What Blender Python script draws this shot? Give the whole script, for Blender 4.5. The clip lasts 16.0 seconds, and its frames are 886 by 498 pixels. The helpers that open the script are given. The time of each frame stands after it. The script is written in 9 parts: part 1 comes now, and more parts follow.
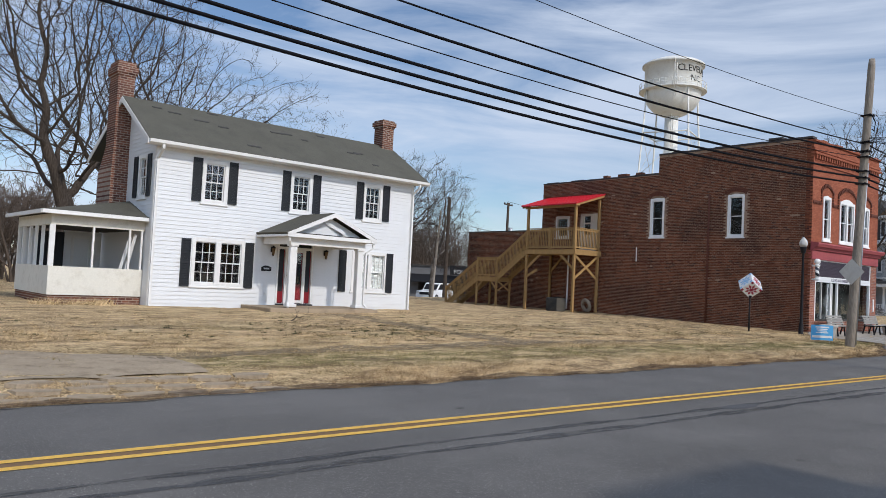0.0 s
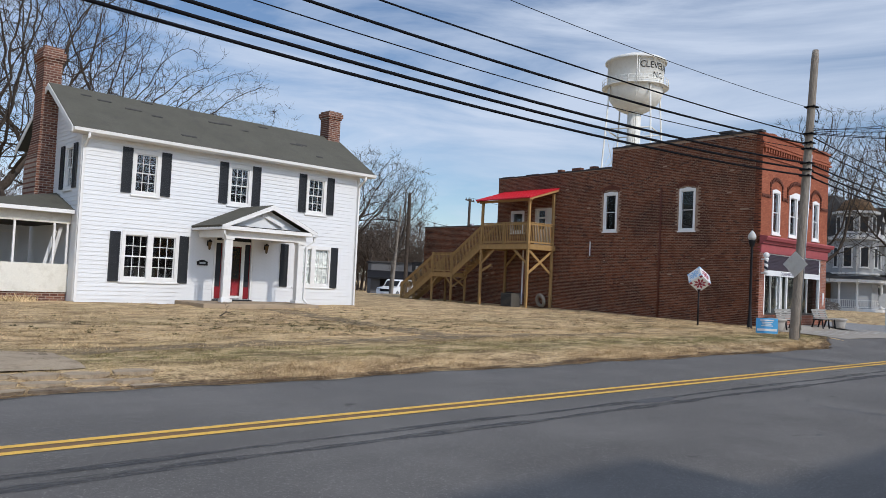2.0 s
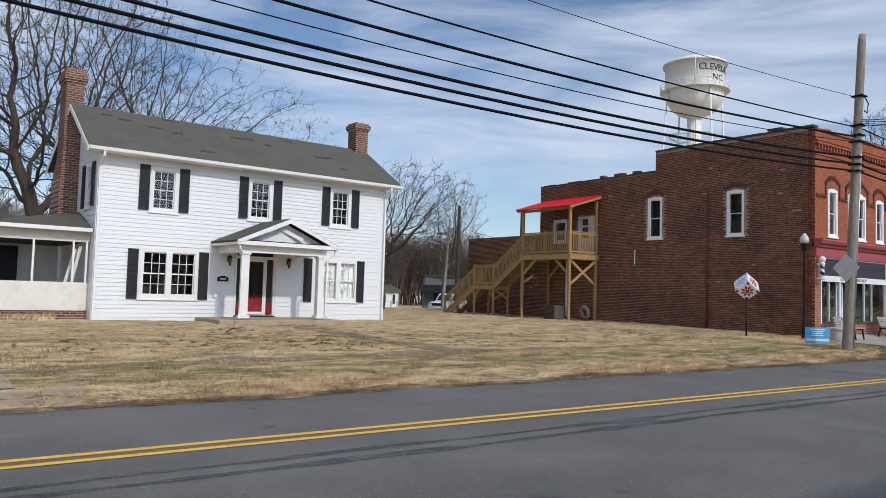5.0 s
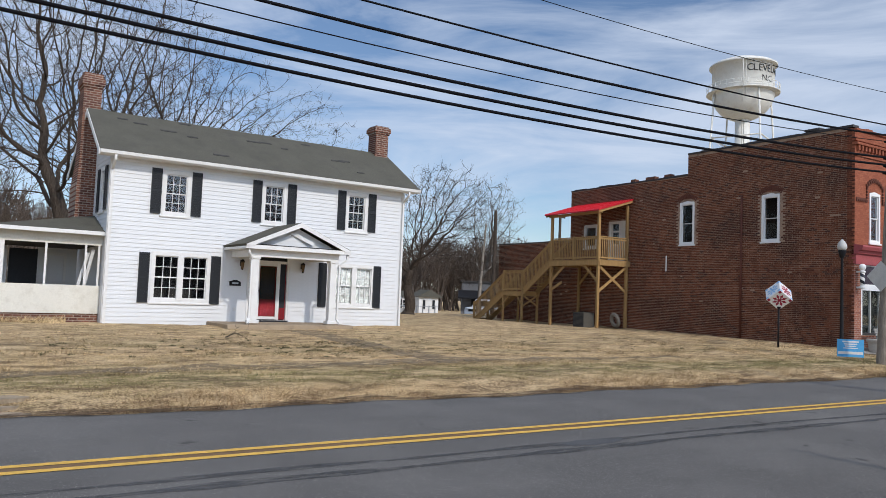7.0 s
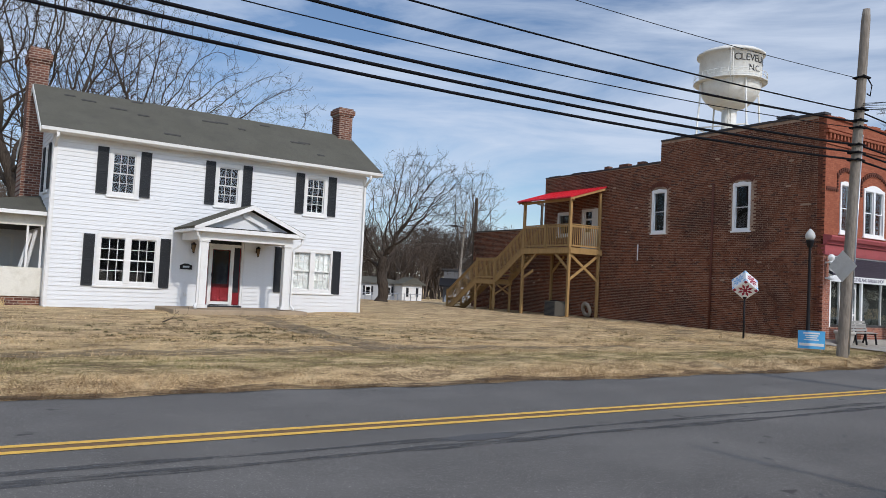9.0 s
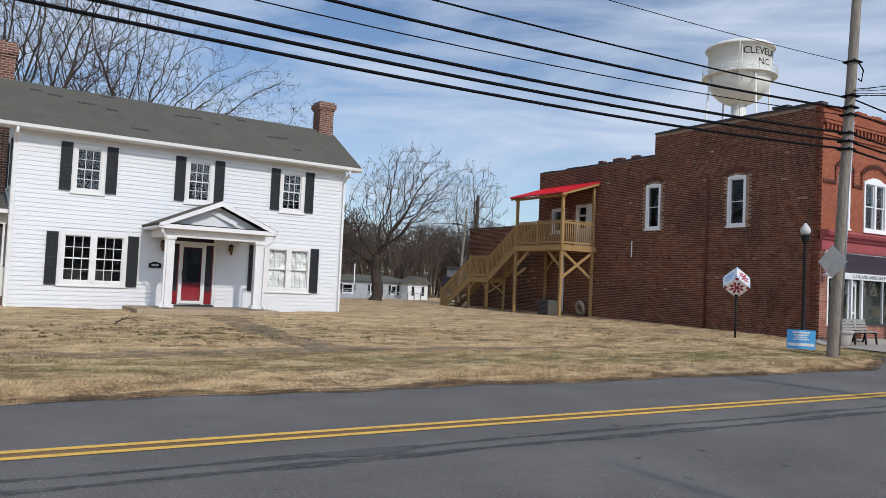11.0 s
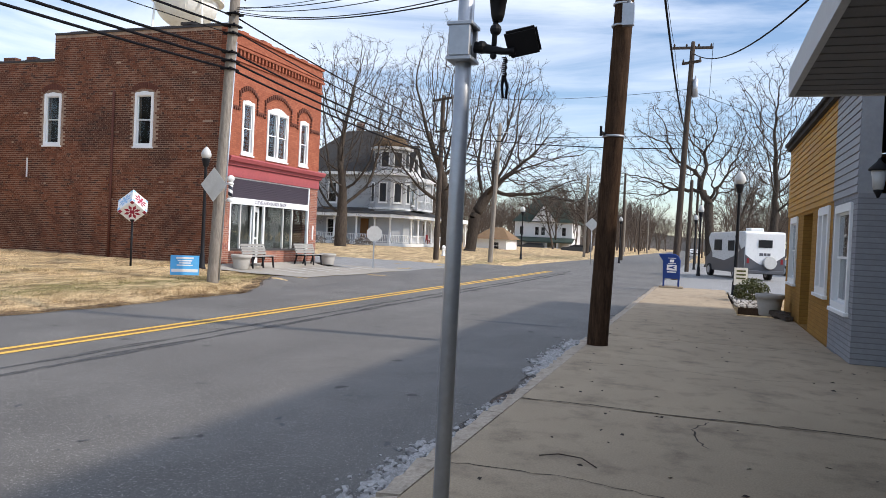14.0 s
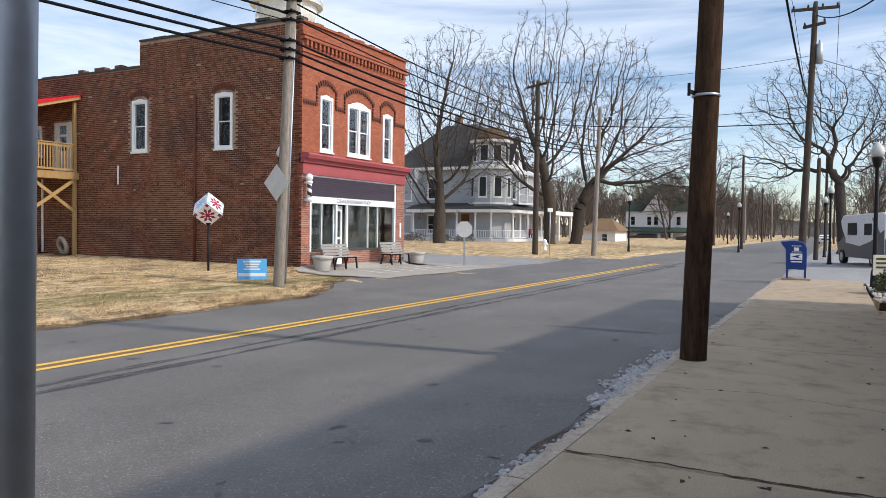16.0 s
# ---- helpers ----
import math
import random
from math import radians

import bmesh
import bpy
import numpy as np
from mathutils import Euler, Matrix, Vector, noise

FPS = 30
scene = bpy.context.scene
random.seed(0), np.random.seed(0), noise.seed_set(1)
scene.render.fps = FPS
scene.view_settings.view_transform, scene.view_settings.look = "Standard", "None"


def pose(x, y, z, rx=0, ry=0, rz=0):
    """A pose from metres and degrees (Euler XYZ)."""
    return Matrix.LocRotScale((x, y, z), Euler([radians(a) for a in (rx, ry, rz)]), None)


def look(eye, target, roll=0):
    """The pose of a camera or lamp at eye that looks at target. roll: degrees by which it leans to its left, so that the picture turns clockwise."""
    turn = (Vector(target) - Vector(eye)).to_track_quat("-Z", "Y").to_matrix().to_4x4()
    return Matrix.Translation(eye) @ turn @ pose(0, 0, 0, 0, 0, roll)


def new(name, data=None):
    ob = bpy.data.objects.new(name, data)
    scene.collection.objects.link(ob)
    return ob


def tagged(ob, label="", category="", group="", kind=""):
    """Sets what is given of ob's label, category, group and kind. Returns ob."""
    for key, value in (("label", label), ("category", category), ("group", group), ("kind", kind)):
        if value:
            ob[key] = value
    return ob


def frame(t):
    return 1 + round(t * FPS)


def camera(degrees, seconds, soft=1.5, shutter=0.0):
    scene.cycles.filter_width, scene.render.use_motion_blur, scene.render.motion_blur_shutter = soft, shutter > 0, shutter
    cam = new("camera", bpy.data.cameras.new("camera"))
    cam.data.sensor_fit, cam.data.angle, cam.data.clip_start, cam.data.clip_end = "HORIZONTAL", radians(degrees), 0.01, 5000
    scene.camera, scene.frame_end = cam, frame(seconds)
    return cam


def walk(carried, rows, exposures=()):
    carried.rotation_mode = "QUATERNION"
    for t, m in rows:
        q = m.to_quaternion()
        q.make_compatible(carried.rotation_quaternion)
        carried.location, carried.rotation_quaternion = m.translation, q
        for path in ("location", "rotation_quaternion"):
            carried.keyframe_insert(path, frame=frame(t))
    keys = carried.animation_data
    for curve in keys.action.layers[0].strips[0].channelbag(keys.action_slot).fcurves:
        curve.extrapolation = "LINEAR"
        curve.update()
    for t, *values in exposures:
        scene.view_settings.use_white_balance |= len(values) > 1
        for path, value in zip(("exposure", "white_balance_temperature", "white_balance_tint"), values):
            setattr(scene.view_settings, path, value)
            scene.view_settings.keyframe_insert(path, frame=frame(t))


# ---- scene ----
cam = camera(61.0, 16.0, soft=0.55)
PATH = [
    (0, (1.203, 0.517, 1.539), (2.458, 2.072, 1.624), 2.9),
    (0.5, (1.548, 0.625, 1.564), (2.814, 2.171, 1.653), 3.3),
    (1, (1.798, 0.536, 1.522), (3.098, 2.054, 1.606), 3.1),
    (1.5, (2.105, 0.43, 1.473), (3.418, 1.936, 1.556), 2.9),
    (2, (2.419, 0.37, 1.456), (3.732, 1.876, 1.539), 2.7),
    (2.5, (2.701, 0.313, 1.45), (4.005, 1.827, 1.535), 2.6),
    (3, (2.99, 0.226, 1.461), (4.281, 1.75, 1.553), 2.5),
    (3.5, (3.261, 0.18, 1.524), (4.54, 1.715, 1.617), 2.5),
    (4, (3.687, 0.203, 1.463), (4.945, 1.755, 1.566), 2.3),
    (4.5, (3.952, 0.134, 1.425), (5.177, 1.711, 1.537), 2.0),
    (5, (4.31, 0.143, 1.428), (5.479, 1.762, 1.543), 1.7),
    (7.5, (6.074, -0.043, 1.538), (7.126, 1.653, 1.661), 2.4),
    (8, (6.465, -0.028, 1.562), (7.516, 1.67, 1.676), 2.6),
    (8.5, (6.817, -0.017, 1.549), (7.875, 1.677, 1.651), 2.8),
    (9, (7.112, -0.072, 1.485), (8.188, 1.611, 1.58), 2.8),
    (11.5, (9.072, 0.036, 1.533), (10.109, 1.743, 1.623), 2.6),
    (12, (9.442, 0.022, 1.55), (10.617, 1.637, 1.646), 2.7),
    (12.5, (9.923, -0.039, 1.524), (11.294, 1.414, 1.621), 2.7),
    (13, (10.337, -0.163, 1.527), (11.915, 1.063, 1.593), 2.6),
    (13.5, (10.938, -0.252, 1.501), (12.735, 0.626, 1.511), 2.6),
    (14, (11.482, -0.377, 1.471), (13.371, 0.279, 1.439), 2.6),
    (14.5, (11.967, -0.404, 1.451), (13.847, 0.276, 1.388), 2.0),
    (15, (12.454, -0.439, 1.458), (14.304, 0.317, 1.384), 1.1),
    (15.5, (12.996, -0.432, 1.451), (14.81, 0.408, 1.381), 0.8),
    (16, (13.535, -0.412, 1.478), (15.307, 0.515, 1.425), 0.7),
]
EXPOSURES = [(0, -0.10, 6600, 12), (11.5, -0.11, 6600, 12), (12.5, -0.08, 6550, 12), (13.0, 0.06, 6550, 12), (13.9, 0.56, 6900, 13), (14.5, 0.58, 7000, 14), (16, 0.48, 7000, 13)]
walk(cam, [(t, look(eye, target, roll)) for t, eye, target, roll in PATH], EXPOSURES)

# ---- world, sun and exposure ----
SUN_AZ, SUN_EL = 2.5, 36.5       # degrees: from -y towards +x, and above the horizon
world = bpy.data.worlds.new("sky_world")
scene.world = world
world.use_nodes = True
wn, wl = world.node_tree.nodes, world.node_tree.links
wn.clear()
w_out = wn.new("ShaderNodeOutputWorld")
w_bg = wn.new("ShaderNodeBackground")
w_sky = wn.new("ShaderNodeTexSky")
w_sky.sky_type, w_sky.sun_disc = "NISHITA", False
w_sky.sun_elevation, w_sky.sun_rotation = radians(SUN_EL), radians(180 - SUN_AZ)
w_sky.air_density, w_sky.dust_density, w_sky.ozone_density = 1.0, 0.3, 4.0
w_co = wn.new("ShaderNodeTexCoord")
w_map = wn.new("ShaderNodeMapping")
w_map.inputs["Rotation"].default_value = (0, 0, radians(35))
w_map.inputs["Scale"].default_value = (2.2, 1.1, 9.0)
w_noise = wn.new("ShaderNodeTexNoise")
w_noise.inputs["Scale"].default_value, w_noise.inputs["Detail"].default_value = 1.6, 9.0
w_noise.inputs["Roughness"].default_value, w_noise.inputs["Distortion"].default_value = 0.58, 0.5
w_ramp = wn.new("ShaderNodeMapRange")
w_ramp.inputs["From Min"].default_value, w_ramp.inputs["From Max"].default_value = 0.38, 0.66
w_ramp.inputs["To Min"].default_value, w_ramp.inputs["To Max"].default_value = 0.0, 0.78
w_mix = wn.new("ShaderNodeMix")
w_mix.data_type = "RGBA"
# thin cloud scatters more light around the sun
w_dot = wn.new("ShaderNodeVectorMath")
w_dot.operation = "DOT_PRODUCT"
w_dot.inputs[1].default_value = (math.sin(radians(SUN_AZ)) * math.cos(radians(SUN_EL)), -math.cos(radians(SUN_AZ)) * math.cos(radians(SUN_EL)), math.sin(radians(SUN_EL)))
w_glow = wn.new("ShaderNodeMapRange")
w_glow.interpolation_type = "SMOOTHSTEP"
for k, v in (("From Min", 0.25), ("From Max", 1.0), ("To Min", 1.0), ("To Max", 3.5)):
    w_glow.inputs[k].default_value = v
w_cloud = wn.new("ShaderNodeVectorMath")
w_cloud.operation = "SCALE"
w_cloud.inputs[0].default_value = (5.6, 6.5, 7.9)
wl.new(w_co.outputs["Generated"], w_dot.inputs[0])
wl.new(w_dot.outputs["Value"], w_glow.inputs["Value"])
wl.new(w_glow.outputs["Result"], w_cloud.inputs["Scale"])
wl.new(w_cloud.outputs["Vector"], w_mix.inputs["B"])
wl.new(w_co.outputs["Generated"], w_map.inputs["Vector"])
wl.new(w_map.outputs["Vector"], w_noise.inputs["Vector"])
wl.new(w_noise.outputs["Fac"], w_ramp.inputs["Value"])
wl.new(w_ramp.outputs["Result"], w_mix.inputs["Factor"])
wl.new(w_sky.outputs["Color"], w_mix.inputs["A"])
wl.new(w_mix.outputs["Result"], w_bg.inputs["Color"])
w_bg.inputs["Strength"].default_value = 0.122
wl.new(w_bg.outputs["Background"], w_out.inputs["Surface"])

sun = new("sun", bpy.data.lights.new("sun", "SUN"))
sun.data.energy, sun.data.angle, sun.data.color = 2.35, radians(1.8), (1.0, 0.95, 0.87)
sun_dir = Vector((math.sin(radians(SUN_AZ)) * math.cos(radians(SUN_EL)), -math.cos(radians(SUN_AZ)) * math.cos(radians(SUN_EL)), math.sin(radians(SUN_EL))))
sun.matrix_world = look((0, -40, 60), Vector((0, -40, 60)) - sun_dir)

# ---- materials ----


def nodes_of(name, rough=0.8, metal=0.0, spec=0.2):
    m = bpy.data.materials.new(name)
    m.use_nodes = True
    b = m.node_tree.nodes["Principled BSDF"]
    b.inputs["Roughness"].default_value, b.inputs["Metallic"].default_value = rough, metal
    b.inputs["Specular IOR Level"].default_value = spec
    return m, m.node_tree.nodes, m.node_tree.links, b


def tint(c, k):
    return (min(1, c[0] * k), min(1, c[1] * k), min(1, c[2] * k), 1)


def noise_node(n, l, vec, scale, detail=4.0, rough=0.55):
    t = n.new("ShaderNodeTexNoise")
    t.inputs["Scale"].default_value, t.inputs["Detail"].default_value, t.inputs["Roughness"].default_value = scale, detail, rough
    l.new(vec, t.inputs["Vector"])
    return t.outputs["Fac"]


def remap(n, l, val, a, b, c=0.0, d=1.0):
    t = n.new("ShaderNodeMapRange")
    for k, v in (("From Min", a), ("From Max", b), ("To Min", c), ("To Max", d)):
        t.inputs[k].default_value = v
    l.new(val, t.inputs["Value"])
    return t.outputs["Result"]


def blend(n, l, fac, a, b, mode="MIX"):
    t = n.new("ShaderNodeMix")
    t.data_type, t.blend_type = "RGBA", mode
    for key, v in (("Factor", fac), ("A", a), ("B", b)):
        if isinstance(v, (int, float)):
            t.inputs[key].default_value = v
        elif isinstance(v, tuple):
            t.inputs[key].default_value = v if len(v) == 4 else (*v, 1)
        else:
            l.new(v, t.inputs[key])
    return t.outputs["Result"]


def bump(n, l, b, height, strength=0.3, dist=0.01):
    t = n.new("ShaderNodeBump")
    t.inputs["Strength"].default_value, t.inputs["Distance"].default_value = strength, dist
    l.new(height, t.inputs["Height"])
    l.new(t.outputs["Normal"], b.inputs["Normal"])


def surface(name, col, rough=0.75, fine=30.0, coarse=1.5, amount=0.18, dirt=None, dirt_amount=0.0, bumps=0.25, metal=0.0, spec=0.2, stretch=(1, 1, 1), rnd=0.0):
    """A worn surface: base colour with grain, broad stains, optional dirt and fine relief."""
    m, n, l, b = nodes_of(name, rough, metal, spec)
    co = n.new("ShaderNodeTexCoord")
    mp = n.new("ShaderNodeMapping")
    mp.inputs["Scale"].default_value = stretch
    l.new(co.outputs["Object"], mp.inputs["Vector"])
    v = mp.outputs["Vector"]
    f1, f2 = noise_node(n, l, v, fine, 5), noise_node(n, l, v, coarse, 6, 0.6)
    c = blend(n, l, remap(n, l, f1, 0.3, 0.7), tint(col, 1 - amount), tint(col, 1 + amount))
    c = blend(n, l, remap(n, l, f2, 0.35, 0.68), c, tint(col, 1 - 1.3 * amount))
    c = blend(n, l, 0.55, c, blend(n, l, remap(n, l, f1, 0.3, 0.7), tint(col, 1 - amount * 0.5), tint(col, 1 + amount)))
    if rnd:
        oi = n.new("ShaderNodeObjectInfo")
        c = blend(n, l, 1.0, c, blend(n, l, oi.outputs["Random"], (1 - rnd, 1 - rnd, 1 - rnd), (1.0, 1.0, 1.0)), "MULTIPLY")
    if dirt:
        f3 = noise_node(n, l, v, coarse * 2.7, 8, 0.65)
        c = blend(n, l, remap(n, l, f3, 0.5, 0.72, 0, dirt_amount), c, (*dirt, 1))
    l.new(c, b.inputs["Base Color"])
    l.new(remap(n, l, f1, 0.2, 0.8, max(0.02, rough - 0.1), min(1, rough + 0.1)), b.inputs["Roughness"])
    if bumps:
        bump(n, l, b, f1, bumps, 0.006)
    return m


def brick_surface(name, c1, c2, mortar, swap, dark=(0.05, 0.03, 0.03), stain=0.5, width=0.21, height=0.075, mortar_size=0.008, pale=None):
    """Brickwork. swap turns the pattern to walls that run along y."""
    m, n, l, b = nodes_of(name, 0.9, 0, 0.1)
    co = n.new("ShaderNodeTexCoord")
    sp = n.new("ShaderNodeSeparateXYZ")
    cb = n.new("ShaderNodeCombineXYZ")
    l.new(co.outputs["Object"], sp.inputs["Vector"])
    l.new(sp.outputs["Y" if swap else "X"], cb.inputs["X"])
    l.new(sp.outputs["Z"], cb.inputs["Y"])
    t = n.new("ShaderNodeTexBrick")
    t.inputs["Scale"].default_value = 1.0
    for k, v in (("Brick Width", width), ("Row Height", height), ("Mortar Size", mortar_size), ("Mortar Smooth", 0.2), ("Bias", 0.0)):
        t.inputs[k].default_value = v
    t.inputs["Color1"].default_value, t.inputs["Color2"].default_value, t.inputs["Mortar"].default_value = (*c1, 1), (*c2, 1), (*mortar, 1)
    l.new(cb.outputs["Vector"], t.inputs["Vector"])
    v = co.outputs["Object"]
    f1, f2, f3 = noise_node(n, l, v, 9.0, 6, 0.65), noise_node(n, l, v, 0.45, 7, 0.6), noise_node(n, l, v, 1.7, 9, 0.7)
    c = blend(n, l, remap(n, l, f1, 0.35, 0.75, 0, 0.5), t.outputs["Color"], (*dark, 1))
    c = blend(n, l, remap(n, l, f2, 0.42, 0.7, 0, stain), c, (*dark, 1))
    if pale:
        c = blend(n, l, remap(n, l, f3, 0.60, 0.76, 0, 0.6), c, (*pale, 1))
    l.new(c, b.inputs["Base Color"])
    hgt = n.new("ShaderNodeMath")
    hgt.operation = "SUBTRACT"
    l.new(f1, hgt.inputs[0])
    l.new(t.outputs["Fac"], hgt.inputs[1])
    bump(n, l, b, hgt.outputs["Value"], 0.6, 0.012)
    return m


def glass_surface(name, tintc=(0.8, 0.86, 0.9)):
    m, n, l, b = nodes_of(name, 0.02, 0, 0.5)
    b.inputs["Base Color"].default_value = (*tintc, 1)
    b.inputs["Transmission Weight"].default_value, b.inputs["IOR"].default_value = 1.0, 1.45
    return m


def ground_surface():
    m, n, l, b = nodes_of("dry_lawn", 0.95, 0, 0.1)
    co = n.new("ShaderNodeTexCoord")
    v = co.outputs["Object"]
    mp = n.new("ShaderNodeMapping")
    mp.inputs["Scale"].default_value = (0.55, 1.6, 1)
    l.new(v, mp.inputs["Vector"])
    s = mp.outputs["Vector"]
    fine, mid, big, strip = noise_node(n, l, v, 26, 8, 0.7), noise_node(n, l, v, 2.4, 8, 0.68), noise_node(n, l, v, 0.32, 6, 0.6), noise_node(n, l, s, 0.5, 7, 0.62)
    sx = n.new("ShaderNodeSeparateXYZ")
    l.new(v, sx.inputs["Vector"])
    tuft = noise_node(n, l, s, 5.5, 6, 0.7)
    straw = blend(n, l, remap(n, l, fine, 0.38, 0.62), (0.17, 0.10, 0.048), (0.86, 0.635, 0.37))
    green = blend(n, l, fine, (0.085, 0.09, 0.032), (0.25, 0.235, 0.10))
    soil = blend(n, l, fine, (0.09, 0.06, 0.036), (0.23, 0.155, 0.09))
    c = blend(n, l, remap(n, l, strip, 0.54, 0.70, 0, 0.40), straw, green)
    band = n.new("ShaderNodeMath")
    band.operation = "MULTIPLY"
    l.new(remap(n, l, sx.outputs["Y"], 11.0, 11.9, 0, 1), band.inputs[0])
    l.new(remap(n, l, sx.outputs["Y"], 13.0, 14.2, 1, 0), band.inputs[1])
    band2 = n.new("ShaderNodeMath")
    band2.operation = "MULTIPLY"
    l.new(band.outputs["Value"], band2.inputs[0])
    l.new(remap(n, l, tuft, 0.38, 0.60, 0, 0.8), band2.inputs[1])
    c = blend(n, l, band2.outputs["Value"], c, green)
    c = blend(n, l, remap(n, l, big, 0.5, 0.68, 0, 0.5), c, blend(n, l, fine, (0.36, 0.26, 0.13), (0.74, 0.59, 0.34)))
    c = blend(n, l, remap(n, l, mid, 0.56, 0.64, 0, 0.7), c, soil)
    c = blend(n, l, remap(n, l, tuft, 0.58, 0.64, 0, 0.85), c, soil)
    # streaky shadows and lit crests of small bumps, painted in soil and straw tones
    patch = noise_node(n, l, s, 1.7, 9, 0.74)
    c = blend(n, l, remap(n, l, patch, 0.52, 0.60, 0, 0.7), c, soil)
    c = blend(n, l, remap(n, l, patch, 0.48, 0.40, 0, 0.7), c, blend(n, l, fine, (0.56, 0.405, 0.215), (0.93, 0.725, 0.45)))
    l.new(c, b.inputs["Base Color"])
    bump(n, l, b, fine, 0.9, 0.05)
    return m


def asphalt_surface(name, lo, hi, speck=True):
    m, n, l, b = nodes_of(name, 0.78, 0, 0.4)
    co = n.new("ShaderNodeTexCoord")
    v = co.outputs["Object"]
    mp = n.new("ShaderNodeMapping")
    mp.inputs["Scale"].default_value = (0.06, 0.9, 1)
    l.new(v, mp.inputs["Vector"])
    f, g, lane, big = noise_node(n, l, v, 160, 3, 0.7), noise_node(n, l, v, 70, 3, 0.6), noise_node(n, l, mp.outputs["Vector"], 1.3, 5), noise_node(n, l, v, 0.5, 7, 0.6)
    c = blend(n, l, remap(n, l, f, 0.32, 0.7), (*lo, 1), (*hi, 1))
    c = blend(n, l, remap(n, l, noise_node(n, l, v, 34, 4, 0.7), 0.40, 0.62, 0.45, 0), c, tint(lo, 0.9))
    c = blend(n, l, remap(n, l, lane, 0.4, 0.7, 0, 0.45), c, tint(lo, 0.95))
    c = blend(n, l, remap(n, l, big, 0.45, 0.7, 0, 0.35), c, tint(hi, 1.12))
    if speck:
        c = blend(n, l, remap(n, l, g, 0.60, 0.67, 0, 0.85), c, tint(hi, 1.9))
        c = blend(n, l, remap(n, l, noise_node(n, l, v, 2.3, 3, 0.5), 0.70, 0.74, 0, 0.75), c, tint(lo, 0.45))
    l.new(c, b.inputs["Base Color"])
    bump(n, l, b, f, 0.5, 0.008)
    return m


def bark_surface(name, a, c2, pale=None):
    m, n, l, b = nodes_of(name, 0.95, 0, 0.06)
    co = n.new("ShaderNodeTexCoord")
    v = co.outputs["Object"]
    mp = n.new("ShaderNodeMapping")
    mp.inputs["Scale"].default_value = (9, 9, 1.6)
    l.new(v, mp.inputs["Vector"])
    f = noise_node(n, l, mp.outputs["Vector"], 2.0, 7, 0.7)
    c = blend(n, l, remap(n, l, f, 0.3, 0.7), (*a, 1), (*c2, 1))
    if pale:
        c = blend(n, l, remap(n, l, noise_node(n, l, v, 1.2, 5), 0.5, 0.66, 0, 0.8), c, (*pale, 1))
    l.new(c, b.inputs["Base Color"])
    bump(n, l, b, f, 0.7, 0.03)
    return m



def worn_through(m):
    """Lets the ground below show where a thin coat has worn off."""
    n, l = m.node_tree.nodes, m.node_tree.links
    b = n["Principled BSDF"]
    co = n.new("ShaderNodeTexCoord")
    mp = n.new("ShaderNodeMapping")
    mp.inputs["Scale"].default_value = (0.5, 2.2, 1)
    l.new(co.outputs["Object"], mp.inputs["Vector"])
    l.new(remap(n, l, noise_node(n, l, mp.outputs["Vector"], 4.0, 9, 0.72), 0.36, 0.60, 0.95, 0.12), b.inputs["Alpha"])
    return m


M = {}
M["lawn"] = ground_surface()
M["asphalt"] = asphalt_surface("asphalt", (0.078, 0.073, 0.067), (0.205, 0.194, 0.179))
M["old_asphalt"] = asphalt_surface("weathered_asphalt", (0.20, 0.195, 0.19), (0.31, 0.305, 0.295))
M["tar"] = asphalt_surface("tar_and_shadow_dark", (0.062, 0.062, 0.064), (0.12, 0.12, 0.122), False)
M["cable_shade"] = worn_through(asphalt_surface("painted_cable_shade", (0.058, 0.058, 0.06), (0.11, 0.11, 0.112), False))
M["yellow_line"] = surface("yellow_road_paint", (0.78, 0.47, 0.10), 0.75, 60, 5, 0.16, (0.20, 0.15, 0.08), 0.5)
M["stained_gap"] = asphalt_surface("rust_stained_asphalt", (0.17, 0.10, 0.05), (0.26, 0.16, 0.08), False)
M["white_line"] = surface("white_road_paint", (0.62, 0.61, 0.58), 0.7, 60, 5, 0.18, (0.3, 0.3, 0.3), 0.7)
M["concrete"] = surface("sidewalk_concrete", (0.39, 0.305, 0.212), 0.92, 70, 0.9, 0.22, (0.15, 0.115, 0.085), 0.7, 0.5, rnd=0.1)
M["pale_concrete"] = surface("pale_concrete", (0.44, 0.41, 0.37), 0.9, 60, 0.9, 0.16, (0.2, 0.175, 0.15), 0.6, 0.4)
M["dirty_concrete"] = surface("cracked_concrete", (0.37, 0.295, 0.21), 0.95, 40, 1.3, 0.25, (0.16, 0.115, 0.07), 0.7, 0.5)
M["kerb_stone"] = surface("chipped_kerb_concrete", (0.42, 0.35, 0.275), 0.92, 40, 3.0, 0.25, (0.17, 0.13, 0.10), 0.8, 0.6)
M["worn_path"] = worn_through(surface("earth_stained_path", (0.27, 0.205, 0.135), 0.95, 34, 1.6, 0.3, (0.40, 0.31, 0.19), 0.8, 0.6))
M["siding"] = surface("white_vinyl_siding", (0.70, 0.715, 0.73), 0.45, 18, 0.7, 0.03, (0.62, 0.62, 0.6), 0.12, 0.08)
M["trim"] = surface("white_painted_trim", (0.74, 0.74, 0.73), 0.5, 22, 1.4, 0.05, (0.5, 0.48, 0.44), 0.25, 0.1)
M["cream"] = surface("cream_painted_board", (0.70, 0.68, 0.61), 0.6, 22, 1.1, 0.06, (0.42, 0.38, 0.3), 0.4, 0.1)
M["shutter"] = surface("black_shutter_paint", (0.028, 0.031, 0.036), 0.5, 30, 2, 0.25, None, 0, 0.1)
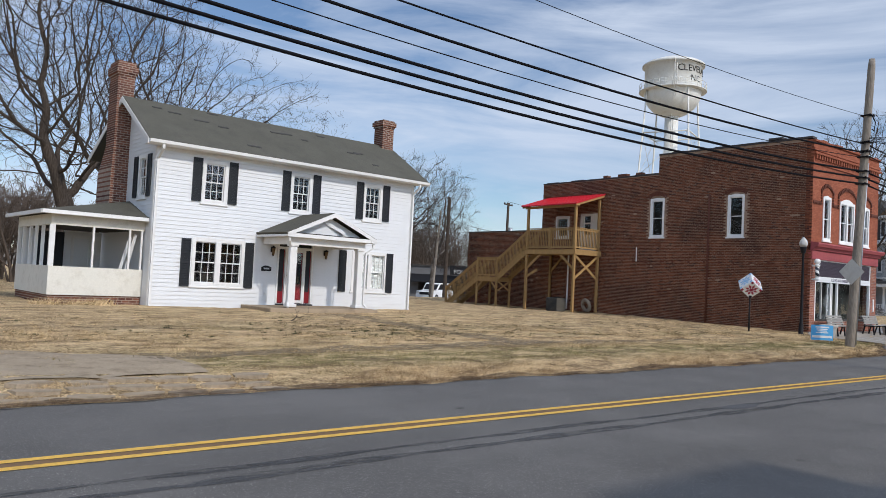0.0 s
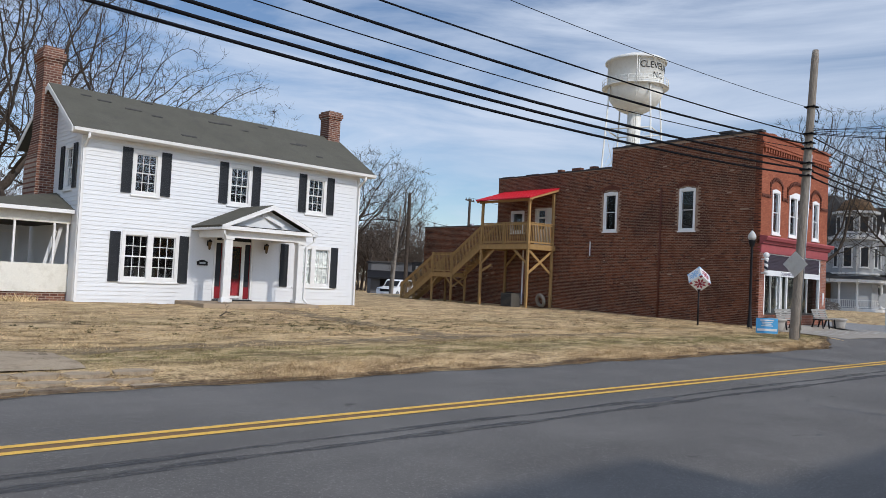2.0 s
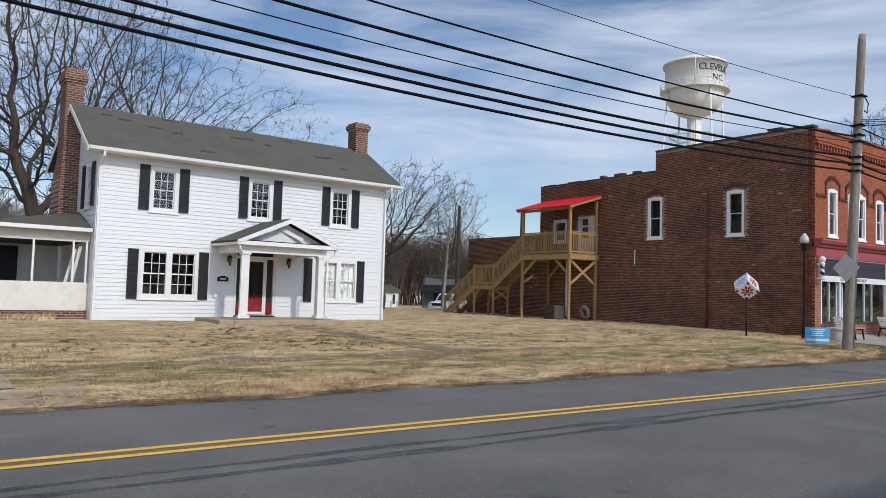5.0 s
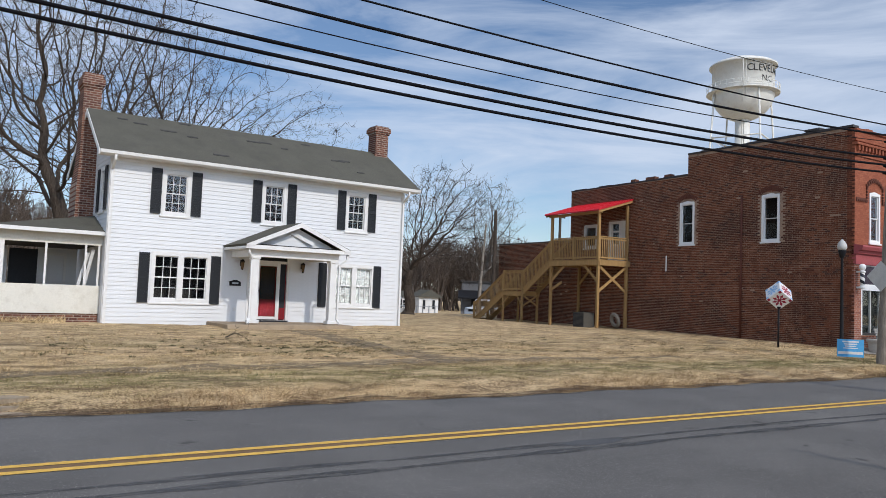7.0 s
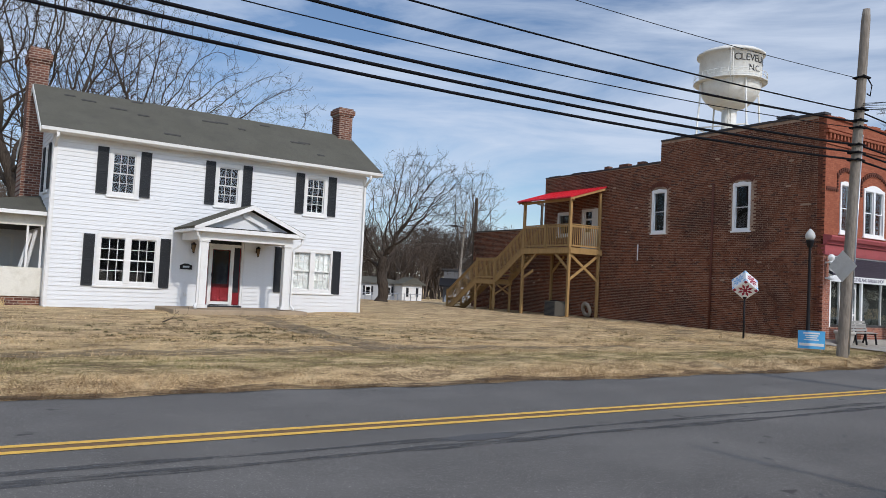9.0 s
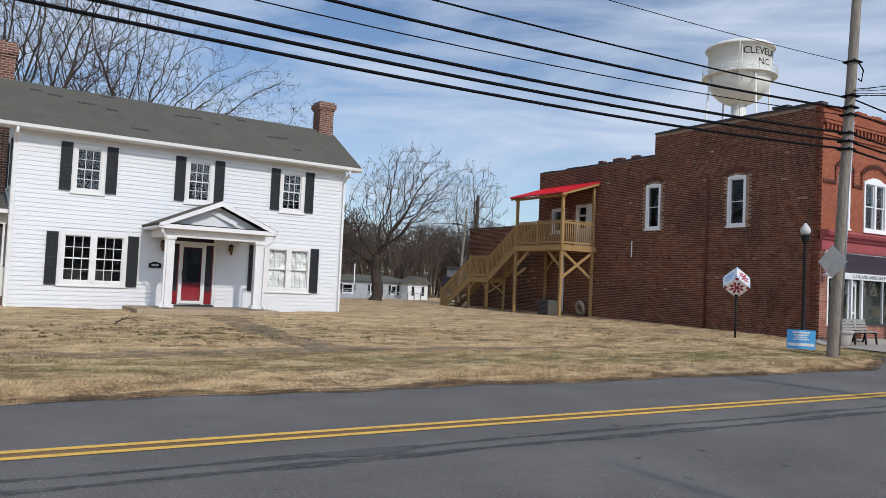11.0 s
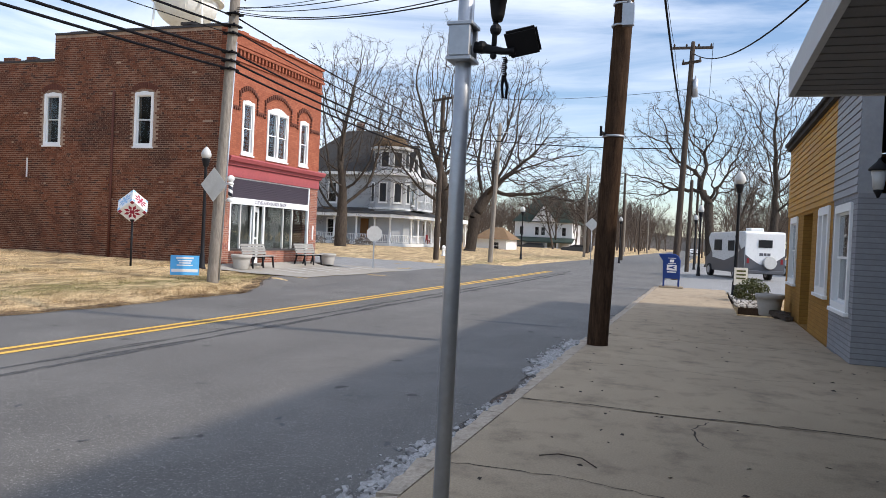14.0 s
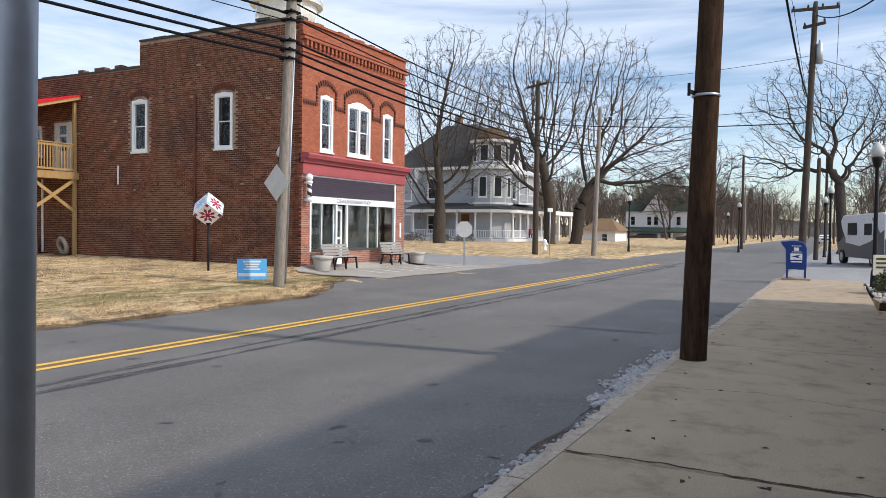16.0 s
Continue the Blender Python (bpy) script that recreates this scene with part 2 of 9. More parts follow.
M["shingle"] = surface("grey_asphalt_shingles", (0.10, 0.096, 0.078), 0.95, 45, 0.8, 0.25, (0.07, 0.065, 0.06), 0.5, 0.6)
M["dark_shingle"] = surface("dark_shingles", (0.055, 0.053, 0.052), 0.95, 45, 0.8, 0.3, (0.11, 0.1, 0.09), 0.4, 0.6)
M["green_shingle"] = surface("green_shingles", (0.045, 0.065, 0.055), 0.95, 45, 0.8, 0.3, None, 0, 0.5)
M["glass"] = glass_surface("window_glass")
# room shade put into the colour, for window liners and a porch ceiling
M["interior"] = surface("shade_dark_interior", (0.06, 0.056, 0.052), 0.9, 8, 0.6, 0.15, None, 0, 0.1)
M["blind"] = surface("white_window_blind", (0.78, 0.78, 0.76), 0.7, 20, 1, 0.05)
M["red_door"] = surface("red_door_paint", (0.22, 0.018, 0.024), 0.4, 25, 1.5, 0.12)
M["chimney_x"] = brick_surface("chimney_brick", (0.27, 0.115, 0.075), (0.11, 0.045, 0.034), (0.42, 0.34, 0.28), False, stain=0.35, pale=(0.46, 0.36, 0.29), height=0.085, width=0.24, mortar_size=0.013)
M["brick_side"] = brick_surface("weathered_dark_brick", (0.18, 0.072, 0.047), (0.10, 0.037, 0.027), (0.26, 0.17, 0.13), True, dark=(0.075, 0.04, 0.033), stain=0.45, pale=(0.33, 0.21, 0.16))
M["mortar"] = surface("pale_lime_mortar", (0.37, 0.26, 0.19), 0.95, 22, 0.7, 0.3, (0.11, 0.062, 0.046), 0.85, 0.4)
M["forecourt"] = surface("worn_forecourt_concrete", (0.34, 0.315, 0.275), 0.92, 50, 0.7, 0.2, (0.2, 0.17, 0.135), 0.6, 0.4)
M["brick_front"] = brick_surface("orange_painted_brick", (0.40, 0.14, 0.08), (0.30, 0.095, 0.055), (0.25, 0.09, 0.06), False, dark=(0.19, 0.06, 0.038), stain=0.4, mortar_size=0.005)
M["brick_pier"] = brick_surface("storefront_brick", (0.42, 0.16, 0.1), (0.26, 0.085, 0.06), (0.45, 0.36, 0.3), False, stain=0.25)
M["brick_dark"] = surface("blackened_corbel_brick", (0.13, 0.05, 0.035), 0.9, 25, 2, 0.3)
M["coping"] = surface("dark_metal_coping", (0.06, 0.055, 0.055), 0.6, 20, 1, 0.25)
M["burgundy"] = surface("faded_burgundy_paint", (0.36, 0.085, 0.09), 0.6, 16, 1.4, 0.14, (0.2, 0.05, 0.05), 0.4)
M["purple"] = surface("dark_plum_louvre_paint", (0.066, 0.052, 0.068), 0.55, 20, 1.2, 0.2)
M["white"] = surface("white_paint", (0.80, 0.80, 0.79), 0.45, 20, 1.3, 0.04)
M["black"] = surface("black_metal_paint", (0.013, 0.013, 0.015), 0.55, 25, 2, 0.2, None, 0, 0.1, spec=0.2)
M["text"] = surface("black_lettering", (0.02, 0.02, 0.022), 0.6, 25, 2, 0.1, None, 0, 0)
M["faded_text"] = surface("faded_plum_lettering", (0.26, 0.24, 0.29), 0.6, 25, 2, 0.15, None, 0, 0)
M["treated"] = surface("treated_pine", (0.40, 0.25, 0.105), 0.75, 14, 1.6, 0.2, (0.28, 0.19, 0.09), 0.35, 0.2, stretch=(1, 1, 0.25), rnd=0.18)
M["red_roof"] = surface("red_painted_metal_roof", (0.52, 0.022, 0.035), 0.35, 12, 1, 0.1)
M["pole_grey"] = bark_surface("weathered_grey_pole", (0.17, 0.145, 0.12), (0.34, 0.30, 0.255))
M["pole_brown"] = bark_surface("creosoted_brown_pole", (0.022, 0.013, 0.009), (0.085, 0.05, 0.03))
M["pole_dark"] = bark_surface("dark_pole", (0.045, 0.036, 0.03), (0.11, 0.085, 0.068))
M["cable"] = surface("black_cable_sheath", (0.008, 0.008, 0.010), 0.7, 20, 2, 0.2, None, 0, 0, spec=0.06)
M["galv"] = surface("galvanised_steel", (0.42, 0.44, 0.47), 0.42, 30, 2.5, 0.12, (0.3, 0.31, 0.33), 0.4, 0.08, metal=0.75)
M["sign_back"] = surface("bare_aluminium_sign_back", (0.56, 0.55, 0.52), 0.5, 20, 2, 0.1, (0.40, 0.37, 0.33), 0.4, 0.05)
M["tank"] = surface("aged_white_tank_paint", (0.74, 0.74, 0.70), 0.5, 6, 0.35, 0.06, (0.42, 0.36, 0.28), 0.35, 0.05)
M["bark"] = bark_surface("grey_bark", (0.03, 0.023, 0.018), (0.105, 0.085, 0.07))
M["bark_pale"] = bark_surface("pale_bark", (0.045, 0.037, 0.03), (0.13, 0.11, 0.092), (0.24, 0.22, 0.195))
M["bark_far"] = bark_surface("far_brown_bark", (0.075, 0.058, 0.047), (0.145, 0.118, 0.10))
M["snow_rubble"] = surface("grimy_crumbled_concrete", (0.38, 0.37, 0.36), 0.85, 30, 3, 0.35, (0.13, 0.115, 0.11), 0.85, 0.6)
M["gutter_silt"] = worn_through(surface("damp_brown_silt", (0.10, 0.072, 0.056), 0.8, 30, 3, 0.3))

# ---- building helpers ----


def box(bm, x0, x1, y0, y1, z0, z1):
    v = [bm.verts.new(p) for p in ((x0, y0, z0), (x1, y0, z0), (x1, y1, z0), (x0, y1, z0), (x0, y0, z1), (x1, y0, z1), (x1, y1, z1), (x0, y1, z1))]
    for f in ((0, 3, 2, 1), (4, 5, 6, 7), (0, 1, 5, 4), (1, 2, 6, 5), (2, 3, 7, 6), (3, 0, 4, 7)):
        bm.faces.new([v[i] for i in f])


def beam(bm, a, b, w, h):
    """A square bar from a to b."""
    a, b = Vector(a), Vector(b)
    d = (b - a).normalized()
    s = d.cross(Vector((0, 0, 1)))
    s = s.normalized() if s.length > 1e-4 else Vector((1, 0, 0))
    u = s.cross(d)
    ring = []
    for p in (a, b):
        ring.append([bm.verts.new(p + s * i * w / 2 + u * j * h / 2) for i, j in ((-1, -1), (1, -1), (1, 1), (-1, 1))])
    for i in range(4):
        bm.faces.new((ring[0][i], ring[0][(i + 1) % 4], ring[1][(i + 1) % 4], ring[1][i]))
    bm.faces.new(ring[0][::-1])
    bm.faces.new(ring[1])


def tube(bm, pts, radii, seg=8, caps=True):
    """A round bar along points with a radius at each."""
    pts = [Vector(p) for p in pts]
    rings = []
    for i, p in enumerate(pts):
        d = (pts[min(i + 1, len(pts) - 1)] - pts[max(i - 1, 0)]).normalized()
        ref = Vector((0, 0, 1)) if abs(d.z) < 0.95 else Vector((1, 0, 0))
        s = d.cross(ref).normalized()
        u = s.cross(d)
        r = radii[i] if isinstance(radii, (list, tuple)) else radii
        rings.append([bm.verts.new(p + (s * math.cos(k * math.tau / seg) + u * math.sin(k * math.tau / seg)) * r) for k in range(seg)])
    for a, b in zip(rings, rings[1:]):
        for k in range(seg):
            bm.faces.new((a[k], a[(k + 1) % seg], b[(k + 1) % seg], b[k])).smooth = True
    if caps:
        bm.faces.new(rings[0][::-1])
        bm.faces.new(rings[-1])


def lathe(bm, prof, seg=16, at=(0, 0)):
    """Turned about z: prof is (radius, z)."""
    rings = [[bm.verts.new((at[0] + max(r, 1e-4) * math.cos(k * math.tau / seg), at[1] + max(r, 1e-4) * math.sin(k * math.tau / seg), z)) for k in range(seg)] for r, z in prof]
    for a, b in zip(rings, rings[1:]):
        for k in range(seg):
            bm.faces.new((a[k], a[(k + 1) % seg], b[(k + 1) % seg], b[k])).smooth = True
    bm.faces.new(rings[0][::-1])
    bm.faces.new(rings[-1])


def prism(bm, poly, a, b, axis="y"):
    """A flat outline, extruded from a to b along an axis."""
    def at(p, q, t):
        return {"y": (p, t, q), "x": (t, p, q), "z": (p, q, t)}[axis]
    lo, hi = [bm.verts.new(at(p, q, a)) for p, q in poly], [bm.verts.new(at(p, q, b)) for p, q in poly]
    k = len(poly)
    for i in range(k):
        bm.faces.new((lo[i], lo[(i + 1) % k], hi[(i + 1) % k], hi[i]))
    bm.faces.new(lo[::-1])
    bm.faces.new(hi)


def wall_holes(bm, u0, u1, z0, z1, thick, holes, axis="x", at=0.0):
    """A wall with openings. It runs along x (its face at y = at, its body behind) or along y (face at x = at)."""
    us = sorted({u0, u1, *[h[0] for h in holes], *[h[1] for h in holes]})
    zs = sorted({z0, z1, *[h[2] for h in holes], *[h[3] for h in holes]})
    cells = {(i, j) for i in range(len(us) - 1) for j in range(len(zs) - 1)
             if not any(h[0] - 1e-6 <= us[i] and us[i + 1] <= h[1] + 1e-6 and h[2] - 1e-6 <= zs[j] and zs[j + 1] <= h[3] + 1e-6 for h in holes)}
    made = {}

    def vert(i, j, k):
        if (i, j, k) not in made:
            d = at + (thick if k else 0)
            made[i, j, k] = bm.verts.new((us[i], d, zs[j]) if axis == "x" else (d, us[i], zs[j]))
        return made[i, j, k]
    for i, j in cells:
        bm.faces.new((vert(i, j, 0), vert(i + 1, j, 0), vert(i + 1, j + 1, 0), vert(i, j + 1, 0)))
        bm.faces.new((vert(i, j + 1, 1), vert(i + 1, j + 1, 1), vert(i + 1, j, 1), vert(i, j, 1)))
        for di, dj, e in ((-1, 0, ((0, 0), (0, 1))), (1, 0, ((1, 1), (1, 0))), (0, -1, ((1, 0), (0, 0))), (0, 1, ((0, 1), (1, 1)))):
            if (i + di, j + dj) not in cells:
                (a, b), (c, d) = e
                bm.faces.new((vert(i + a, j + b, 0), vert(i + c, j + d, 0), vert(i + c, j + d, 1), vert(i + a, j + b, 1)))


def mesh_of(name, bm, material):
    bmesh.ops.recalc_face_normals(bm, faces=bm.faces[:])
    me = bpy.data.meshes.new(name)
    bm.to_mesh(me)
    bm.free()
    me.materials.append(material)
    return me


def part(name, bm, material, parent, label=""):
    ob = new(name, mesh_of(name, bm, material))
    ob.parent = parent
    return tagged(ob, label) if label else ob


def parts(name, bm, material, parent, label=""):
    """Each separate shell of a bmesh as a part of its own."""
    bm.faces.index_update()
    left = set(bm.faces)
    while left:
        stack = [min(left, key=lambda f: f.index)]
        shell = set(stack)
        while stack:
            f = stack.pop()
            for v in f.verts:
                for g in v.link_faces:
                    if g not in shell:
                        shell.add(g)
                        stack.append(g)
        left -= shell
        one, seen = bmesh.new(), {}
        for f in sorted(shell, key=lambda f: f.index):
            for v in f.verts:
                if v not in seen:
                    seen[v] = one.verts.new(v.co)
            one.faces.new([seen[v] for v in f.verts])
        part(name, one, material, parent, label)
    bm.free()


def piece(name, me, parent, loc=(0, 0, 0), scale=(1, 1, 1), rot=(0, 0, 0)):
    ob = new(name, me)
    ob.parent, ob.location, ob.scale, ob.rotation_euler = parent, loc, scale, rot
    return ob


def single(name, bm, material, label, category, kind="", group="", loc=(0, 0, 0), rz=0.0):
    ob = new(name, mesh_of(name, bm, material))
    ob.location, ob.rotation_euler = loc, (0, 0, radians(rz))
    return tagged(ob, label, category, group, kind)


def thing(name, label, category, loc=(0, 0, 0), rz=0.0, group="", kind=""):
    ob = new(name)
    ob.empty_display_size = 0.2
    ob.location, ob.rotation_euler = loc, (0, 0, radians(rz))
    return tagged(ob, label, category, group, kind)


def bevelled(bm, w=0.01, seg=1):
    bmesh.ops.bevel(bm, geom=bm.edges[:], offset=w, segments=seg, affect="EDGES", profile=0.6, clamp_overlap=True)
    return bm


def smooth01(a, b, t):
    t = min(1.0, max(0.0, (t - a) / (b - a)))
    return t * t * (3 - 2 * t)


def ground_z(x, y):
    """The lie of the land: the road, the rising lawn, the side street cut into it."""
    z = -0.15
    rise = smooth01(10.0, 11.8, y) * 0.20 + smooth01(11.8, 16.0, y) * 0.07 + smooth01(16, 27, y) * 0.11
    street = smooth01(31.0, 34.0, x) * (1 - smooth01(49.5, 52, x)) * (1 - smooth01(60, 75, y)) * smooth01(9, 10.2, y)
    inside = smooth01(33.0, 34.2, x) * (1 - smooth01(41.0, 42.0, x)) * smooth01(15.0, 15.9, y)
    low = 0.10 * smooth01(10, 15, y) + 0.10 * smooth01(15, 30, y)
    k = max(0.0, street - inside)
    z += rise * (1 - k) + low * k
    z += smooth01(52, 62, x) * smooth01(13, 24, y) * 0.22
    z -= 1.35 * smooth01(44, 80, y)
    return z


# ---- ground, road, pavements ----


def span(stops):
    out = [stops[0][0]]
    for (a, _), (b, step) in zip(stops, stops[1:]):
        k = max(1, round((b - a) / step))
        out += [a + (b - a) * i / k for i in range(1, k + 1)]
    return out


def sheet(name, xs, ys, zf, material, label, category, keep=None, kind="structure"):
    vs, fs = [], []
    nx, ny = len(xs), len(ys)
    for y in ys:
        for x in xs:
            vs.append((x, y, zf(x, y)))
    for j in range(ny - 1):
        for i in range(nx - 1):
            if keep is None or keep((xs[i] + xs[i + 1]) / 2, (ys[j] + ys[j + 1]) / 2):
                a = j * nx + i
                fs.append((a, a + 1, a + nx + 1, a + nx))
    me = bpy.data.meshes.new(name)
    me.from_pydata(vs, [], fs)
    me.materials.append(material)
    for p in me.polygons:
        p.use_smooth = True
    return tagged(new(name, me), label, category, "", kind)


def lawn_z(x, y):
    z = ground_z(x, y)
    if 9.8 < y < 60 and -20 < x < 70:
        k = smooth01(9.8, 11.0, y)
        z += k * (0.045 * noise.noise((x * 0.7, y * 0.9, 0)) + 0.03 * noise.noise((x * 2.3, y * 2.3, 4)))
    return z


sheet("ground", span([(-900, 0), (-60, 140), (-12, 4), (60, 0.4), (120, 5), (1500, 230)]), span([(-900, 0), (-40, 140), (9.4, 6), (30, 0.35), (60, 1.5), (140, 10), (1200, 200)]),
      lawn_z, M["lawn"], "dry winter lawn, straw-coloured with green and bare patches, streaky bump shadows painted in", "lawn")

# road: one strip with a soft far edge that widens into the side street


def far_edge(x):
    return 10.15 + 0.08 * math.sin(x * 1.3) + 0.05 * math.sin(x * 4.1) + smooth01(26, 33, x) * 1.9 - smooth01(50, 56, x) * 1.6


def strip(name, xs, lo, hi, z, material, label, category, rows=6, parent=None):
    vs, fs = [], []
    for x in xs:
        for k in range(rows + 1):
            y = lo(x) + (hi(x) - lo(x)) * k / rows
            vs.append((x, y, z(x, y)))
    for i in range(len(xs) - 1):
        for k in range(rows):
            a = i * (rows + 1) + k
            fs.append((a, a + rows + 1, a + rows + 2, a + 1))
    me = bpy.data.meshes.new(name)
    me.from_pydata(vs, [], fs)
    me.materials.append(material)
    ob = new(name, me)
    if parent:
        ob.parent = parent
        return ob
    return tagged(ob, label, category, "", "structure")


ROAD_Z = -0.12
road_xs = span([(-300, 0), (-10, 30), (60, 0.35), (600, 30)])
road = strip("road", road_xs, lambda x: 1.30, far_edge, lambda x, y: ROAD_Z if y < 10 else max(ROAD_Z, ground_z(x, y) + 0.02), M["asphalt"], "grey two-lane asphalt road with worn wheel tracks", "road", 14)
for dy in (-0.125, 0.125):
    strip("centre_line", span([(-300, 0), (51.5, 2)]), lambda x, d=dy: 7.42 + d - 0.055, lambda x, d=dy: 7.42 + d + 0.055, lambda x, y: ROAD_Z + 0.006, M["yellow_line"], "double yellow centre line, slightly worn", "road marking", 1)

strip("line_gap", span([(-300, 0), (51.5, 2)]), lambda x: 7.36, lambda x: 7.48, lambda x, y: ROAD_Z + 0.004, M["stained_gap"], "brown stained asphalt between the yellow lines", "road marking", 1)


def ragged(base, half, seed, amp=0.018):
    r = random.Random(seed)
    ph = [r.uniform(0, 9) for _ in range(4)]
    return lambda x, s=1: base + amp * (math.sin(x * 0.9 + ph[0]) + 0.6 * math.sin(x * 2.3 + ph[1])) + s * half * (1 + 0.35 * math.sin(x * 1.7 + ph[2]) + 0.25 * math.sin(x * 5.1 + ph[3]))


# cast shadows of overhead cables, painted as two dark strips on the road
for base, half, x0, x1, seed in ((6.56, 0.06, -30, 53, 1), (6.24, 0.075, -30, 50, 2)):
    f = ragged(base, half, seed)
    strip("tar_seam", span([(x0, 0), (x1, 0.3)]), lambda x, f=f: f(x, -1), lambda x, f=f: f(x, 1), lambda x, y: ROAD_Z + 0.004, M["cable_shade"], "dark ragged strip along the lane, painted overhead cable shadow", "road marking", 1)
bm = bmesh.new()
# the first patch paints the shadow of a cable splice
for cx, cy, sx, sy in ((11.9, 6.5, 0.5, 0.14), (25.5, 3.0, 0.12, 0.9)):
    ring = [bm.verts.new((cx + sx * math.cos(k * math.tau / 22) * (1 + 0.25 * math.sin(k * 2.7)), cy + sy * math.sin(k * math.tau / 22) * (1 + 0.2 * math.cos(k * 3.1)), ROAD_Z + 0.005)) for k in range(22)]
    bm.faces.new(ring)
single("tar_patch", bm, M["tar"], "dark patches on the asphalt road, one a painted cable splice shadow", "road marking", "structure")
bm = bmesh.new()
r = random.Random(5)
for _ in range(70):
    cx, cy, s = r.uniform(11, 30), 1.5 + 4.0 * r.random() ** 1.4, r.uniform(0.015, 0.045)
    a = r.uniform(0, 3)
    ring = []
    for k in range(7):
        px, py = s * (1.6 + r.uniform(-0.5, 0.5)) * math.cos(k * math.tau / 7), s * (0.6 + r.uniform(-0.2, 0.2)) * math.sin(k * math.tau / 7)
        ring.append(bm.verts.new((cx + px * math.cos(a) - py * math.sin(a), cy + px * math.sin(a) + py * math.cos(a), ROAD_Z + 0.004)))
    bm.faces.new(ring)
single("oil_spots", bm, M["tar"], "small dark oil spots scattered over the near lane", "stain", "stuff")

M["verge_soil"] = worn_through(surface("brown_leaf_litter_soil", (0.12, 0.075, 0.045), 0.95, 26, 2.5, 0.4, (0.05, 0.035, 0.025), 0.7, 0.7))
strip("verge_soil", span([(-12, 0), (31, 0.12)]), lambda x: far_edge(x) - 0.10 + 0.05 * noise.noise((x * 3.1, 2, 5)), lambda x: far_edge(x) + 0.26 + 0.2 * noise.noise((x * 0.9, 0, 5)) + 0.1 * noise.noise((x * 4, 0, 5)), lambda x, y: max(ROAD_Z, lawn_z(x, y)) + 0.024, M["verge_soil"], "dark brown soil and leaf litter along the road edge", "verge", 4)

# side street and the forecourt of the shop
strip("side_street", span([(40.5, 0), (50.5, 0.7)]), lambda x: far_edge(x) - 0.05, lambda x: 120, lambda x, y: ground_z(x, y) + 0.03, M["old_asphalt"], "pale worn asphalt of the side street", "road", 60)
strip("forecourt", span([(31.6, 0), (42.5, 0.4)]), lambda x: far_edge(x) - 0.05 + 0.9 * (1 - smooth01(31.6, 33.5, x)), lambda x: 13.4 + 2.42 * smooth01(31.6, 34.0, x), lambda x, y: ground_z(x, y) + 0.035, M["forecourt"], "pale concrete forecourt in front of the shop", "pavement", 14)
bm = bmesh.new()
for k in range(7):
    x = 35.2 + k * 0.95
    a, b = (x, 13.1), (x + 0.55, 14.6)
    vs = [bm.verts.new((p[0] + d, p[1], ground_z(p[0], p[1]) + 0.044)) for p, d in ((a, -0.06), (a, 0.06), (b, 0.06), (b, -0.06))]
    bm.faces.new(vs)
single("parking_hatching", bm, M["white_line"], "worn white hatching painted on the forecourt", "road marking", "structure")
# strip of old walk across the lawn, and the broken drive apron
walk_mid = lambda x: 12.95 + 0.95 * smooth01(3, 16, x)
strip("lawn_walk", span([(5.2, 0), (24, 0.12)]), lambda x: walk_mid(x) - 0.33 * (1 - 0.8 * smooth01(16, 24, x)) + 0.16 * noise.noise((x * 1.3, 0, 1)) + 0.08 * noise.noise((x * 5, 0, 1)), lambda x: walk_mid(x) + 0.33 * (1 - 0.8 * smooth01(16, 24, x)) + 0.16 * noise.noise((x * 1.3, 9, 1)) + 0.08 * noise.noise((x * 5, 9, 1)), lambda x, y: lawn_z(x, y) + 0.012, M["worn_path"], "old narrow concrete walk sunken into the lawn", "path", 2)
bm = bmesh.new()
rows = []
for k in range(60):
    y = 13.7 + k * 0.16
    xm = 14.6 + 0.3 * smooth01(16.5, 23, y) + 0.5 * (1 - smooth01(13.7, 15.5, y))
    hw = 0.5 + 0.12 * noise.noise((y * 1.4, 3, 2)) + 0.5 * (1 - smooth01(13.7, 14.8, y))
    rows.append([bm.verts.new((xm + d * hw + 0.07 * noise.noise((y * 5, d, 2)), y, lawn_z(xm + d * hw, y) + 0.014)) for d in (-1, -0.33, 0.33, 1)])
for p, q in zip(rows, rows[1:]):
    for i in range(3):
        bm.faces.new((p[i], p[i + 1], q[i + 1], q[i]))
single("porch_walk", bm, M["worn_path"], "earth-stained old path from the porch across the lawn", "path", "structure")
strip("drive_apron", span([(-6, 0), (5.6, 0.3)]), lambda x: 11.3, lambda x: 14.2 - 1.2 * smooth01(3.5, 5.6, x), lambda x, y: lawn_z(x, y) + 0.014, M["dirty_concrete"], "worn concrete drive apron beside the road", "path", 6)
apron = thing("broken_apron", "cracked concrete slabs between drive and road, gaps with dead grass", "path", kind="structure")
r = random.Random(11)
for i in range(14):
    for j in range(3):
        x, y = -1.4 + i * 0.58 + r.uniform(-0.08, 0.08), 10.42 + j * 0.34 + r.uniform(-0.05, 0.05)
        bm = bmesh.new()
        ring = [((0.3 + r.uniform(-0.06, 0.04)) * math.cos(k * math.tau / 7 + 0.3), (0.17 + r.uniform(-0.04, 0.03)) * math.sin(k * math.tau / 7 + 0.3)) for k in range(7)]
        prism(bm, ring, -0.03, 0.025, "z")
        ob = part("slab", bm, M["dirty_concrete"], apron)
        ob.location, ob.rotation_euler = (x, y, lawn_z(x, y)), (r.uniform(-0.03, 0.03), r.uniform(-0.03, 0.03), r.uniform(-0.3, 0.3))

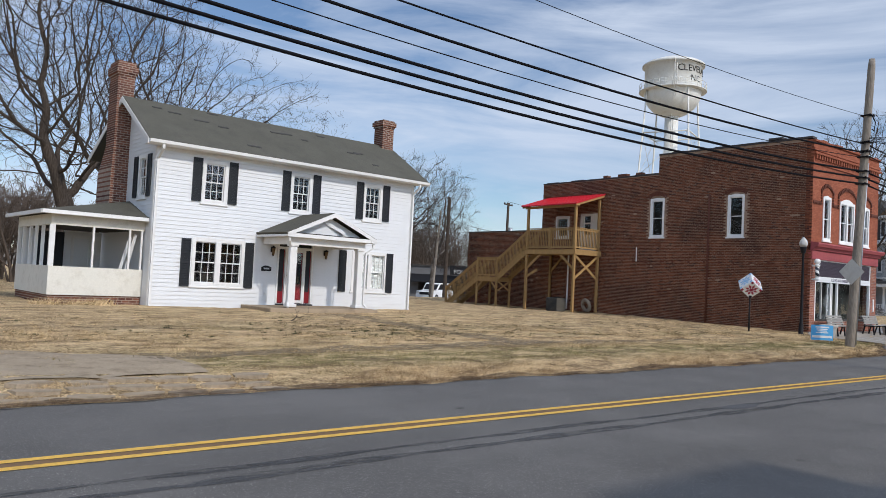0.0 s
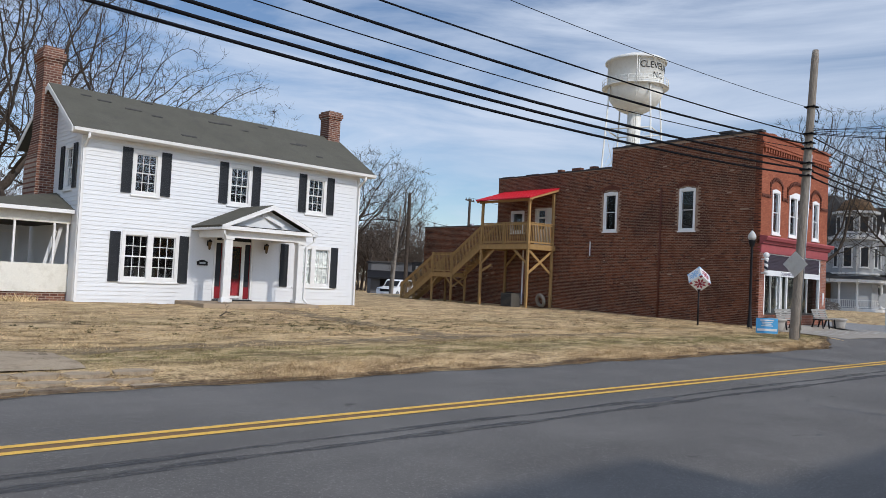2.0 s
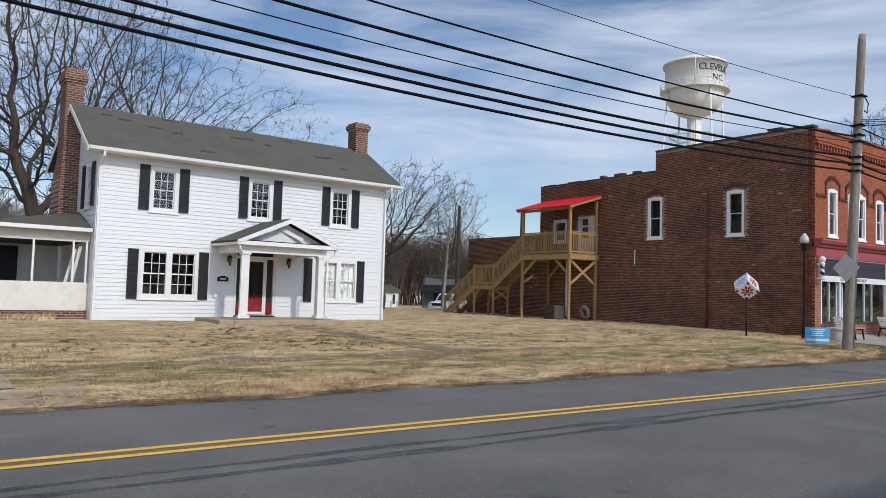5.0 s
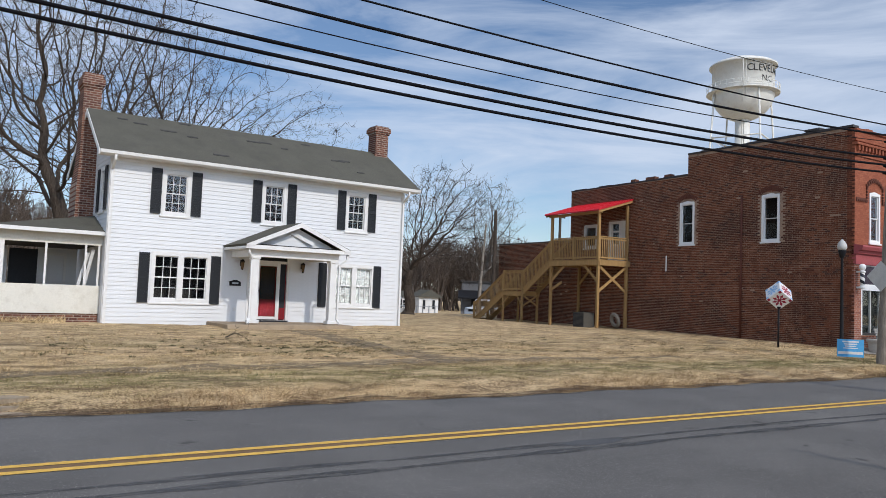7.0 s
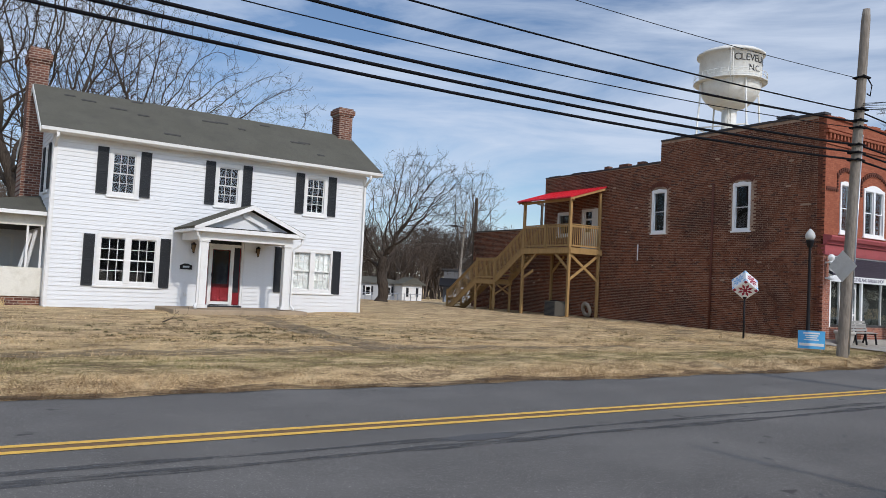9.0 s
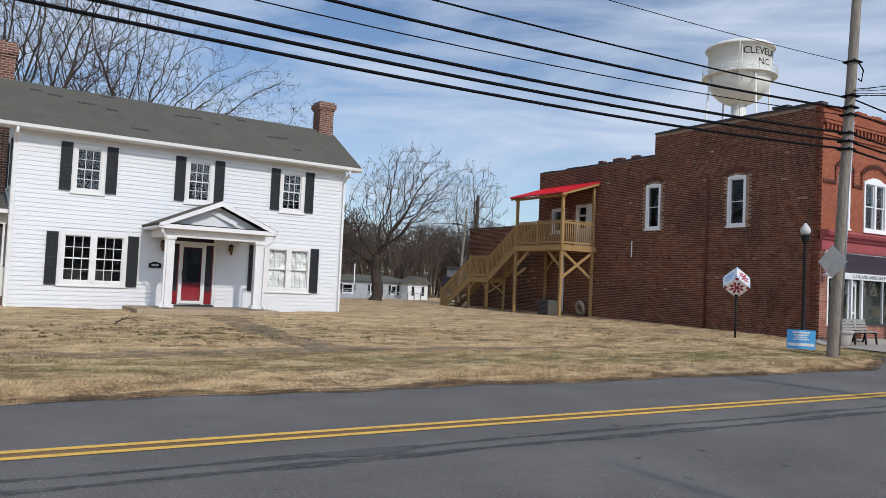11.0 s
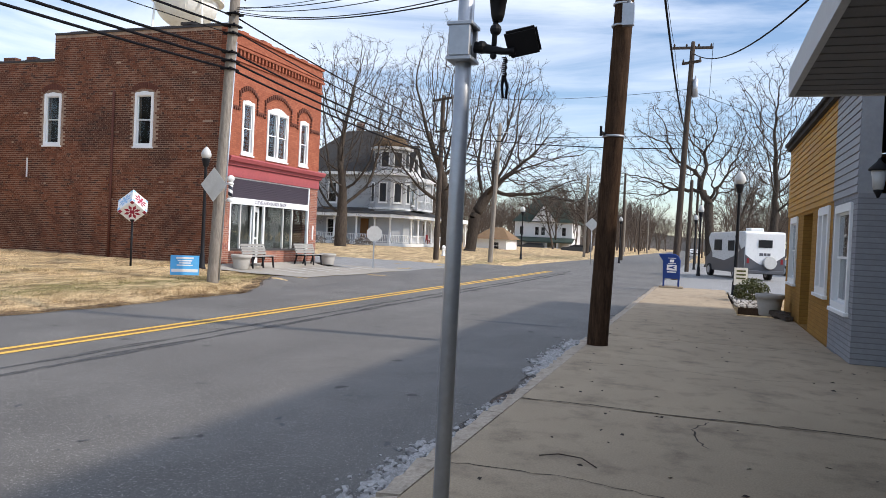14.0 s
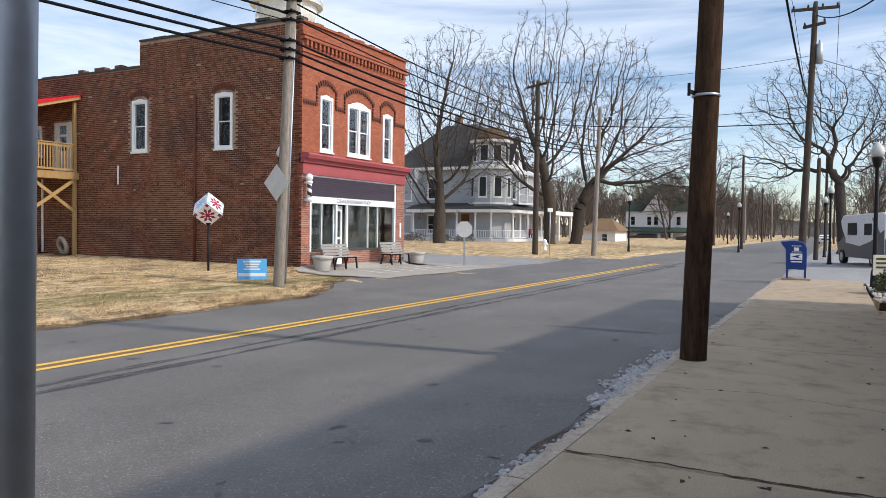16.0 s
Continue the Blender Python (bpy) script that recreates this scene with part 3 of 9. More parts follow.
# near pavement: slabs, kerb stones, parking lot beyond
pavement = thing("pavement", "brownish concrete pavement slabs beside the shopfronts", "pavement", kind="structure")
joints = [-30, -24.6, -19.0, -13.4, -7.8, -2.2, 3.4, 7.1, 12.7, 18.35, 23.95, 29.6, 35.2, 40.6]
for a, b in zip(joints, joints[1:]):
    bm = bmesh.new()
    box(bm, a + 0.013, b - 0.013, -2.95 if b < 24 else (-2.28 if b < 31 else -1.15), 1.185, -0.3, 0.0)
    bevelled(bm, 0.008)
    part("slab", bm, M["concrete"], pavement)
kerb = thing("kerb", "chipped pale concrete kerb along the pavement", "kerb", kind="structure")
r = random.Random(21)
x = -30.0
while x < 40.5:
    ln = r.uniform(1.6, 2.6)
    bm = bmesh.new()
    box(bm, x + 0.01, min(x + ln, 40.6) - 0.01, 1.189, 1.335 + r.uniform(-0.012, 0.012), -0.3, -0.004 + r.uniform(-0.006, 0.004))
    bmesh.ops.subdivide_edges(bm, edges=[e for e in bm.edges if abs(e.verts[0].co.x - e.verts[1].co.x) > 0.5], cuts=15)
    for v in bm.verts:
        if v.co.z > -0.1 and v.co.y > 1.25:
            v.co += Vector((0, r.uniform(-0.03, 0.014), r.uniform(-0.035, 0.004)))
    part("kerb_stone", bm, M["kerb_stone"], kerb)
    x += ln
strip("parking_lot", span([(40.6, 0), (95, 2)]), lambda x: -40, lambda x: 1.32, lambda x, y: -0.11 + 0.06 * smooth01(1.2, -3, y), M["old_asphalt"], "pale worn asphalt parking lot", "pavement", 24)
bm = bmesh.new()
r = random.Random(8)
for _ in range(1500):
    x0, x1, wide, big = r.choice(((15.2, 17.0, 0.30, 1.2), (16.0, 18.6, 0.16, 0.9), (20.2, 22.3, 0.26, 1.5), (21.0, 23.7, 0.30, 1.7), (18.4, 20.4, 0.10, 0.6)))
    x, y = r.uniform(x0, x1), 1.34 + abs(r.gauss(0, wide * 0.55))
    s = r.uniform(0.006, 0.036) * big * (1.0 if y < 1.6 else 0.6)
    vs = bmesh.ops.create_icosphere(bm, subdivisions=1, radius=s)["verts"]
    for v in vs:
        v.co = Vector((v.co.x * r.uniform(0.8, 2.2), v.co.y * r.uniform(0.6, 1.6), v.co.z * r.uniform(0.4, 1.1))) + Vector((x, y, ROAD_Z + s * 0.25))
single("kerb_rubble", bm, M["snow_rubble"], "grimy pale rubble crumbled along the kerb", "rubble", "stuff")
bm = bmesh.new()
for dy, x0, x1 in ((1.42, 14.2, 22.6),):
    f = ragged(1.37, 0.09, 77, 0.03)
    xs = span([(x0, 0), (x1, 0.2)])
    vs = [(bm.verts.new((x, 1.3, ROAD_Z + 0.003)), bm.verts.new((x, f(x, 1), ROAD_Z + 0.006))) for x in xs]
    for (a, b), (c, d) in zip(vs, vs[1:]):
        bm.faces.new((a, c, d, b))
single("gutter_grit", bm, M["snow_rubble"], "pale grit lying in the gutter", "grit", "structure")
f = ragged(1.40, 0.12, 78, 0.04)
strip("gutter_silt", span([(15.0, 0), (20.6, 0.15)]), lambda x: 1.31, lambda x: f(x, 1), lambda x, y: ROAD_Z + 0.008, M["gutter_silt"], "damp brown silt in the gutter", "silt", 3)

# cracks and litter on the near pavement
M["crack"] = surface("dark_crack_dirt", (0.055, 0.042, 0.034), 0.95, 40, 4, 0.3)


def crack(pts, w, seed, z=0.003):
    r = random.Random(seed)
    bm = bmesh.new()
    row = []
    for (x0, y0), (x1, y1) in zip(pts, pts[1:]):
        n = max(4, int(math.hypot(x1 - x0, y1 - y0) / 0.06))
        for k in range(n):
            f = k / n
            dx, dy = y1 - y0, -(x1 - x0)
            ln = math.hypot(dx, dy)
            j, h = r.gauss(0, 0.012), w * r.uniform(0.35, 1.2)
            x, y = x0 + (x1 - x0) * f + dx / ln * j, y0 + (y1 - y0) * f + dy / ln * j
            row.append((bm.verts.new((x - dx / ln * h, y - dy / ln * h, z)), bm.verts.new((x + dx / ln * h, y + dy / ln * h, z))))
    for (a, b), (c, d) in zip(row, row[1:]):
        bm.faces.new((a, b, d, c))
    return single("crack", bm, M["crack"], "thin dirty crack across the pavement", "crack", "structure")


crack([(16.15, 1.14), (16.2, 0.4), (16.05, -0.3), (16.4, -1.2), (16.3, -2.6)], 0.006, 1)
crack([(18.37, 1.18), (18.40, 0.5), (18.36, -0.2), (18.41, -1.2), (18.35, -2.9)], 0.013, 9)
crack([(17.35, -0.45), (17.9, -0.35), (18.3, -0.5)], 0.008, 2)
crack([(20.8, 1.1), (21.0, 0.2), (20.7, -0.9), (21.2, -2.2)], 0.005, 3)
crack([(26.4, 1.1), (26.5, -0.2), (26.9, -1.4), (26.7, -2.2)], 0.006, 4)
bm = bmesh.new()
r = random.Random(52)
for _ in range(120):
    x, y, s = r.uniform(12.5, 27), r.uniform(-2.6, 1.1), r.uniform(0.008, 0.035)
    a = r.uniform(0, 6.28)
    c, d = math.cos(a) * s, math.sin(a) * s
    bm.faces.new([bm.verts.new(p) for p in ((x - c, y - d, 0.003), (x + d * 0.5, y - c * 0.5, 0.012), (x + c, y + d, 0.005), (x - d * 0.5, y + c * 0.5, 0.003))])
single("leaf_litter", bm, M["crack"], "dry brown leaf scraps scattered on the pavement", "leaves", "stuff")
bm = bmesh.new()
tube(bm, [(16.55, 0.62, 0.012), (16.62, 0.50, 0.02), (16.60, 0.34, 0.018), (16.45, 0.22, 0.012)], 0.0045, 5)
single("twig", bm, M["pole_dark"], "thin curved twig lying on the pavement", "twig")

# ---- windows, doors, shutters ----


def arc_poly(w, h, rise, k=10):
    """An opening's outline with a curved head: width w, springing at h, rising by rise."""
    pts = [(-w / 2, 0), (w / 2, 0)]
    for i in range(k + 1):
        t = 1 - 2 * i / k
        pts.append((t * w / 2, h + rise * (1 - t * t)))
    return pts


def sash_window(parent, loc, rz, w, h, cols=0, rows=0, lights=1, rise=0.0, casing=0.09, blind=None, sill=True, mat="trim", name="window"):
    """A sash window that faces -y in its own axes: casing, mullions, two sashes for each light, panes, sill."""
    bm = bmesh.new()
    for s in (-1, 1):
        box(bm, s * w / 2 - casing / 2, s * w / 2 + casing / 2, -0.035, 0.12, -casing / 2, h + casing / 2)
    box(bm, -w / 2, w / 2, -0.036, 0.12, h - casing / 2, h + casing / 2 + 0.02)
    box(bm, -w / 2, w / 2, -0.036, 0.12, -casing / 2, casing / 2)
    if rise:
        prism(bm, [(p, q) for p, q in arc_poly(w + casing * 0.9, h - 0.02, rise)][2:] , -0.03, 0.1)
    frame_ob = part(name, bm, M[mat], parent)
    frame_ob.location, frame_ob.rotation_euler = loc, (0, 0, radians(rz))
    lw = w / lights
    for i in range(lights):
        c = -w / 2 + lw * (i + 0.5)
        if i:
            bm = bmesh.new()
            box(bm, c - lw / 2 - 0.06, c - lw / 2 + 0.06, -0.037, 0.12, 0.02, h - 0.02)
            part("mullion", bm, M[mat], frame_ob)
        for k, (z0, z1, y) in enumerate(((casing / 2, h / 2 + 0.02, 0.05), (h / 2 - 0.02, h - casing / 2, 0.02))):
            bm = bmesh.new()
            a, b = c - lw / 2 + 0.05, c + lw / 2 - 0.05
            t = 0.035
            box(bm, a, a + t, y, y + 0.03, z0, z1)
            box(bm, b - t, b, y, y + 0.03, z0, z1)
            box(bm, a + t, b - t, y + 0.001, y + 0.031, z0, z0 + t)
            box(bm, a + t, b - t, y + 0.001, y + 0.031, z1 - t, z1)
            for q in range(1, cols):
                x = a + t + (b - a - 2 * t) * q / cols
                box(bm, x - 0.010, x + 0.010, y + 0.004, y + 0.024, z0 + t, z1 - t)
            for q in range(1, rows):
                z = z0 + t + (z1 - z0 - 2 * t) * q / rows
                box(bm, a + t, b - t, y + 0.005, y + 0.023, z - 0.010, z + 0.010)
            part("sash", bm, M[mat], frame_ob)
            bm = bmesh.new()
            box(bm, a + t * 0.6, b - t * 0.6, y + 0.011, y + 0.015, z0 + t * 0.6, z1 - t * 0.6)
            pane = part("pane", bm, M["glass"], frame_ob)
            pane.visible_shadow = False
        if blind:
            bm = bmesh.new()
            n = int(h / 0.035)
            lo = int(n * (1 - blind))
            for q in range(lo, n):
                z = 0.05 + q * (h - 0.1) / n
                beam(bm, (c - lw / 2 + 0.06, 0.13, z), (c + lw / 2 - 0.06, 0.13, z), 0.03, 0.024)
            part("blind", bm, M["blind"], frame_ob, "white slatted blind")
    if sill:
        bm = bmesh.new()
        box(bm, -w / 2 - casing, w / 2 + casing, -0.07, 0.1, -casing / 2 - 0.06, -casing / 2)
        part("sill", bevelled(bm, 0.008), M[mat], frame_ob)
    return frame_ob


def shutter(parent, loc, rz, w, h):
    bm = bmesh.new()
    box(bm, -w / 2, w / 2, -0.012, 0.0, 0, h)
    for s in (-1, 1):
        box(bm, s * (w / 2 - 0.02) - 0.02, s * (w / 2 - 0.02) + 0.02, -0.04, -0.012, 0, h)
    for z0, z1 in ((0, 0.07), (h * 0.48, h * 0.48 + 0.06), (h - 0.07, h)):
        box(bm, -w / 2 + 0.04, w / 2 - 0.04, -0.039, -0.012, z0, z1)
    n = int(h / 0.055)
    for k in range(1, n):
        z = k * h / n
        beam(bm, (-w / 2 + 0.04, -0.022, z), (w / 2 - 0.04, -0.022, z), 0.016, 0.034)
    ob = part("shutter", bm, M["shutter"], parent)
    ob.location, ob.rotation_euler = loc, (0, 0, radians(rz))
    return ob


def downspout(parent, pts, name="downspout"):
    bm = bmesh.new()
    for a, b in zip(pts, pts[1:]):
        beam(bm, a, b, 0.075, 0.06)
    part(name, bm, M["trim"], parent)


# ---- the white house ----
HW, HD, EAVE, RIDGE_W, RIDGE_Z = 10.95, 5.6, 5.30, 2.45, 7.12
house = thing("house", "two-storey white clapboard house with black shutters and grey roof", "house", (9.31, 25.93, 0.28), 2.2)
UPPER = [(2.07, 0.80), (5.52, 0.80), (8.86, 0.80)]
holes = [(c - w / 2, c + w / 2, 3.60, 4.98) for c, w in UPPER]
holes += [(1.46, 3.28, 0.72, 2.26), (8.06, 9.68, 0.72, 2.22), (4.70, 6.18, 0.12, 2.40)]
bm = bmesh.new()
wall_holes(bm, 0, HW, -0.12, EAVE, 0.14, holes)
part("front_wall", bm, M["siding"], house)
bm = bmesh.new()
side_holes = [(0.78, 1.52, 3.62, 5.0)]
wall_holes(bm, 0.14, HD, -0.12, EAVE, 0.14, side_holes, "y", 0.0)
prism(bm, [(0.0, EAVE), (HD, EAVE), (RIDGE_W, RIDGE_Z - 0.06)], 0.0, 0.14, "x")
part("gable_wall", bm, M["siding"], house)
bm = bmesh.new()
box(bm, HW - 0.14, HW, 0.14, HD, -0.12, EAVE)
prism(bm, [(0.0, EAVE), (HD, EAVE), (RIDGE_W, RIDGE_Z - 0.06)], HW - 0.14, HW, "x")
part("gable_wall", bm, M["siding"], house)
bm = bmesh.new()
box(bm, 0.14, HW - 0.14, HD - 0.14, HD, -0.12, EAVE)
part("back_wall", bm, M["siding"], house)
# dark liner added behind the windows to stand in for unlit rooms
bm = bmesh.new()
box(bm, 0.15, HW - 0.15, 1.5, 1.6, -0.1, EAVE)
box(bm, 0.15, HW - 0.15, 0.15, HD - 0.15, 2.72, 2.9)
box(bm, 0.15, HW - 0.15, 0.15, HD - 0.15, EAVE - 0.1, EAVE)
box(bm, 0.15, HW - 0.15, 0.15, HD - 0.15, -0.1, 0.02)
part("dark_room_liner", bm, M["interior"], house)
bm = bmesh.new()
box(bm, 0.03, HW - 0.03, 0.02, HD - 0.02, -0.45, -0.12)
part("foundation", bm, M["chimney_x"], house, "low brick foundation")

# clapboards
bm = bmesh.new()
BH = 0.14
ring = [[bm.verts.new((x, y, z)) for y, z in ((0.0, 0), (-0.026, 0), (-0.007, BH + 0.012), (0.0, BH + 0.012))] for x in (0, 1)]
for i in range(4):
    bm.faces.new((ring[0][i], ring[0][(i + 1) % 4], ring[1][(i + 1) % 4], ring[1][i]))
bm.faces.new(ring[0][::-1])
bm.faces.new(ring[1])
clap = mesh_of("clapboard", bm, M["siding"])


def clapboards(u0, u1, z0, z1, gaps, place, limit=None):
    k = 0
    while z0 + k * BH < z1 - 0.03:
        z = z0 + k * BH
        k += 1
        lo, hi = (u0, u1) if limit is None else limit(z + BH)
        runs = [(lo, hi)]
        for a, b, c, d in gaps:
            if c - 0.02 < z + BH and z < d + 0.02:
                runs = [q for p in runs for q in ((p[0], min(p[1], a)), (max(p[0], b), p[1])) if q[1] - q[0] > 0.02]
        for a, b in runs:
            place(a, b, z)


pads = [(a - 0.05, b + 0.05, c - 0.03, d + 0.03) for a, b, c, d in holes]
clapboards(0.10, HW - 0.10, -0.10, EAVE - 0.12, pads, lambda a, b, z: piece("clapboard", clap, house, (a, 0, z), (b - a, 1, 1)))


def gable_limit(z):
    if z <= EAVE:
        return (0.10, HD - 0.1)
    f = (z - EAVE) / (RIDGE_Z - EAVE)
    return (RIDGE_W * f + 0.02, HD - (HD - RIDGE_W) * f - 0.02)


clapboards(0.1, HD, 2.9, RIDGE_Z - 0.15, [(0.72, 1.58, 3.57, 5.05)], lambda a, b, z: piece("clapboard", clap, house, (0, b, z), (b - a, 1, 1), (0, 0, radians(-90))), gable_limit)
for pair in (((-0.03, 0.10, -0.035, 0.0), (-0.035, 0.0, 0.0, 0.10)), ((HW - 0.10, HW + 0.03, -0.035, 0.0), (HW, HW + 0.035, 0, 0.1))):
    bm = bmesh.new()
    for x0, x1, y0, y1 in pair:
        box(bm, x0, x1, y0, y1, -0.12, EAVE - 0.05)
    part("corner_board", bm, M["trim"], house)
bm = bmesh.new()
box(bm, 0.1, HW - 0.1, -0.032, 0, EAVE - 0.13, EAVE + 0.05)
part("frieze", bm, M["trim"], house)

for c, w in UPPER:
    sash_window(house, (c, 0, 3.60), 0, w, 1.38, 3, 2, casing=0.11, blind=None)
    for s in (-1, 1):
        shutter(house, (c + s * (w / 2 + 0.26), -0.03, 3.58), 0, 0.33, 1.5)
sash_window(house, (2.37, 0, 0.72), 0, 1.82, 1.54, 3, 2, 2, casing=0.12)
sash_window(house, (8.87, 0, 0.72), 0, 1.62, 1.50, 3, 2, 2, casing=0.12, blind=0.95)
for c in (2.345, 8.87):
    bm = bmesh.new()
    box(bm, c - 0.10, c + 0.10, -0.045, 0.04, 0.74, 2.22)
    part("window_mullion", bevelled(bm, 0.008), M["trim"], house)
for x in (1.17, 3.52, 7.54, 9.86):
    shutter(house, (x, -0.03, 0.64), 0, 0.33, 1.64)
sash_window(house, (0, 1.15, 3.62), -90, 0.74, 1.38, 3, 2, casing=0.1)
shutter(house, (-0.03, 0.50, 3.6), -90, 0.33, 1.45)
shutter(house, (-0.03, 1.80, 3.6), -90, 0.33, 1.45)

# front door with side lights
bm = bmesh.new()
for x in (-0.74, -0.40, 0.40, 0.74):
    box(bm, x - 0.035, x + 0.035, -0.03, 0.12, 0, 2.08)
box(bm, -0.74, 0.74, -0.031, 0.12, 2.03, 2.12)
box(bm, -0.77, -0.70, -0.03, 0.12, 2.08, 2.3)
box(bm, 0.70, 0.77, -0.03, 0.12, 2.08, 2.3)
door = part("front_door", bm, M["trim"], house, "white door frame with red door, side lights and transom")
door.location = (5.44, 0.0, 0.12)
bm = bmesh.new()
box(bm, -0.70, 0.70, 0.05, 0.09, 2.12, 2.28)
part("transom", bm, M["shutter"], door, "dark transom panel")
bm = bmesh.new()
box(bm, -0.36, 0.36, 0.07, 0.11, 0.03, 2.02)
for x0, x1, z0, z1 in ((-0.24, -0.03, 0.15, 0.75), (0.03, 0.24, 0.15, 0.75), (-0.24, -0.03, 0.9, 1.85), (0.03, 0.24, 0.9, 1.85)):
    box(bm, x0, x1, 0.055, 0.075, z0, z1)
part("door_leaf", bevelled(bm, 0.006), M["red_door"], door, "red panelled door")
bm = bmesh.new()
for x in (-0.345, 0.345):
    box(bm, x - 0.03, x + 0.03, -0.01, 0.02, 0.03, 2.02)
for z in (0.08, 1.98):
    box(bm, -0.315, 0.315, -0.009, 0.019, z - 0.05, z + 0.05)
part("storm_door", bm, M["trim"], door, "white storm door frame")
bm = bmesh.new()
box(bm, -0.315, 0.315, 0.003, 0.007, 0.13, 1.93)
part("storm_glass", bm, M["glass"], door).visible_shadow = False
bm = bmesh.new()
box(bm, -0.27, 0.27, 0.045, 0.053, 0.74, 1.90)
part("door_glass", bm, M["shutter"], door, "dark glazed upper door panel")
bm = bmesh.new()
tube(bm, [(-0.33, -0.05, 0.98), (-0.33, -0.05, 1.12)], 0.012, 6)
box(bm, -0.345, -0.315, -0.05, -0.01, 1.03, 1.06)
part("door_handle", bm, M["black"], door)
for s in (-1, 1):
    bm = bmesh.new()
    c = s * 0.57
    box(bm, c - 0.135, c + 0.135, 0.06, 0.09, 0.03, 0.45)
    for x in (c - 0.115, c + 0.115):
        box(bm, x - 0.02, x + 0.02, 0.06, 0.09, 0.45, 2.02)
    part("side_light", bm, M["red_door"], door, "narrow red side light")
    bm = bmesh.new()
    box(bm, c - 0.10, c + 0.10, 0.050, 0.058, 0.45, 2.02)
    part("pane", bm, M["shutter"], door, "dark side light pane")
bm = bmesh.new()
box(bm, -0.76, 0.76, -0.16, 0.1, -0.10, -0.005)
part("threshold", bevelled(bm, 0.01), M["shutter"], door, "dark threshold step")

# roof, eaves, gutter
OV = 0.45
sl = (RIDGE_Z - EAVE) / RIDGE_W
sb = (RIDGE_Z - EAVE) / (HD - RIDGE_W)
bm = bmesh.new()
prism(bm, [(-OV, EAVE + 0.10 - OV * sl * 0.15), (RIDGE_W, RIDGE_Z), (RIDGE_W, RIDGE_Z + 0.13), (-OV - 0.03, EAVE + 0.19 - OV * sl * 0.15)], -OV, HW + OV, "x")
part("roof_slope", bm, M["shingle"], house)
bm = bmesh.new()
prism(bm, [(HD + OV, EAVE - 0.05), (RIDGE_W + 0.002, RIDGE_Z), (RIDGE_W + 0.002, RIDGE_Z + 0.13), (HD + OV + 0.03, EAVE + 0.06)], -OV, HW + OV, "x")
part("roof_slope", bm, M["shingle"], house)
r = random.Random(3)
slope_k = (RIDGE_Z + 0.13 - (EAVE + 0.19 - OV * sl * 0.15)) / (RIDGE_W + OV + 0.03)
for _ in range(13):
    u, w = r.uniform(0.3, HW - 0.8), r.uniform(0.0, RIDGE_W - 0.2)
    z = EAVE + 0.19 - OV * sl * 0.15 + slope_k * (w + OV + 0.03)
    ln = r.uniform(0.25, 0.6)
    bm = bmesh.new()
    prism(bm, [(w, z + 0.003), (w + 0.09, z + 0.003 + 0.09 * slope_k), (w + 0.09, z + 0.018 + 0.09 * slope_k), (w, z + 0.02)], u, u + ln, "x")
    part("lifted_shingle", bm, M["dark_shingle"], house, "lifted dark shingle tab")
bm = bmesh.new()
prism(bm, [(-OV, EAVE - 0.02), (0.0, EAVE - 0.02), (0.0, EAVE + 0.08), (-OV, EAVE + 0.06)], -OV + 0.02, HW + OV - 0.02, "x")
part("soffit", bm, M["trim"], house)
bm = bmesh.new()
prism(bm, [(-OV - 0.12, EAVE + 0.0), (-OV - 0.03, EAVE - 0.04), (-OV - 0.005, EAVE - 0.04), (-OV - 0.005, EAVE + 0.10), (-OV - 0.14, EAVE + 0.10)], -OV, HW + OV, "x")
part("gutter", bm, M["trim"], house)
bm = bmesh.new()
for x in (-OV - 0.025, HW + OV):
    bm = bmesh.new()
    prism(bm, [(-OV, EAVE - 0.06), (RIDGE_W, RIDGE_Z - 0.10), (RIDGE_W, RIDGE_Z + 0.10), (-OV, EAVE + 0.12)], x, x + 0.025, "x")
    prism(bm, [(HD + OV, EAVE - 0.20), (RIDGE_W + 0.003, RIDGE_Z - 0.10), (RIDGE_W + 0.003, RIDGE_Z + 0.10), (HD + OV, EAVE)], x, x + 0.025, "x")
    part("rake_board", bm, M["trim"], house)
for x in (0.02, HW - 0.05):
    downspout(house, [(x, -OV - 0.06, EAVE - 0.02), (x, -OV - 0.05, EAVE - 0.16), (x, -0.09, EAVE - 0.42), (x, -0.09, -0.02), (x + 0.02, -0.25, -0.12)])

# chimneys
bm = bmesh.new()
for sec in (((-0.60, 0.02, 2.70, 4.2, 2.6, 4.5), (-0.56, 0.02, 2.72, 3.62, 5.5, 8.05)),):
    (a0, a1, b0, b1, z0, z1), (c0, c1, d0, d1, z2, z3) = sec
    rings = [[bm.verts.new(p) for p in ((x0, y0, z), (x1, y0, z), (x1, y1, z), (x0, y1, z))] for x0, x1, y0, y1, z in ((a0, a1, b0, b1, z0), (a0, a1, b0, b1, z1), (c0, c1, d0, d1, z2), (c0, c1, d0, d1, z3))]
    for p, q in zip(rings, rings[1:]):
        for i in range(4):
            bm.faces.new((p[i], p[(i + 1) % 4], q[(i + 1) % 4], q[i]))
    bm.faces.new(rings[-1])
chim = part("chimney", bm, M["chimney_x"], house, "tall red brick outside chimney, patched mortar")
bm = bmesh.new()
box(bm, -0.60, 0.06, 2.68, 3.66, 8.05, 8.13)
box(bm, -0.64, 0.10, 2.64, 3.70, 8.13, 8.38)
box(bm, -0.58, 0.04, 2.70, 3.64, 8.38, 8.55)
part("chimney_cap", bm, M["chimney_x"], chim)
bm = bmesh.new()
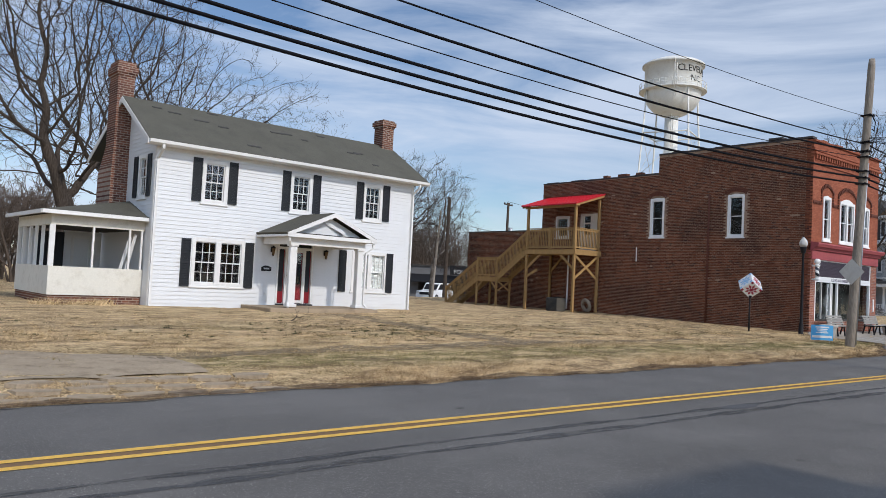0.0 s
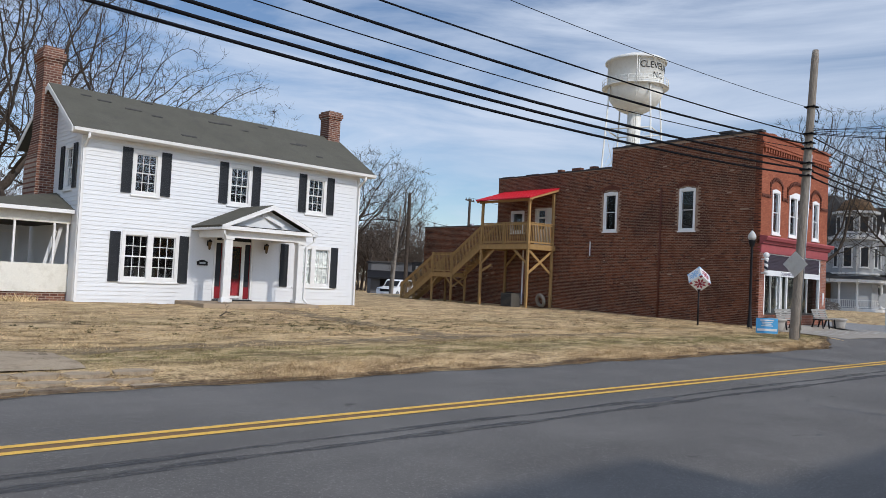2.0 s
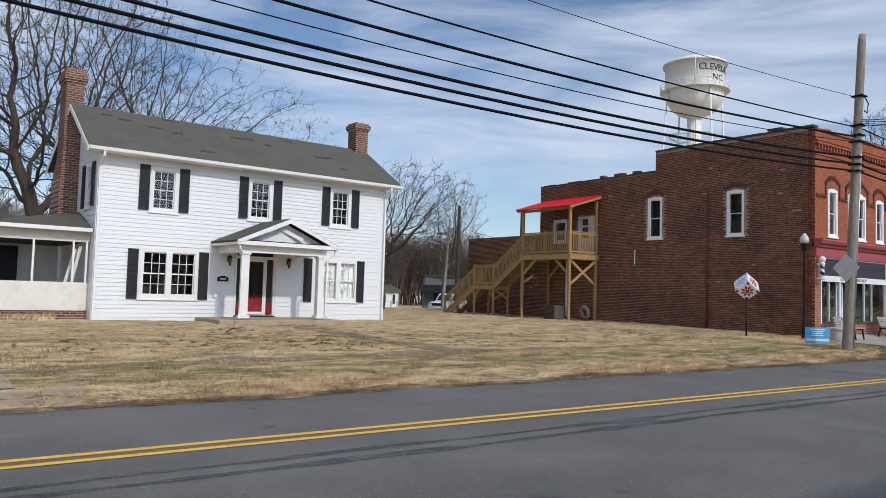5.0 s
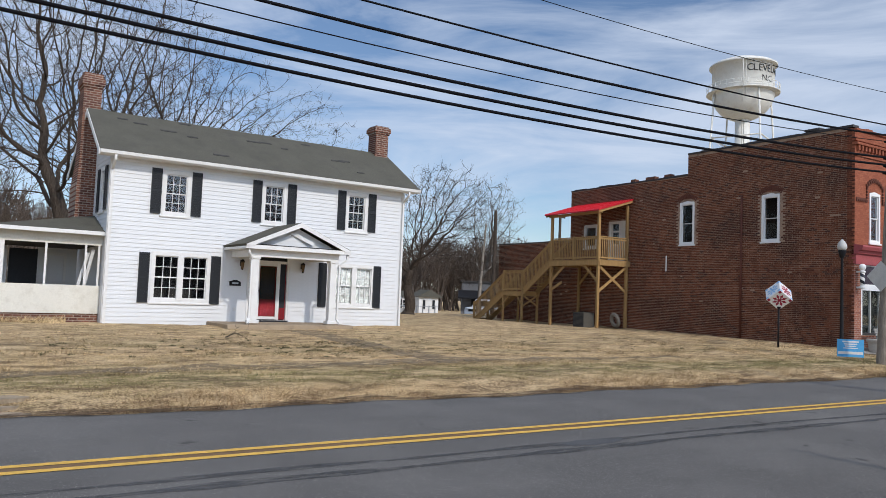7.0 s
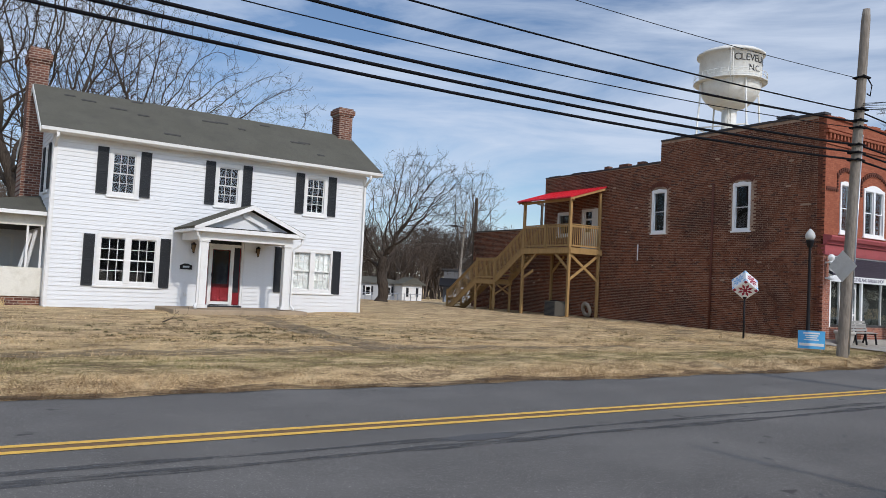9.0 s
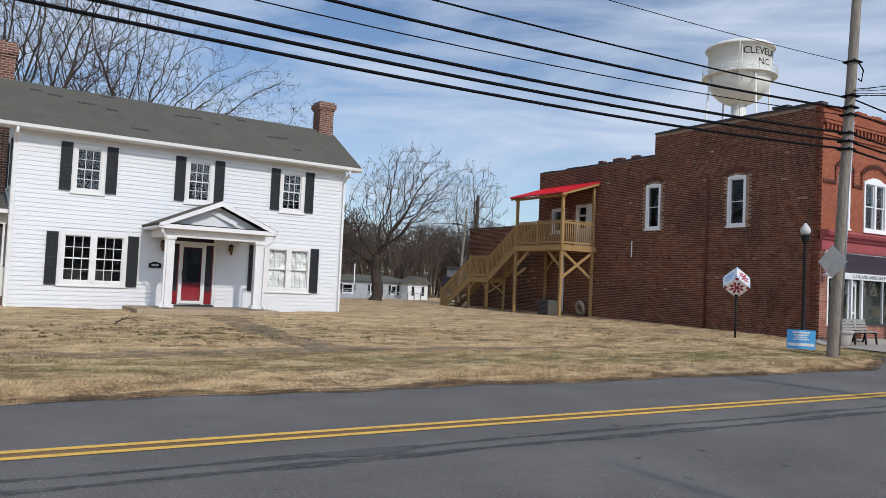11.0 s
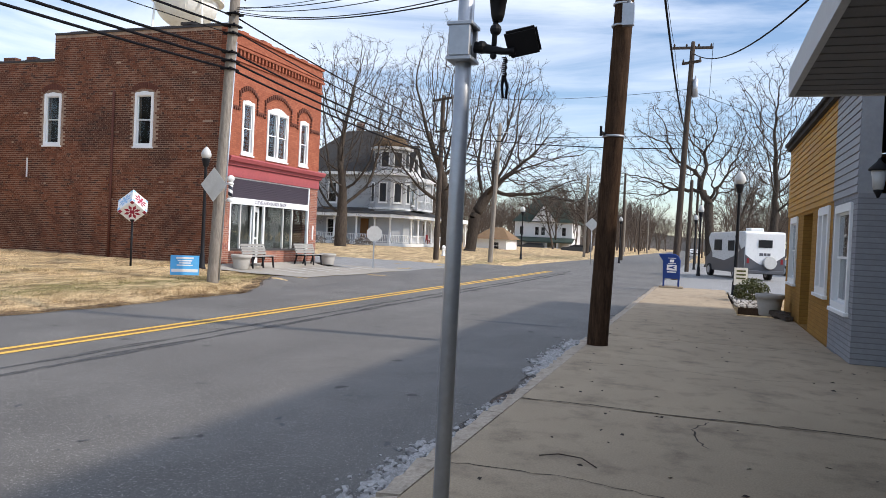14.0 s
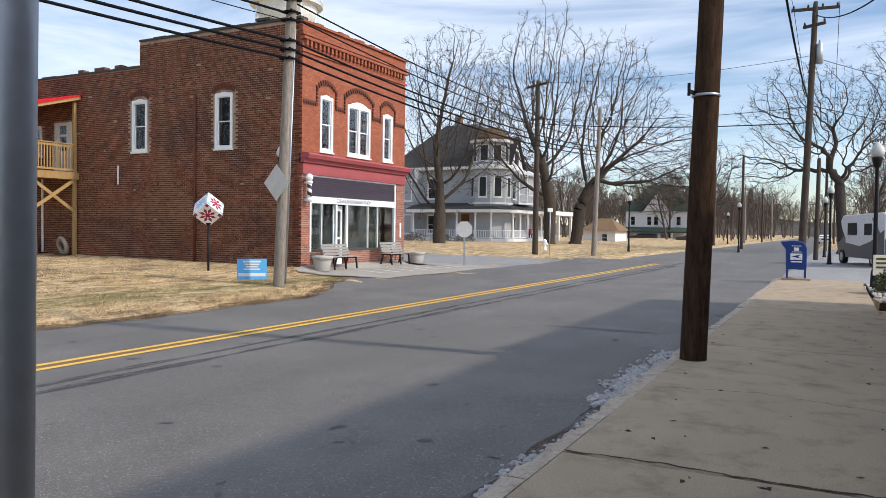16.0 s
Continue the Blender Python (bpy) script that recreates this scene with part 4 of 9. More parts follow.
box(bm, 10.72, 11.32, 2.1, 2.75, 6.6, 8.02)
box(bm, 10.68, 11.36, 2.06, 2.79, 8.02, 8.10)
box(bm, 10.64, 11.40, 2.02, 2.83, 8.10, 8.28)
box(bm, 10.70, 11.34, 2.08, 2.77, 8.28, 8.36)
part("chimney", bm, M["chimney_x"], house, "short red brick ridge chimney")

# front porch
PW = -1.9
bm = bmesh.new()
box(bm, 3.3, 7.75, PW - 0.35, -0.04, -0.25, 0.06)
part("porch_slab", bevelled(bm, 0.02), M["concrete"], house, "worn concrete porch slab")
for c in (4.22, 7.02):
    bm = bmesh.new()
    box(bm, c - 0.17, c + 0.17, PW - 0.17, PW + 0.17, 0.10, 0.20)
    box(bm, c - 0.115, c + 0.115, PW - 0.115, PW + 0.115, 0.20, 2.2)
    box(bm, c - 0.15, c + 0.15, PW - 0.15, PW + 0.15, 2.2, 2.28)
    part("porch_column", bevelled(bm, 0.008), M["trim"], house)
bm = bmesh.new()
box(bm, 4.05, 7.19, PW - 0.13, PW + 0.13, 2.28, 2.56)
for c in (4.17, 7.07):
    box(bm, c - 0.12, c + 0.12, PW + 0.13, -0.03, 2.28, 2.56)
box(bm, 4.29, 6.95, PW + 0.13, -0.03, 2.44, 2.5)
part("porch_beam", bm, M["trim"], house)
PK, PE, PZ = 5.64, 1.86, 2.60
bm = bmesh.new()
for s in (-1, 1):
    prism(bm, [(PK + s * PE, PZ), (PK, PZ + 0.80), (PK, PZ + 0.90), (PK + s * (PE + 0.04), PZ + 0.07)], PW - 0.36, -0.02, "y")
part("porch_roof", bm, M["shingle"], house)
bm = bmesh.new()
for s in (-1, 1):
    prism(bm, [(PK + s * PE, PZ - 0.07), (PK, PZ + 0.73), (PK, PZ + 0.89), (PK + s * PE, PZ + 0.06)], PW - 0.40, PW - 0.362, "y")
    box(bm, PK + s * (PE - 0.1) - 0.12, PK + s * (PE - 0.1) + 0.12, PW - 0.40, -0.03, PZ - 0.08, PZ + 0.0)
box(bm, PK - PE, PK + PE, PW - 0.38, PW - 0.12, PZ - 0.08, PZ + 0.05)
part("pediment_frame", bm, M["trim"], house)
bm = bmesh.new()
prism(bm, [(PK - PE + 0.3, PZ + 0.02), (PK + PE - 0.3, PZ + 0.02), (PK, PZ + 0.72)], PW - 0.06, PW - 0.02, "y")
part("tympanum", bm, M["siding"], house, "white tympanum with a buckled panel")
bm = bmesh.new()
vs = [bm.verts.new(p) for p in ((PK - PE + 0.25, PW - 0.36, PZ + 0.055), (PK + PE - 0.25, PW - 0.36, PZ + 0.055), (PK + PE - 0.45, PW - 0.06, PZ + 0.10), (PK - PE + 0.45, PW - 0.06, PZ + 0.10))]
bm.faces.new(vs)
bmesh.ops.solidify(bm, geom=bm.faces[:], thickness=0.02)
part("pent_roof", bm, M["dark_shingle"], house, "dark shingle strip in the pediment")
bm = bmesh.new()
beam(bm, (PK - 0.25, PW - 0.09, PZ + 0.56), (PK + 0.55, PW - 0.2, PZ + 0.2), 0.03, 0.12)
part("loose_panel", bm, M["siding"], house, "buckled loose siding panel")
downspout(house, [(PK - PE + 0.1, PW - 0.3, PZ - 0.05), (PK - PE + 0.12, PW - 0.3, PZ - 0.2), (4.05, PW - 0.16, PZ - 0.42), (4.04, PW - 0.16, 0.25), (3.96, PW - 0.32, 0.10)])
downspout(house, [(PK + PE - 0.06, PW - 0.3, PZ - 0.05), (PK + PE - 0.06, PW - 0.3, PZ - 0.25), (7.22, PW - 0.15, PZ - 0.45), (7.20, PW - 0.15, 0.25), (7.26, PW - 0.3, 0.10)])
for c in (4.42, 6.70):
    bm = bmesh.new()
    box(bm, c - 0.05, c + 0.05, -0.05, -0.02, 2.0, 2.2)
    beam(bm, (c, -0.04, 2.17), (c, -0.14, 2.2), 0.02, 0.02)
    lathe(bm, [(0.015, 2.24), (0.09, 2.17), (0.085, 2.15)], 8, (c, -0.14))
    lathe(bm, [(0.04, 1.90), (0.02, 1.86)], 8, (c, -0.14))
    lamp = part("wall_lantern", bm, M["black"], house, "black wall lantern beside the door")
    bm = bmesh.new()
    lathe(bm, [(0.04, 1.90), (0.075, 2.15)], 8, (c, -0.14))
    part("lantern_glass", bm, surface("amber_lantern_glass_%d" % int(c), (0.16, 0.10, 0.05), 0.2, 20, 2, 0.1, None, 0, 0), lamp)
bm = bmesh.new()
prism(bm, [(4.03, 1.30), (4.43, 1.30), (4.43, 1.44), (4.35, 1.47), (4.29, 1.50), (4.17, 1.50), (4.11, 1.47), (4.03, 1.44)], -0.05, -0.025, "y")
plaque = part("wall_plaque", bm, M["black"], house, "small black wall plaque")
bm = bmesh.new()
box(bm, 4.12, 4.34, -0.056, -0.05, 1.36, 1.42)
part("plaque_bar", bm, M["galv"], plaque)
bm = bmesh.new()
box(bm, 4.2, 4.28, -0.06, -0.024, 0.42, 0.55)
part("outlet_box", bevelled(bm, 0.006), M["trim"], house)

# screened side porch
SU, SW0, SW1 = -2.9, 0.62, 5.0
bm = bmesh.new()
box(bm, SU, -0.005, SW0, SW0 + 0.06, 0.22, 1.12)
box(bm, SU, SU + 0.06, SW0 + 0.06, SW1, 0.22, 1.12)
part("porch_apron", bm, M["cream"], house, "cream board apron, rust-stained near the ground")
bm = bmesh.new()
box(bm, SU + 0.05, -0.01, SW0 + 0.05, SW1, -0.35, 0.22)
part("porch_base", bm, M["chimney_x"], house, "brick base under the side porch")
bm = bmesh.new()
box(bm, SU + 0.06, -0.01, SW0 + 0.06, SW1, 0.22, 0.30)
part("porch_floor", bm, M["dirty_concrete"], house)
bm = bmesh.new()
for x in (SU + 0.06, SU + 1.28, SU + 2.42, -0.09):
    box(bm, x - (0.08 if x < SU + 1 else 0.03), x + (0.08 if x < SU + 1 else 0.03), SW0, SW0 + 0.09, 1.12, 2.42)
for y in (1.7, 2.55, 3.3, 4.2, SW1 - 0.08):
    box(bm, SU, SU + 0.09, y - 0.05, y + 0.05, 1.12, 2.42)
parts("screen_post", bm, M["trim"], house, "white screen posts, paint flaking")
bm = bmesh.new()
box(bm, SU, -0.01, SW0, SW0 + 0.12, 2.42, 2.76)
box(bm, SU, SU + 0.12, SW0 + 0.12, SW1, 2.42, 2.76)
part("porch_header", bm, M["cream"], house)
bm = bmesh.new()
box(bm, SU + 0.1, -0.01, SW0 + 0.12, SW1, 2.44, 2.48)
part("porch_ceiling", bm, M["interior"], house)
eo = 0.32
a, b, c, d = (SU - eo, SW0 - eo, 2.80), (-0.01, SW0 - eo, 2.80), (SU - eo, SW1 + eo, 2.80), (-0.01, SW1 + eo, 2.80)
t0, t1 = (-0.01, 2.3, 3.52), (-0.01, 3.6, 3.52)
bm = bmesh.new()
lowr = [bm.verts.new(p) for p in (a, b, d, c)]
upr = [bm.verts.new((p[0], p[1], p[2] + 0.07)) for p in (a, b, d, c)]
top = [bm.verts.new(p) for p in (t0, t1)]
bm.faces.new(lowr[::-1])
for i in range(4):
    if i != 1:
        bm.faces.new((lowr[i], lowr[(i + 1) % 4], upr[(i + 1) % 4], upr[i]))
bm.faces.new((upr[0], upr[1], top[0]))
bm.faces.new((upr[3], upr[0], top[0], top[1]))
bm.faces.new((upr[2], upr[3], top[1]))
part("porch_roof", bm, M["shingle"], house)
bm = bmesh.new()
box(bm, SU - eo - 0.03, -0.02, SW0 - eo - 0.05, SW0 - eo + 0.02, 2.74, 2.86)
box(bm, SU - eo - 0.05, SU - eo + 0.02, SW0 - eo + 0.02, SW1 + eo, 2.74, 2.86)
part("porch_gutter", bm, M["trim"], house)
bm = bmesh.new()
beam(bm, (-0.55, SW0 + 0.5, 0.3), (-0.22, SW0 + 0.25, 2.3), 0.04, 0.10)
beam(bm, (-0.75, SW0 + 0.6, 0.3), (-0.35, SW0 + 0.35, 2.2), 0.04, 0.10)
single_ob = part("leaning_boards", bm, M["trim"], house, "white boards leaning in the porch")
bm = bmesh.new()
box(bm, SU + 0.6, SU + 1.5, SW1 - 0.12, SW1 - 0.02, 0.3, 2.35)
part("porch_door", bm, M["shutter"], house, "dark door at the porch back")
bm = bmesh.new()
box(bm, SU + 0.1, SU + 0.55, SW1 - 0.1, SW1, 0.3, 2.42)
box(bm, SU + 1.5, -0.1, SW1 - 0.1, SW1, 0.3, 2.42)
part("porch_back_wall", bm, M["siding"], house)
sash_window(house, (SU + 2.1, SW1 - 0.1, 1.1), 0, 0.6, 1.1, 2, 2)

# ---- the brick shop building ----
BX0, BX1, BY0, BY1, BY2, BY3 = 34.19, 41.1, 15.9, 23.55, 32.0, 38.7
shop = thing("brick_building", "two-storey corner shop, dark brick side, orange painted brick front", "building", (0, 0, 0))
bm = bmesh.new()
wall_holes(bm, BY0 + 0.3, BY2, -0.2, 7.62, 0.3, [(19.09, 19.85, 4.36, 6.35), (23.48, 24.22, 4.40, 6.4), (28.1, 28.95, 3.65, 5.75), (29.9, 30.8, 4.45, 5.6)], "y", BX0)
part("side_wall", bm, M["mortar"], shop, "weathered dark red brick side wall")
bm = bmesh.new()
box(bm, BX0, BX0 + 0.3, BY0 + 0.3, 23.85, 7.62, 8.62)
part("side_parapet", bm, M["mortar"], shop)
bm = bmesh.new()
box(bm, BX0, BX0 + 0.3, BY2, BY3, -0.2, 4.85)
part("rear_wing_wall", bm, M["mortar"], shop)
bm = bmesh.new()
box(bm, BX0 + 0.3, BX1 - 0.3, BY3 - 0.3, BY3, -0.2, 4.85)
box(bm, BX0 + 0.3, BX1 - 0.3, BY2 - 0.3, BY2, 4.0, 7.6)
box(bm, BX0 + 0.3, BX1 - 0.3, 23.55, 23.85, 7.0, 8.6)
box(bm, BX1 - 0.3, BX1, BY0 + 0.3, 23.85, -0.2, 8.62)
box(bm, BX1 - 0.3, BX1, 23.85, BY2, -0.2, 7.62)
box(bm, BX1 - 0.3, BX1, BY2, BY3, -0.2, 4.85)
part("rear_walls", bm, M["brick_side"], shop)
bm = bmesh.new()
box(bm, BX0 + 0.3, BX1 - 0.3, BY0 + 0.3, 23.55, 7.9, 8.0)
box(bm, BX0 + 0.3, BX1 - 0.3, 23.85, BY2 - 0.3, 6.9, 7.0)
box(bm, BX0 + 0.3, BX1 - 0.3, BY2, BY3 - 0.3, 4.4, 4.5)
part("roof", bm, M["dark_shingle"], shop, "flat tar roof")
# added dark sheets so the shop windows look into shade
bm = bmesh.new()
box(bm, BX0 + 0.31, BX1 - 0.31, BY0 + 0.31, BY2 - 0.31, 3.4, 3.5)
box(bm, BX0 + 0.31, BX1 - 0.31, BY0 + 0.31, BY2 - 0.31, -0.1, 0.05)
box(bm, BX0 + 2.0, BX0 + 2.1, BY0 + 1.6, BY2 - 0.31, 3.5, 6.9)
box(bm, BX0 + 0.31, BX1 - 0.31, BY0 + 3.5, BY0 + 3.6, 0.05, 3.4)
part("dark_room_liner", bm, M["interior"], shop)
r = random.Random(14)


def coping_tile(*dims):
    bm = bmesh.new()
    box(bm, *dims)
    part("coping_tile", bm, M["coping"], shop)


y = BY0 + 0.05
while y < 23.8:
    ln = min(r.uniform(0.5, 1.2), 23.85 - y)
    coping_tile(BX0 - 0.05, BX0 + 0.36, y, y + ln - 0.012, 8.62, 8.69 + r.uniform(0, 0.035))
    y += ln
y = 23.85
while y < BY2:
    ln = min(r.uniform(0.5, 1.2), BY2 - y)
    coping_tile(BX0 - 0.05, BX0 + 0.36, y, y + ln - 0.012, 7.62, 7.68 + r.uniform(0, 0.05))
    y += ln
coping_tile(BX0 - 0.04, BX0 + 0.35, BY2, BY3 + 0.04, 4.85, 4.92)
coping_tile(BX0 - 0.06, BX0 + 0.4, 17.3, 17.95, 8.73, 8.82)
bm = bmesh.new()
for y0, y1, z in ((25.9, 26.5, 7.7), (24.9, 25.3, 7.7), (27.2, 27.5, 7.7)):
    box(bm, BX0 + 0.0, BX0 + 0.28, y0, y1, z, z + 0.14)
parts("broken_parapet", bm, M["brick_side"], shop)
for yy, zz in ((19.47, 4.36), (23.85, 4.40)):
    sash_window(shop, (BX0, yy, zz), -90, 0.74, 1.9, lights=1, rise=0.13, casing=0.10, mat="white")
    bm = bmesh.new()
    for k in range(13):
        t = -1 + 2 * k / 12
        beam(bm, (BX0 - 0.012, yy + t * 0.46, zz + 1.98 + 0.16 * (1 - t * t)), (BX0 - 0.012, yy + t * 0.56, zz + 2.17 + 0.18 * (1 - t * t)), 0.03, 0.06)
    part("window_arch", bm, M["brick_dark"], shop, "dark segmental brick arch")
bm = bmesh.new()
tube(bm, [(BX0 - 0.05, 20.86, 0.1), (BX0 - 0.05, 20.86, 6.4)], 0.05, 8)
part("drain_pipe", bm, M["brick_dark"], shop, "rust-brown drain pipe")
bm = bmesh.new()
tube(bm, [(BX0 - 0.04, 25.04, 3.1), (BX0 - 0.04, 25.04, 3.85)], 0.03, 6)
tube(bm, [(BX0 - 0.05, 29.75, 0.3), (BX0 - 0.05, 29.75, 3.4)], 0.05, 6)
parts("white_pipe", bm, M["white"], shop, "short white plastic pipe")
r = random.Random(31)
for k in range(14):
    bm = bmesh.new()
    y = 17.0 + k * 0.82 + r.uniform(-0.1, 0.1)
    box(bm, BX0 - 0.012, BX0, y, y + 0.1, 3.05, 3.16)
    part("anchor_plate", bm, M["brick_dark"], shop)

# front of the shop
fw = [(35.56, 0.66, 1.85, 0.14, 1), (37.63, 1.44, 1.80, 0.24, 2), (39.69, 0.62, 1.75, 0.14, 1)]
FZ = 4.24
bm = bmesh.new()
wall_holes(bm, BX0, BX1, 4.02, 7.75, 0.3, [(c - w / 2, c + w / 2, FZ, FZ + h + 0.1) for c, w, h, _, _ in fw], "x", BY0)
box(bm, BX0, BX1, BY0 + 0.0, BY0 + 0.3, 7.752, 8.5)
part("front_wall", bm, M["brick_front"], shop, "orange painted brick front")
for c, w, h, rise, lights in fw:
    sash_window(shop, (c, BY0, FZ), 0, w, h, lights=lights, rise=rise, casing=0.10, mat="white")
    bm = bmesh.new()
    n = 15 if lights == 2 else 10
    hw = w / 2 + 0.24
    for k in range(n):
        t = -1 + 2 * k / (n - 1)
        z = FZ + h + 0.22 + (rise + 0.12) * (1 - t * t)
        box(bm, c + t * hw - 0.035, c + t * hw + 0.035, BY0 - 0.07, BY0, z, z + 0.09)
        box(bm, c + t * hw - 0.05, c + t * hw + 0.05, BY0 - 0.05, BY0, z + 0.09, z + 0.17)
        part("hood_brick", bm, M["brick_dark"], shop)
        bm = bmesh.new()
    for s in (-1, 1):
        for k in range(5):
            z = FZ + h - 0.32 + k * 0.12
            box(bm, c + s * hw - 0.035, c + s * hw + 0.035, BY0 - 0.06, BY0, z, z + 0.075)
            part("hood_brick", bm, M["brick_dark"], shop)
            bm = bmesh.new()
    bm.free()
bm = bmesh.new()
for x0, x1, z in ((34.25, 34.98, 5.75), (36.15, 36.6, 5.75), (38.66, 39.08, 5.72), (40.3, 41.0, 5.7)):
    x = x0
    while x < x1:
        box(bm, x, x + 0.07, BY0 - 0.05, BY0, z, z + 0.08)
        part("course_brick", bm, M["brick_dark"], shop)
        bm = bmesh.new()
        x += 0.13
    box(bm, x0, x1, BY0 - 0.04, BY0, z + 0.082, z + 0.15)
    part("string_course", bm, M["brick_dark"], shop, "notched brick string course")
    bm = bmesh.new()
bm.free()
bm = bmesh.new()
box(bm, BX0 - 0.04, BX1 + 0.04, BY0 - 0.05, BY0, 7.50, 7.58)
x = BX0 + 0.1
while x < BX1 - 0.1:
    box(bm, x, x + 0.11, BY0 - 0.10, BY0, 7.72, 7.92)
    x += 0.24
box(bm, BX0 - 0.05, BX1 + 0.05, BY0 - 0.13, BY0, 7.925, 8.02)
box(bm, BX0 - 0.05, BX1 + 0.05, BY0 - 0.07, BY0, 8.08, 8.22)
r = random.Random(4)
x = BX0 - 0.03
while x < BX1:
    w = r.uniform(0.18, 0.42)
    box(bm, x, min(x + w, BX1 + 0.03), BY0 - 0.08, BY0 + 0.3, 8.502, 8.56 + r.uniform(0, 0.08))
    x += w + 0.01
part("brick_cornice", bm, M["brick_front"], shop, "crumbling corbelled brick cornice")
bm = bmesh.new()
prism(bm, [(BY0, 3.70), (BY0 - 0.14, 3.72), (BY0 - 0.18, 3.82), (BY0 - 0.30, 3.86), (BY0 - 0.36, 3.98), (BY0 - 0.34, 4.03), (BY0, 4.08)], BX0 - 0.06, BX1 + 0.06, "x")
part("shop_cornice", bm, M["burgundy"], shop, "faded burgundy moulded shop cornice")
bm = bmesh.new()
box(bm, BX0 + 0.0, BX1 - 0.0, BY0 - 0.06, BY0 + 0.25, 3.32, 3.70)
part("shop_fascia", bm, M["burgundy"], shop)
for x0, x1 in ((BX0, 34.66), (40.45, BX1)):
    bm = bmesh.new()
    box(bm, x0, x1, BY0, BY0 + 0.35, -0.2, 3.32)
    part("brick_pier", bm, M["brick_pier"], shop, "red brick shop pier")
bm = bmesh.new()
box(bm, 34.66, 40.45, BY0 + 0.06, BY0 + 0.14, 2.58, 3.30)
for k in range(10):
    beam(bm, (34.7, BY0 + 0.045, 2.63 + k * 0.066), (40.42, BY0 + 0.045, 2.63 + k * 0.066), 0.03, 0.05)
part("louvre_panel", bm, M["purple"], shop, "dark plum louvred transom panel")
bm = bmesh.new()
box(bm, 34.66, 40.45, BY0 + 0.02, BY0 + 0.12, 2.34, 2.577)
box(bm, 34.66, 40.45, BY0 + 0.02, BY0 + 0.12, 3.27, 3.318)
for x in (34.68, 40.35):
    box(bm, x, x + 0.09, BY0 + 0.015, BY0 + 0.13, 0.62, 3.3)
sign_band = part("sign_band", bm, M["white"], shop, "white shop sign band and frame")


def lettering(text, parent, size, loc, rot, material, name="lettering"):
    cu = bpy.data.curves.new(name, "FONT")
    cu.body, cu.size, cu.extrude, cu.align_x = text, size, 0.004, "CENTER"
    tmp = bpy.data.objects.new(name, cu)
    scene.collection.objects.link(tmp)
    bpy.context.view_layer.update()
    me = bpy.data.meshes.new_from_object(tmp.evaluated_get(bpy.context.evaluated_depsgraph_get()))
    bpy.data.objects.remove(tmp)
    me.materials.clear()
    me.materials.append(material)
    ob = new(name, me)
    ob.parent, ob.location, ob.rotation_euler = parent, loc, rot
    return ob


lettering("CLEVELAND BARBER SHOP", sign_band, 0.19, (37.4, BY0 + 0.012, 2.40), (radians(90), 0, 0), M["faded_text"])
bm = bmesh.new()
box(bm, 34.66, 36.3, BY0 + 0.05, BY0 + 0.3, -0.2, 0.62)
box(bm, 37.0, 40.45, BY0 + 0.05, BY0 + 0.3, -0.2, 0.62)
part("stall_riser", bm, M["brick_pier"], shop, "red brick base under the shop glass")
for x0, x1 in ((34.7, 36.35), (36.98, 40.4)):
    bm = bmesh.new()
    box(bm, x0, x1, BY0 + 0.03, BY0 + 0.28, 0.62, 0.70)
    part("glazing_sill", bm, M["coping"], shop)
for x in (35.42, 36.32, 37.0, 38.42, 39.12):
    bm = bmesh.new()
    box(bm, x - 0.03 if x not in (36.32, 37.0) else x - 0.05, x + 0.03 if x not in (36.32, 37.0) else x + 0.05, BY0 + 0.05, BY0 + 0.13, 0.70, 2.34)
    part("glazing_bar", bm, M["white"] if x in (36.32, 37.0) else M["sign_back"], shop)
for x0, x1 in ((34.77, 35.39), (35.45, 36.27), (37.05, 38.39), (38.45, 39.09), (39.15, 40.35)):
    bm = bmesh.new()
    box(bm, x0, x1, BY0 + 0.085, BY0 + 0.091, 0.70, 2.34)
    part("shop_glass", bm, M["glass"], shop).visible_shadow = False
bm = bmesh.new()
for x in (36.42, 36.9):
    box(bm, x - 0.05, x + 0.05, BY0 + 0.25, BY0 + 0.3, 0.05, 2.3)
box(bm, 36.47, 36.85, BY0 + 0.251, BY0 + 0.299, 2.1, 2.3)
box(bm, 36.47, 36.85, BY0 + 0.251, BY0 + 0.299, 0.05, 0.4)
box(bm, 36.47, 36.85, BY0 + 0.251, BY0 + 0.299, 1.05, 1.13)
sdoor = part("shop_door", bm, M["white"], shop, "white framed glass shop door")
bm = bmesh.new()
box(bm, 36.47, 36.85, BY0 + 0.27, BY0 + 0.276, 0.4, 2.1)
part("pane", bm, M["glass"], sdoor).visible_shadow = False
# sheet behind the glass, coloured dark for the shade inside the shop
bm = bmesh.new()
box(bm, 34.8, 40.3, BY0 + 0.7, BY0 + 0.72, 0.5, 2.4)
part("shop_dark_backing", bm, surface("dark_grey_green_backing", (0.032, 0.038, 0.034), 0.9, 12, 0.8, 0.15, stretch=(6, 1, 0.3)), shop, "dark grey-green sheet standing in for the shaded shop interior")
bm = bmesh.new()
box(bm, 40.72, 40.82, BY0 - 0.03, BY0, 1.1, 1.7)
part("wall_notice", bm, M["white"], shop)

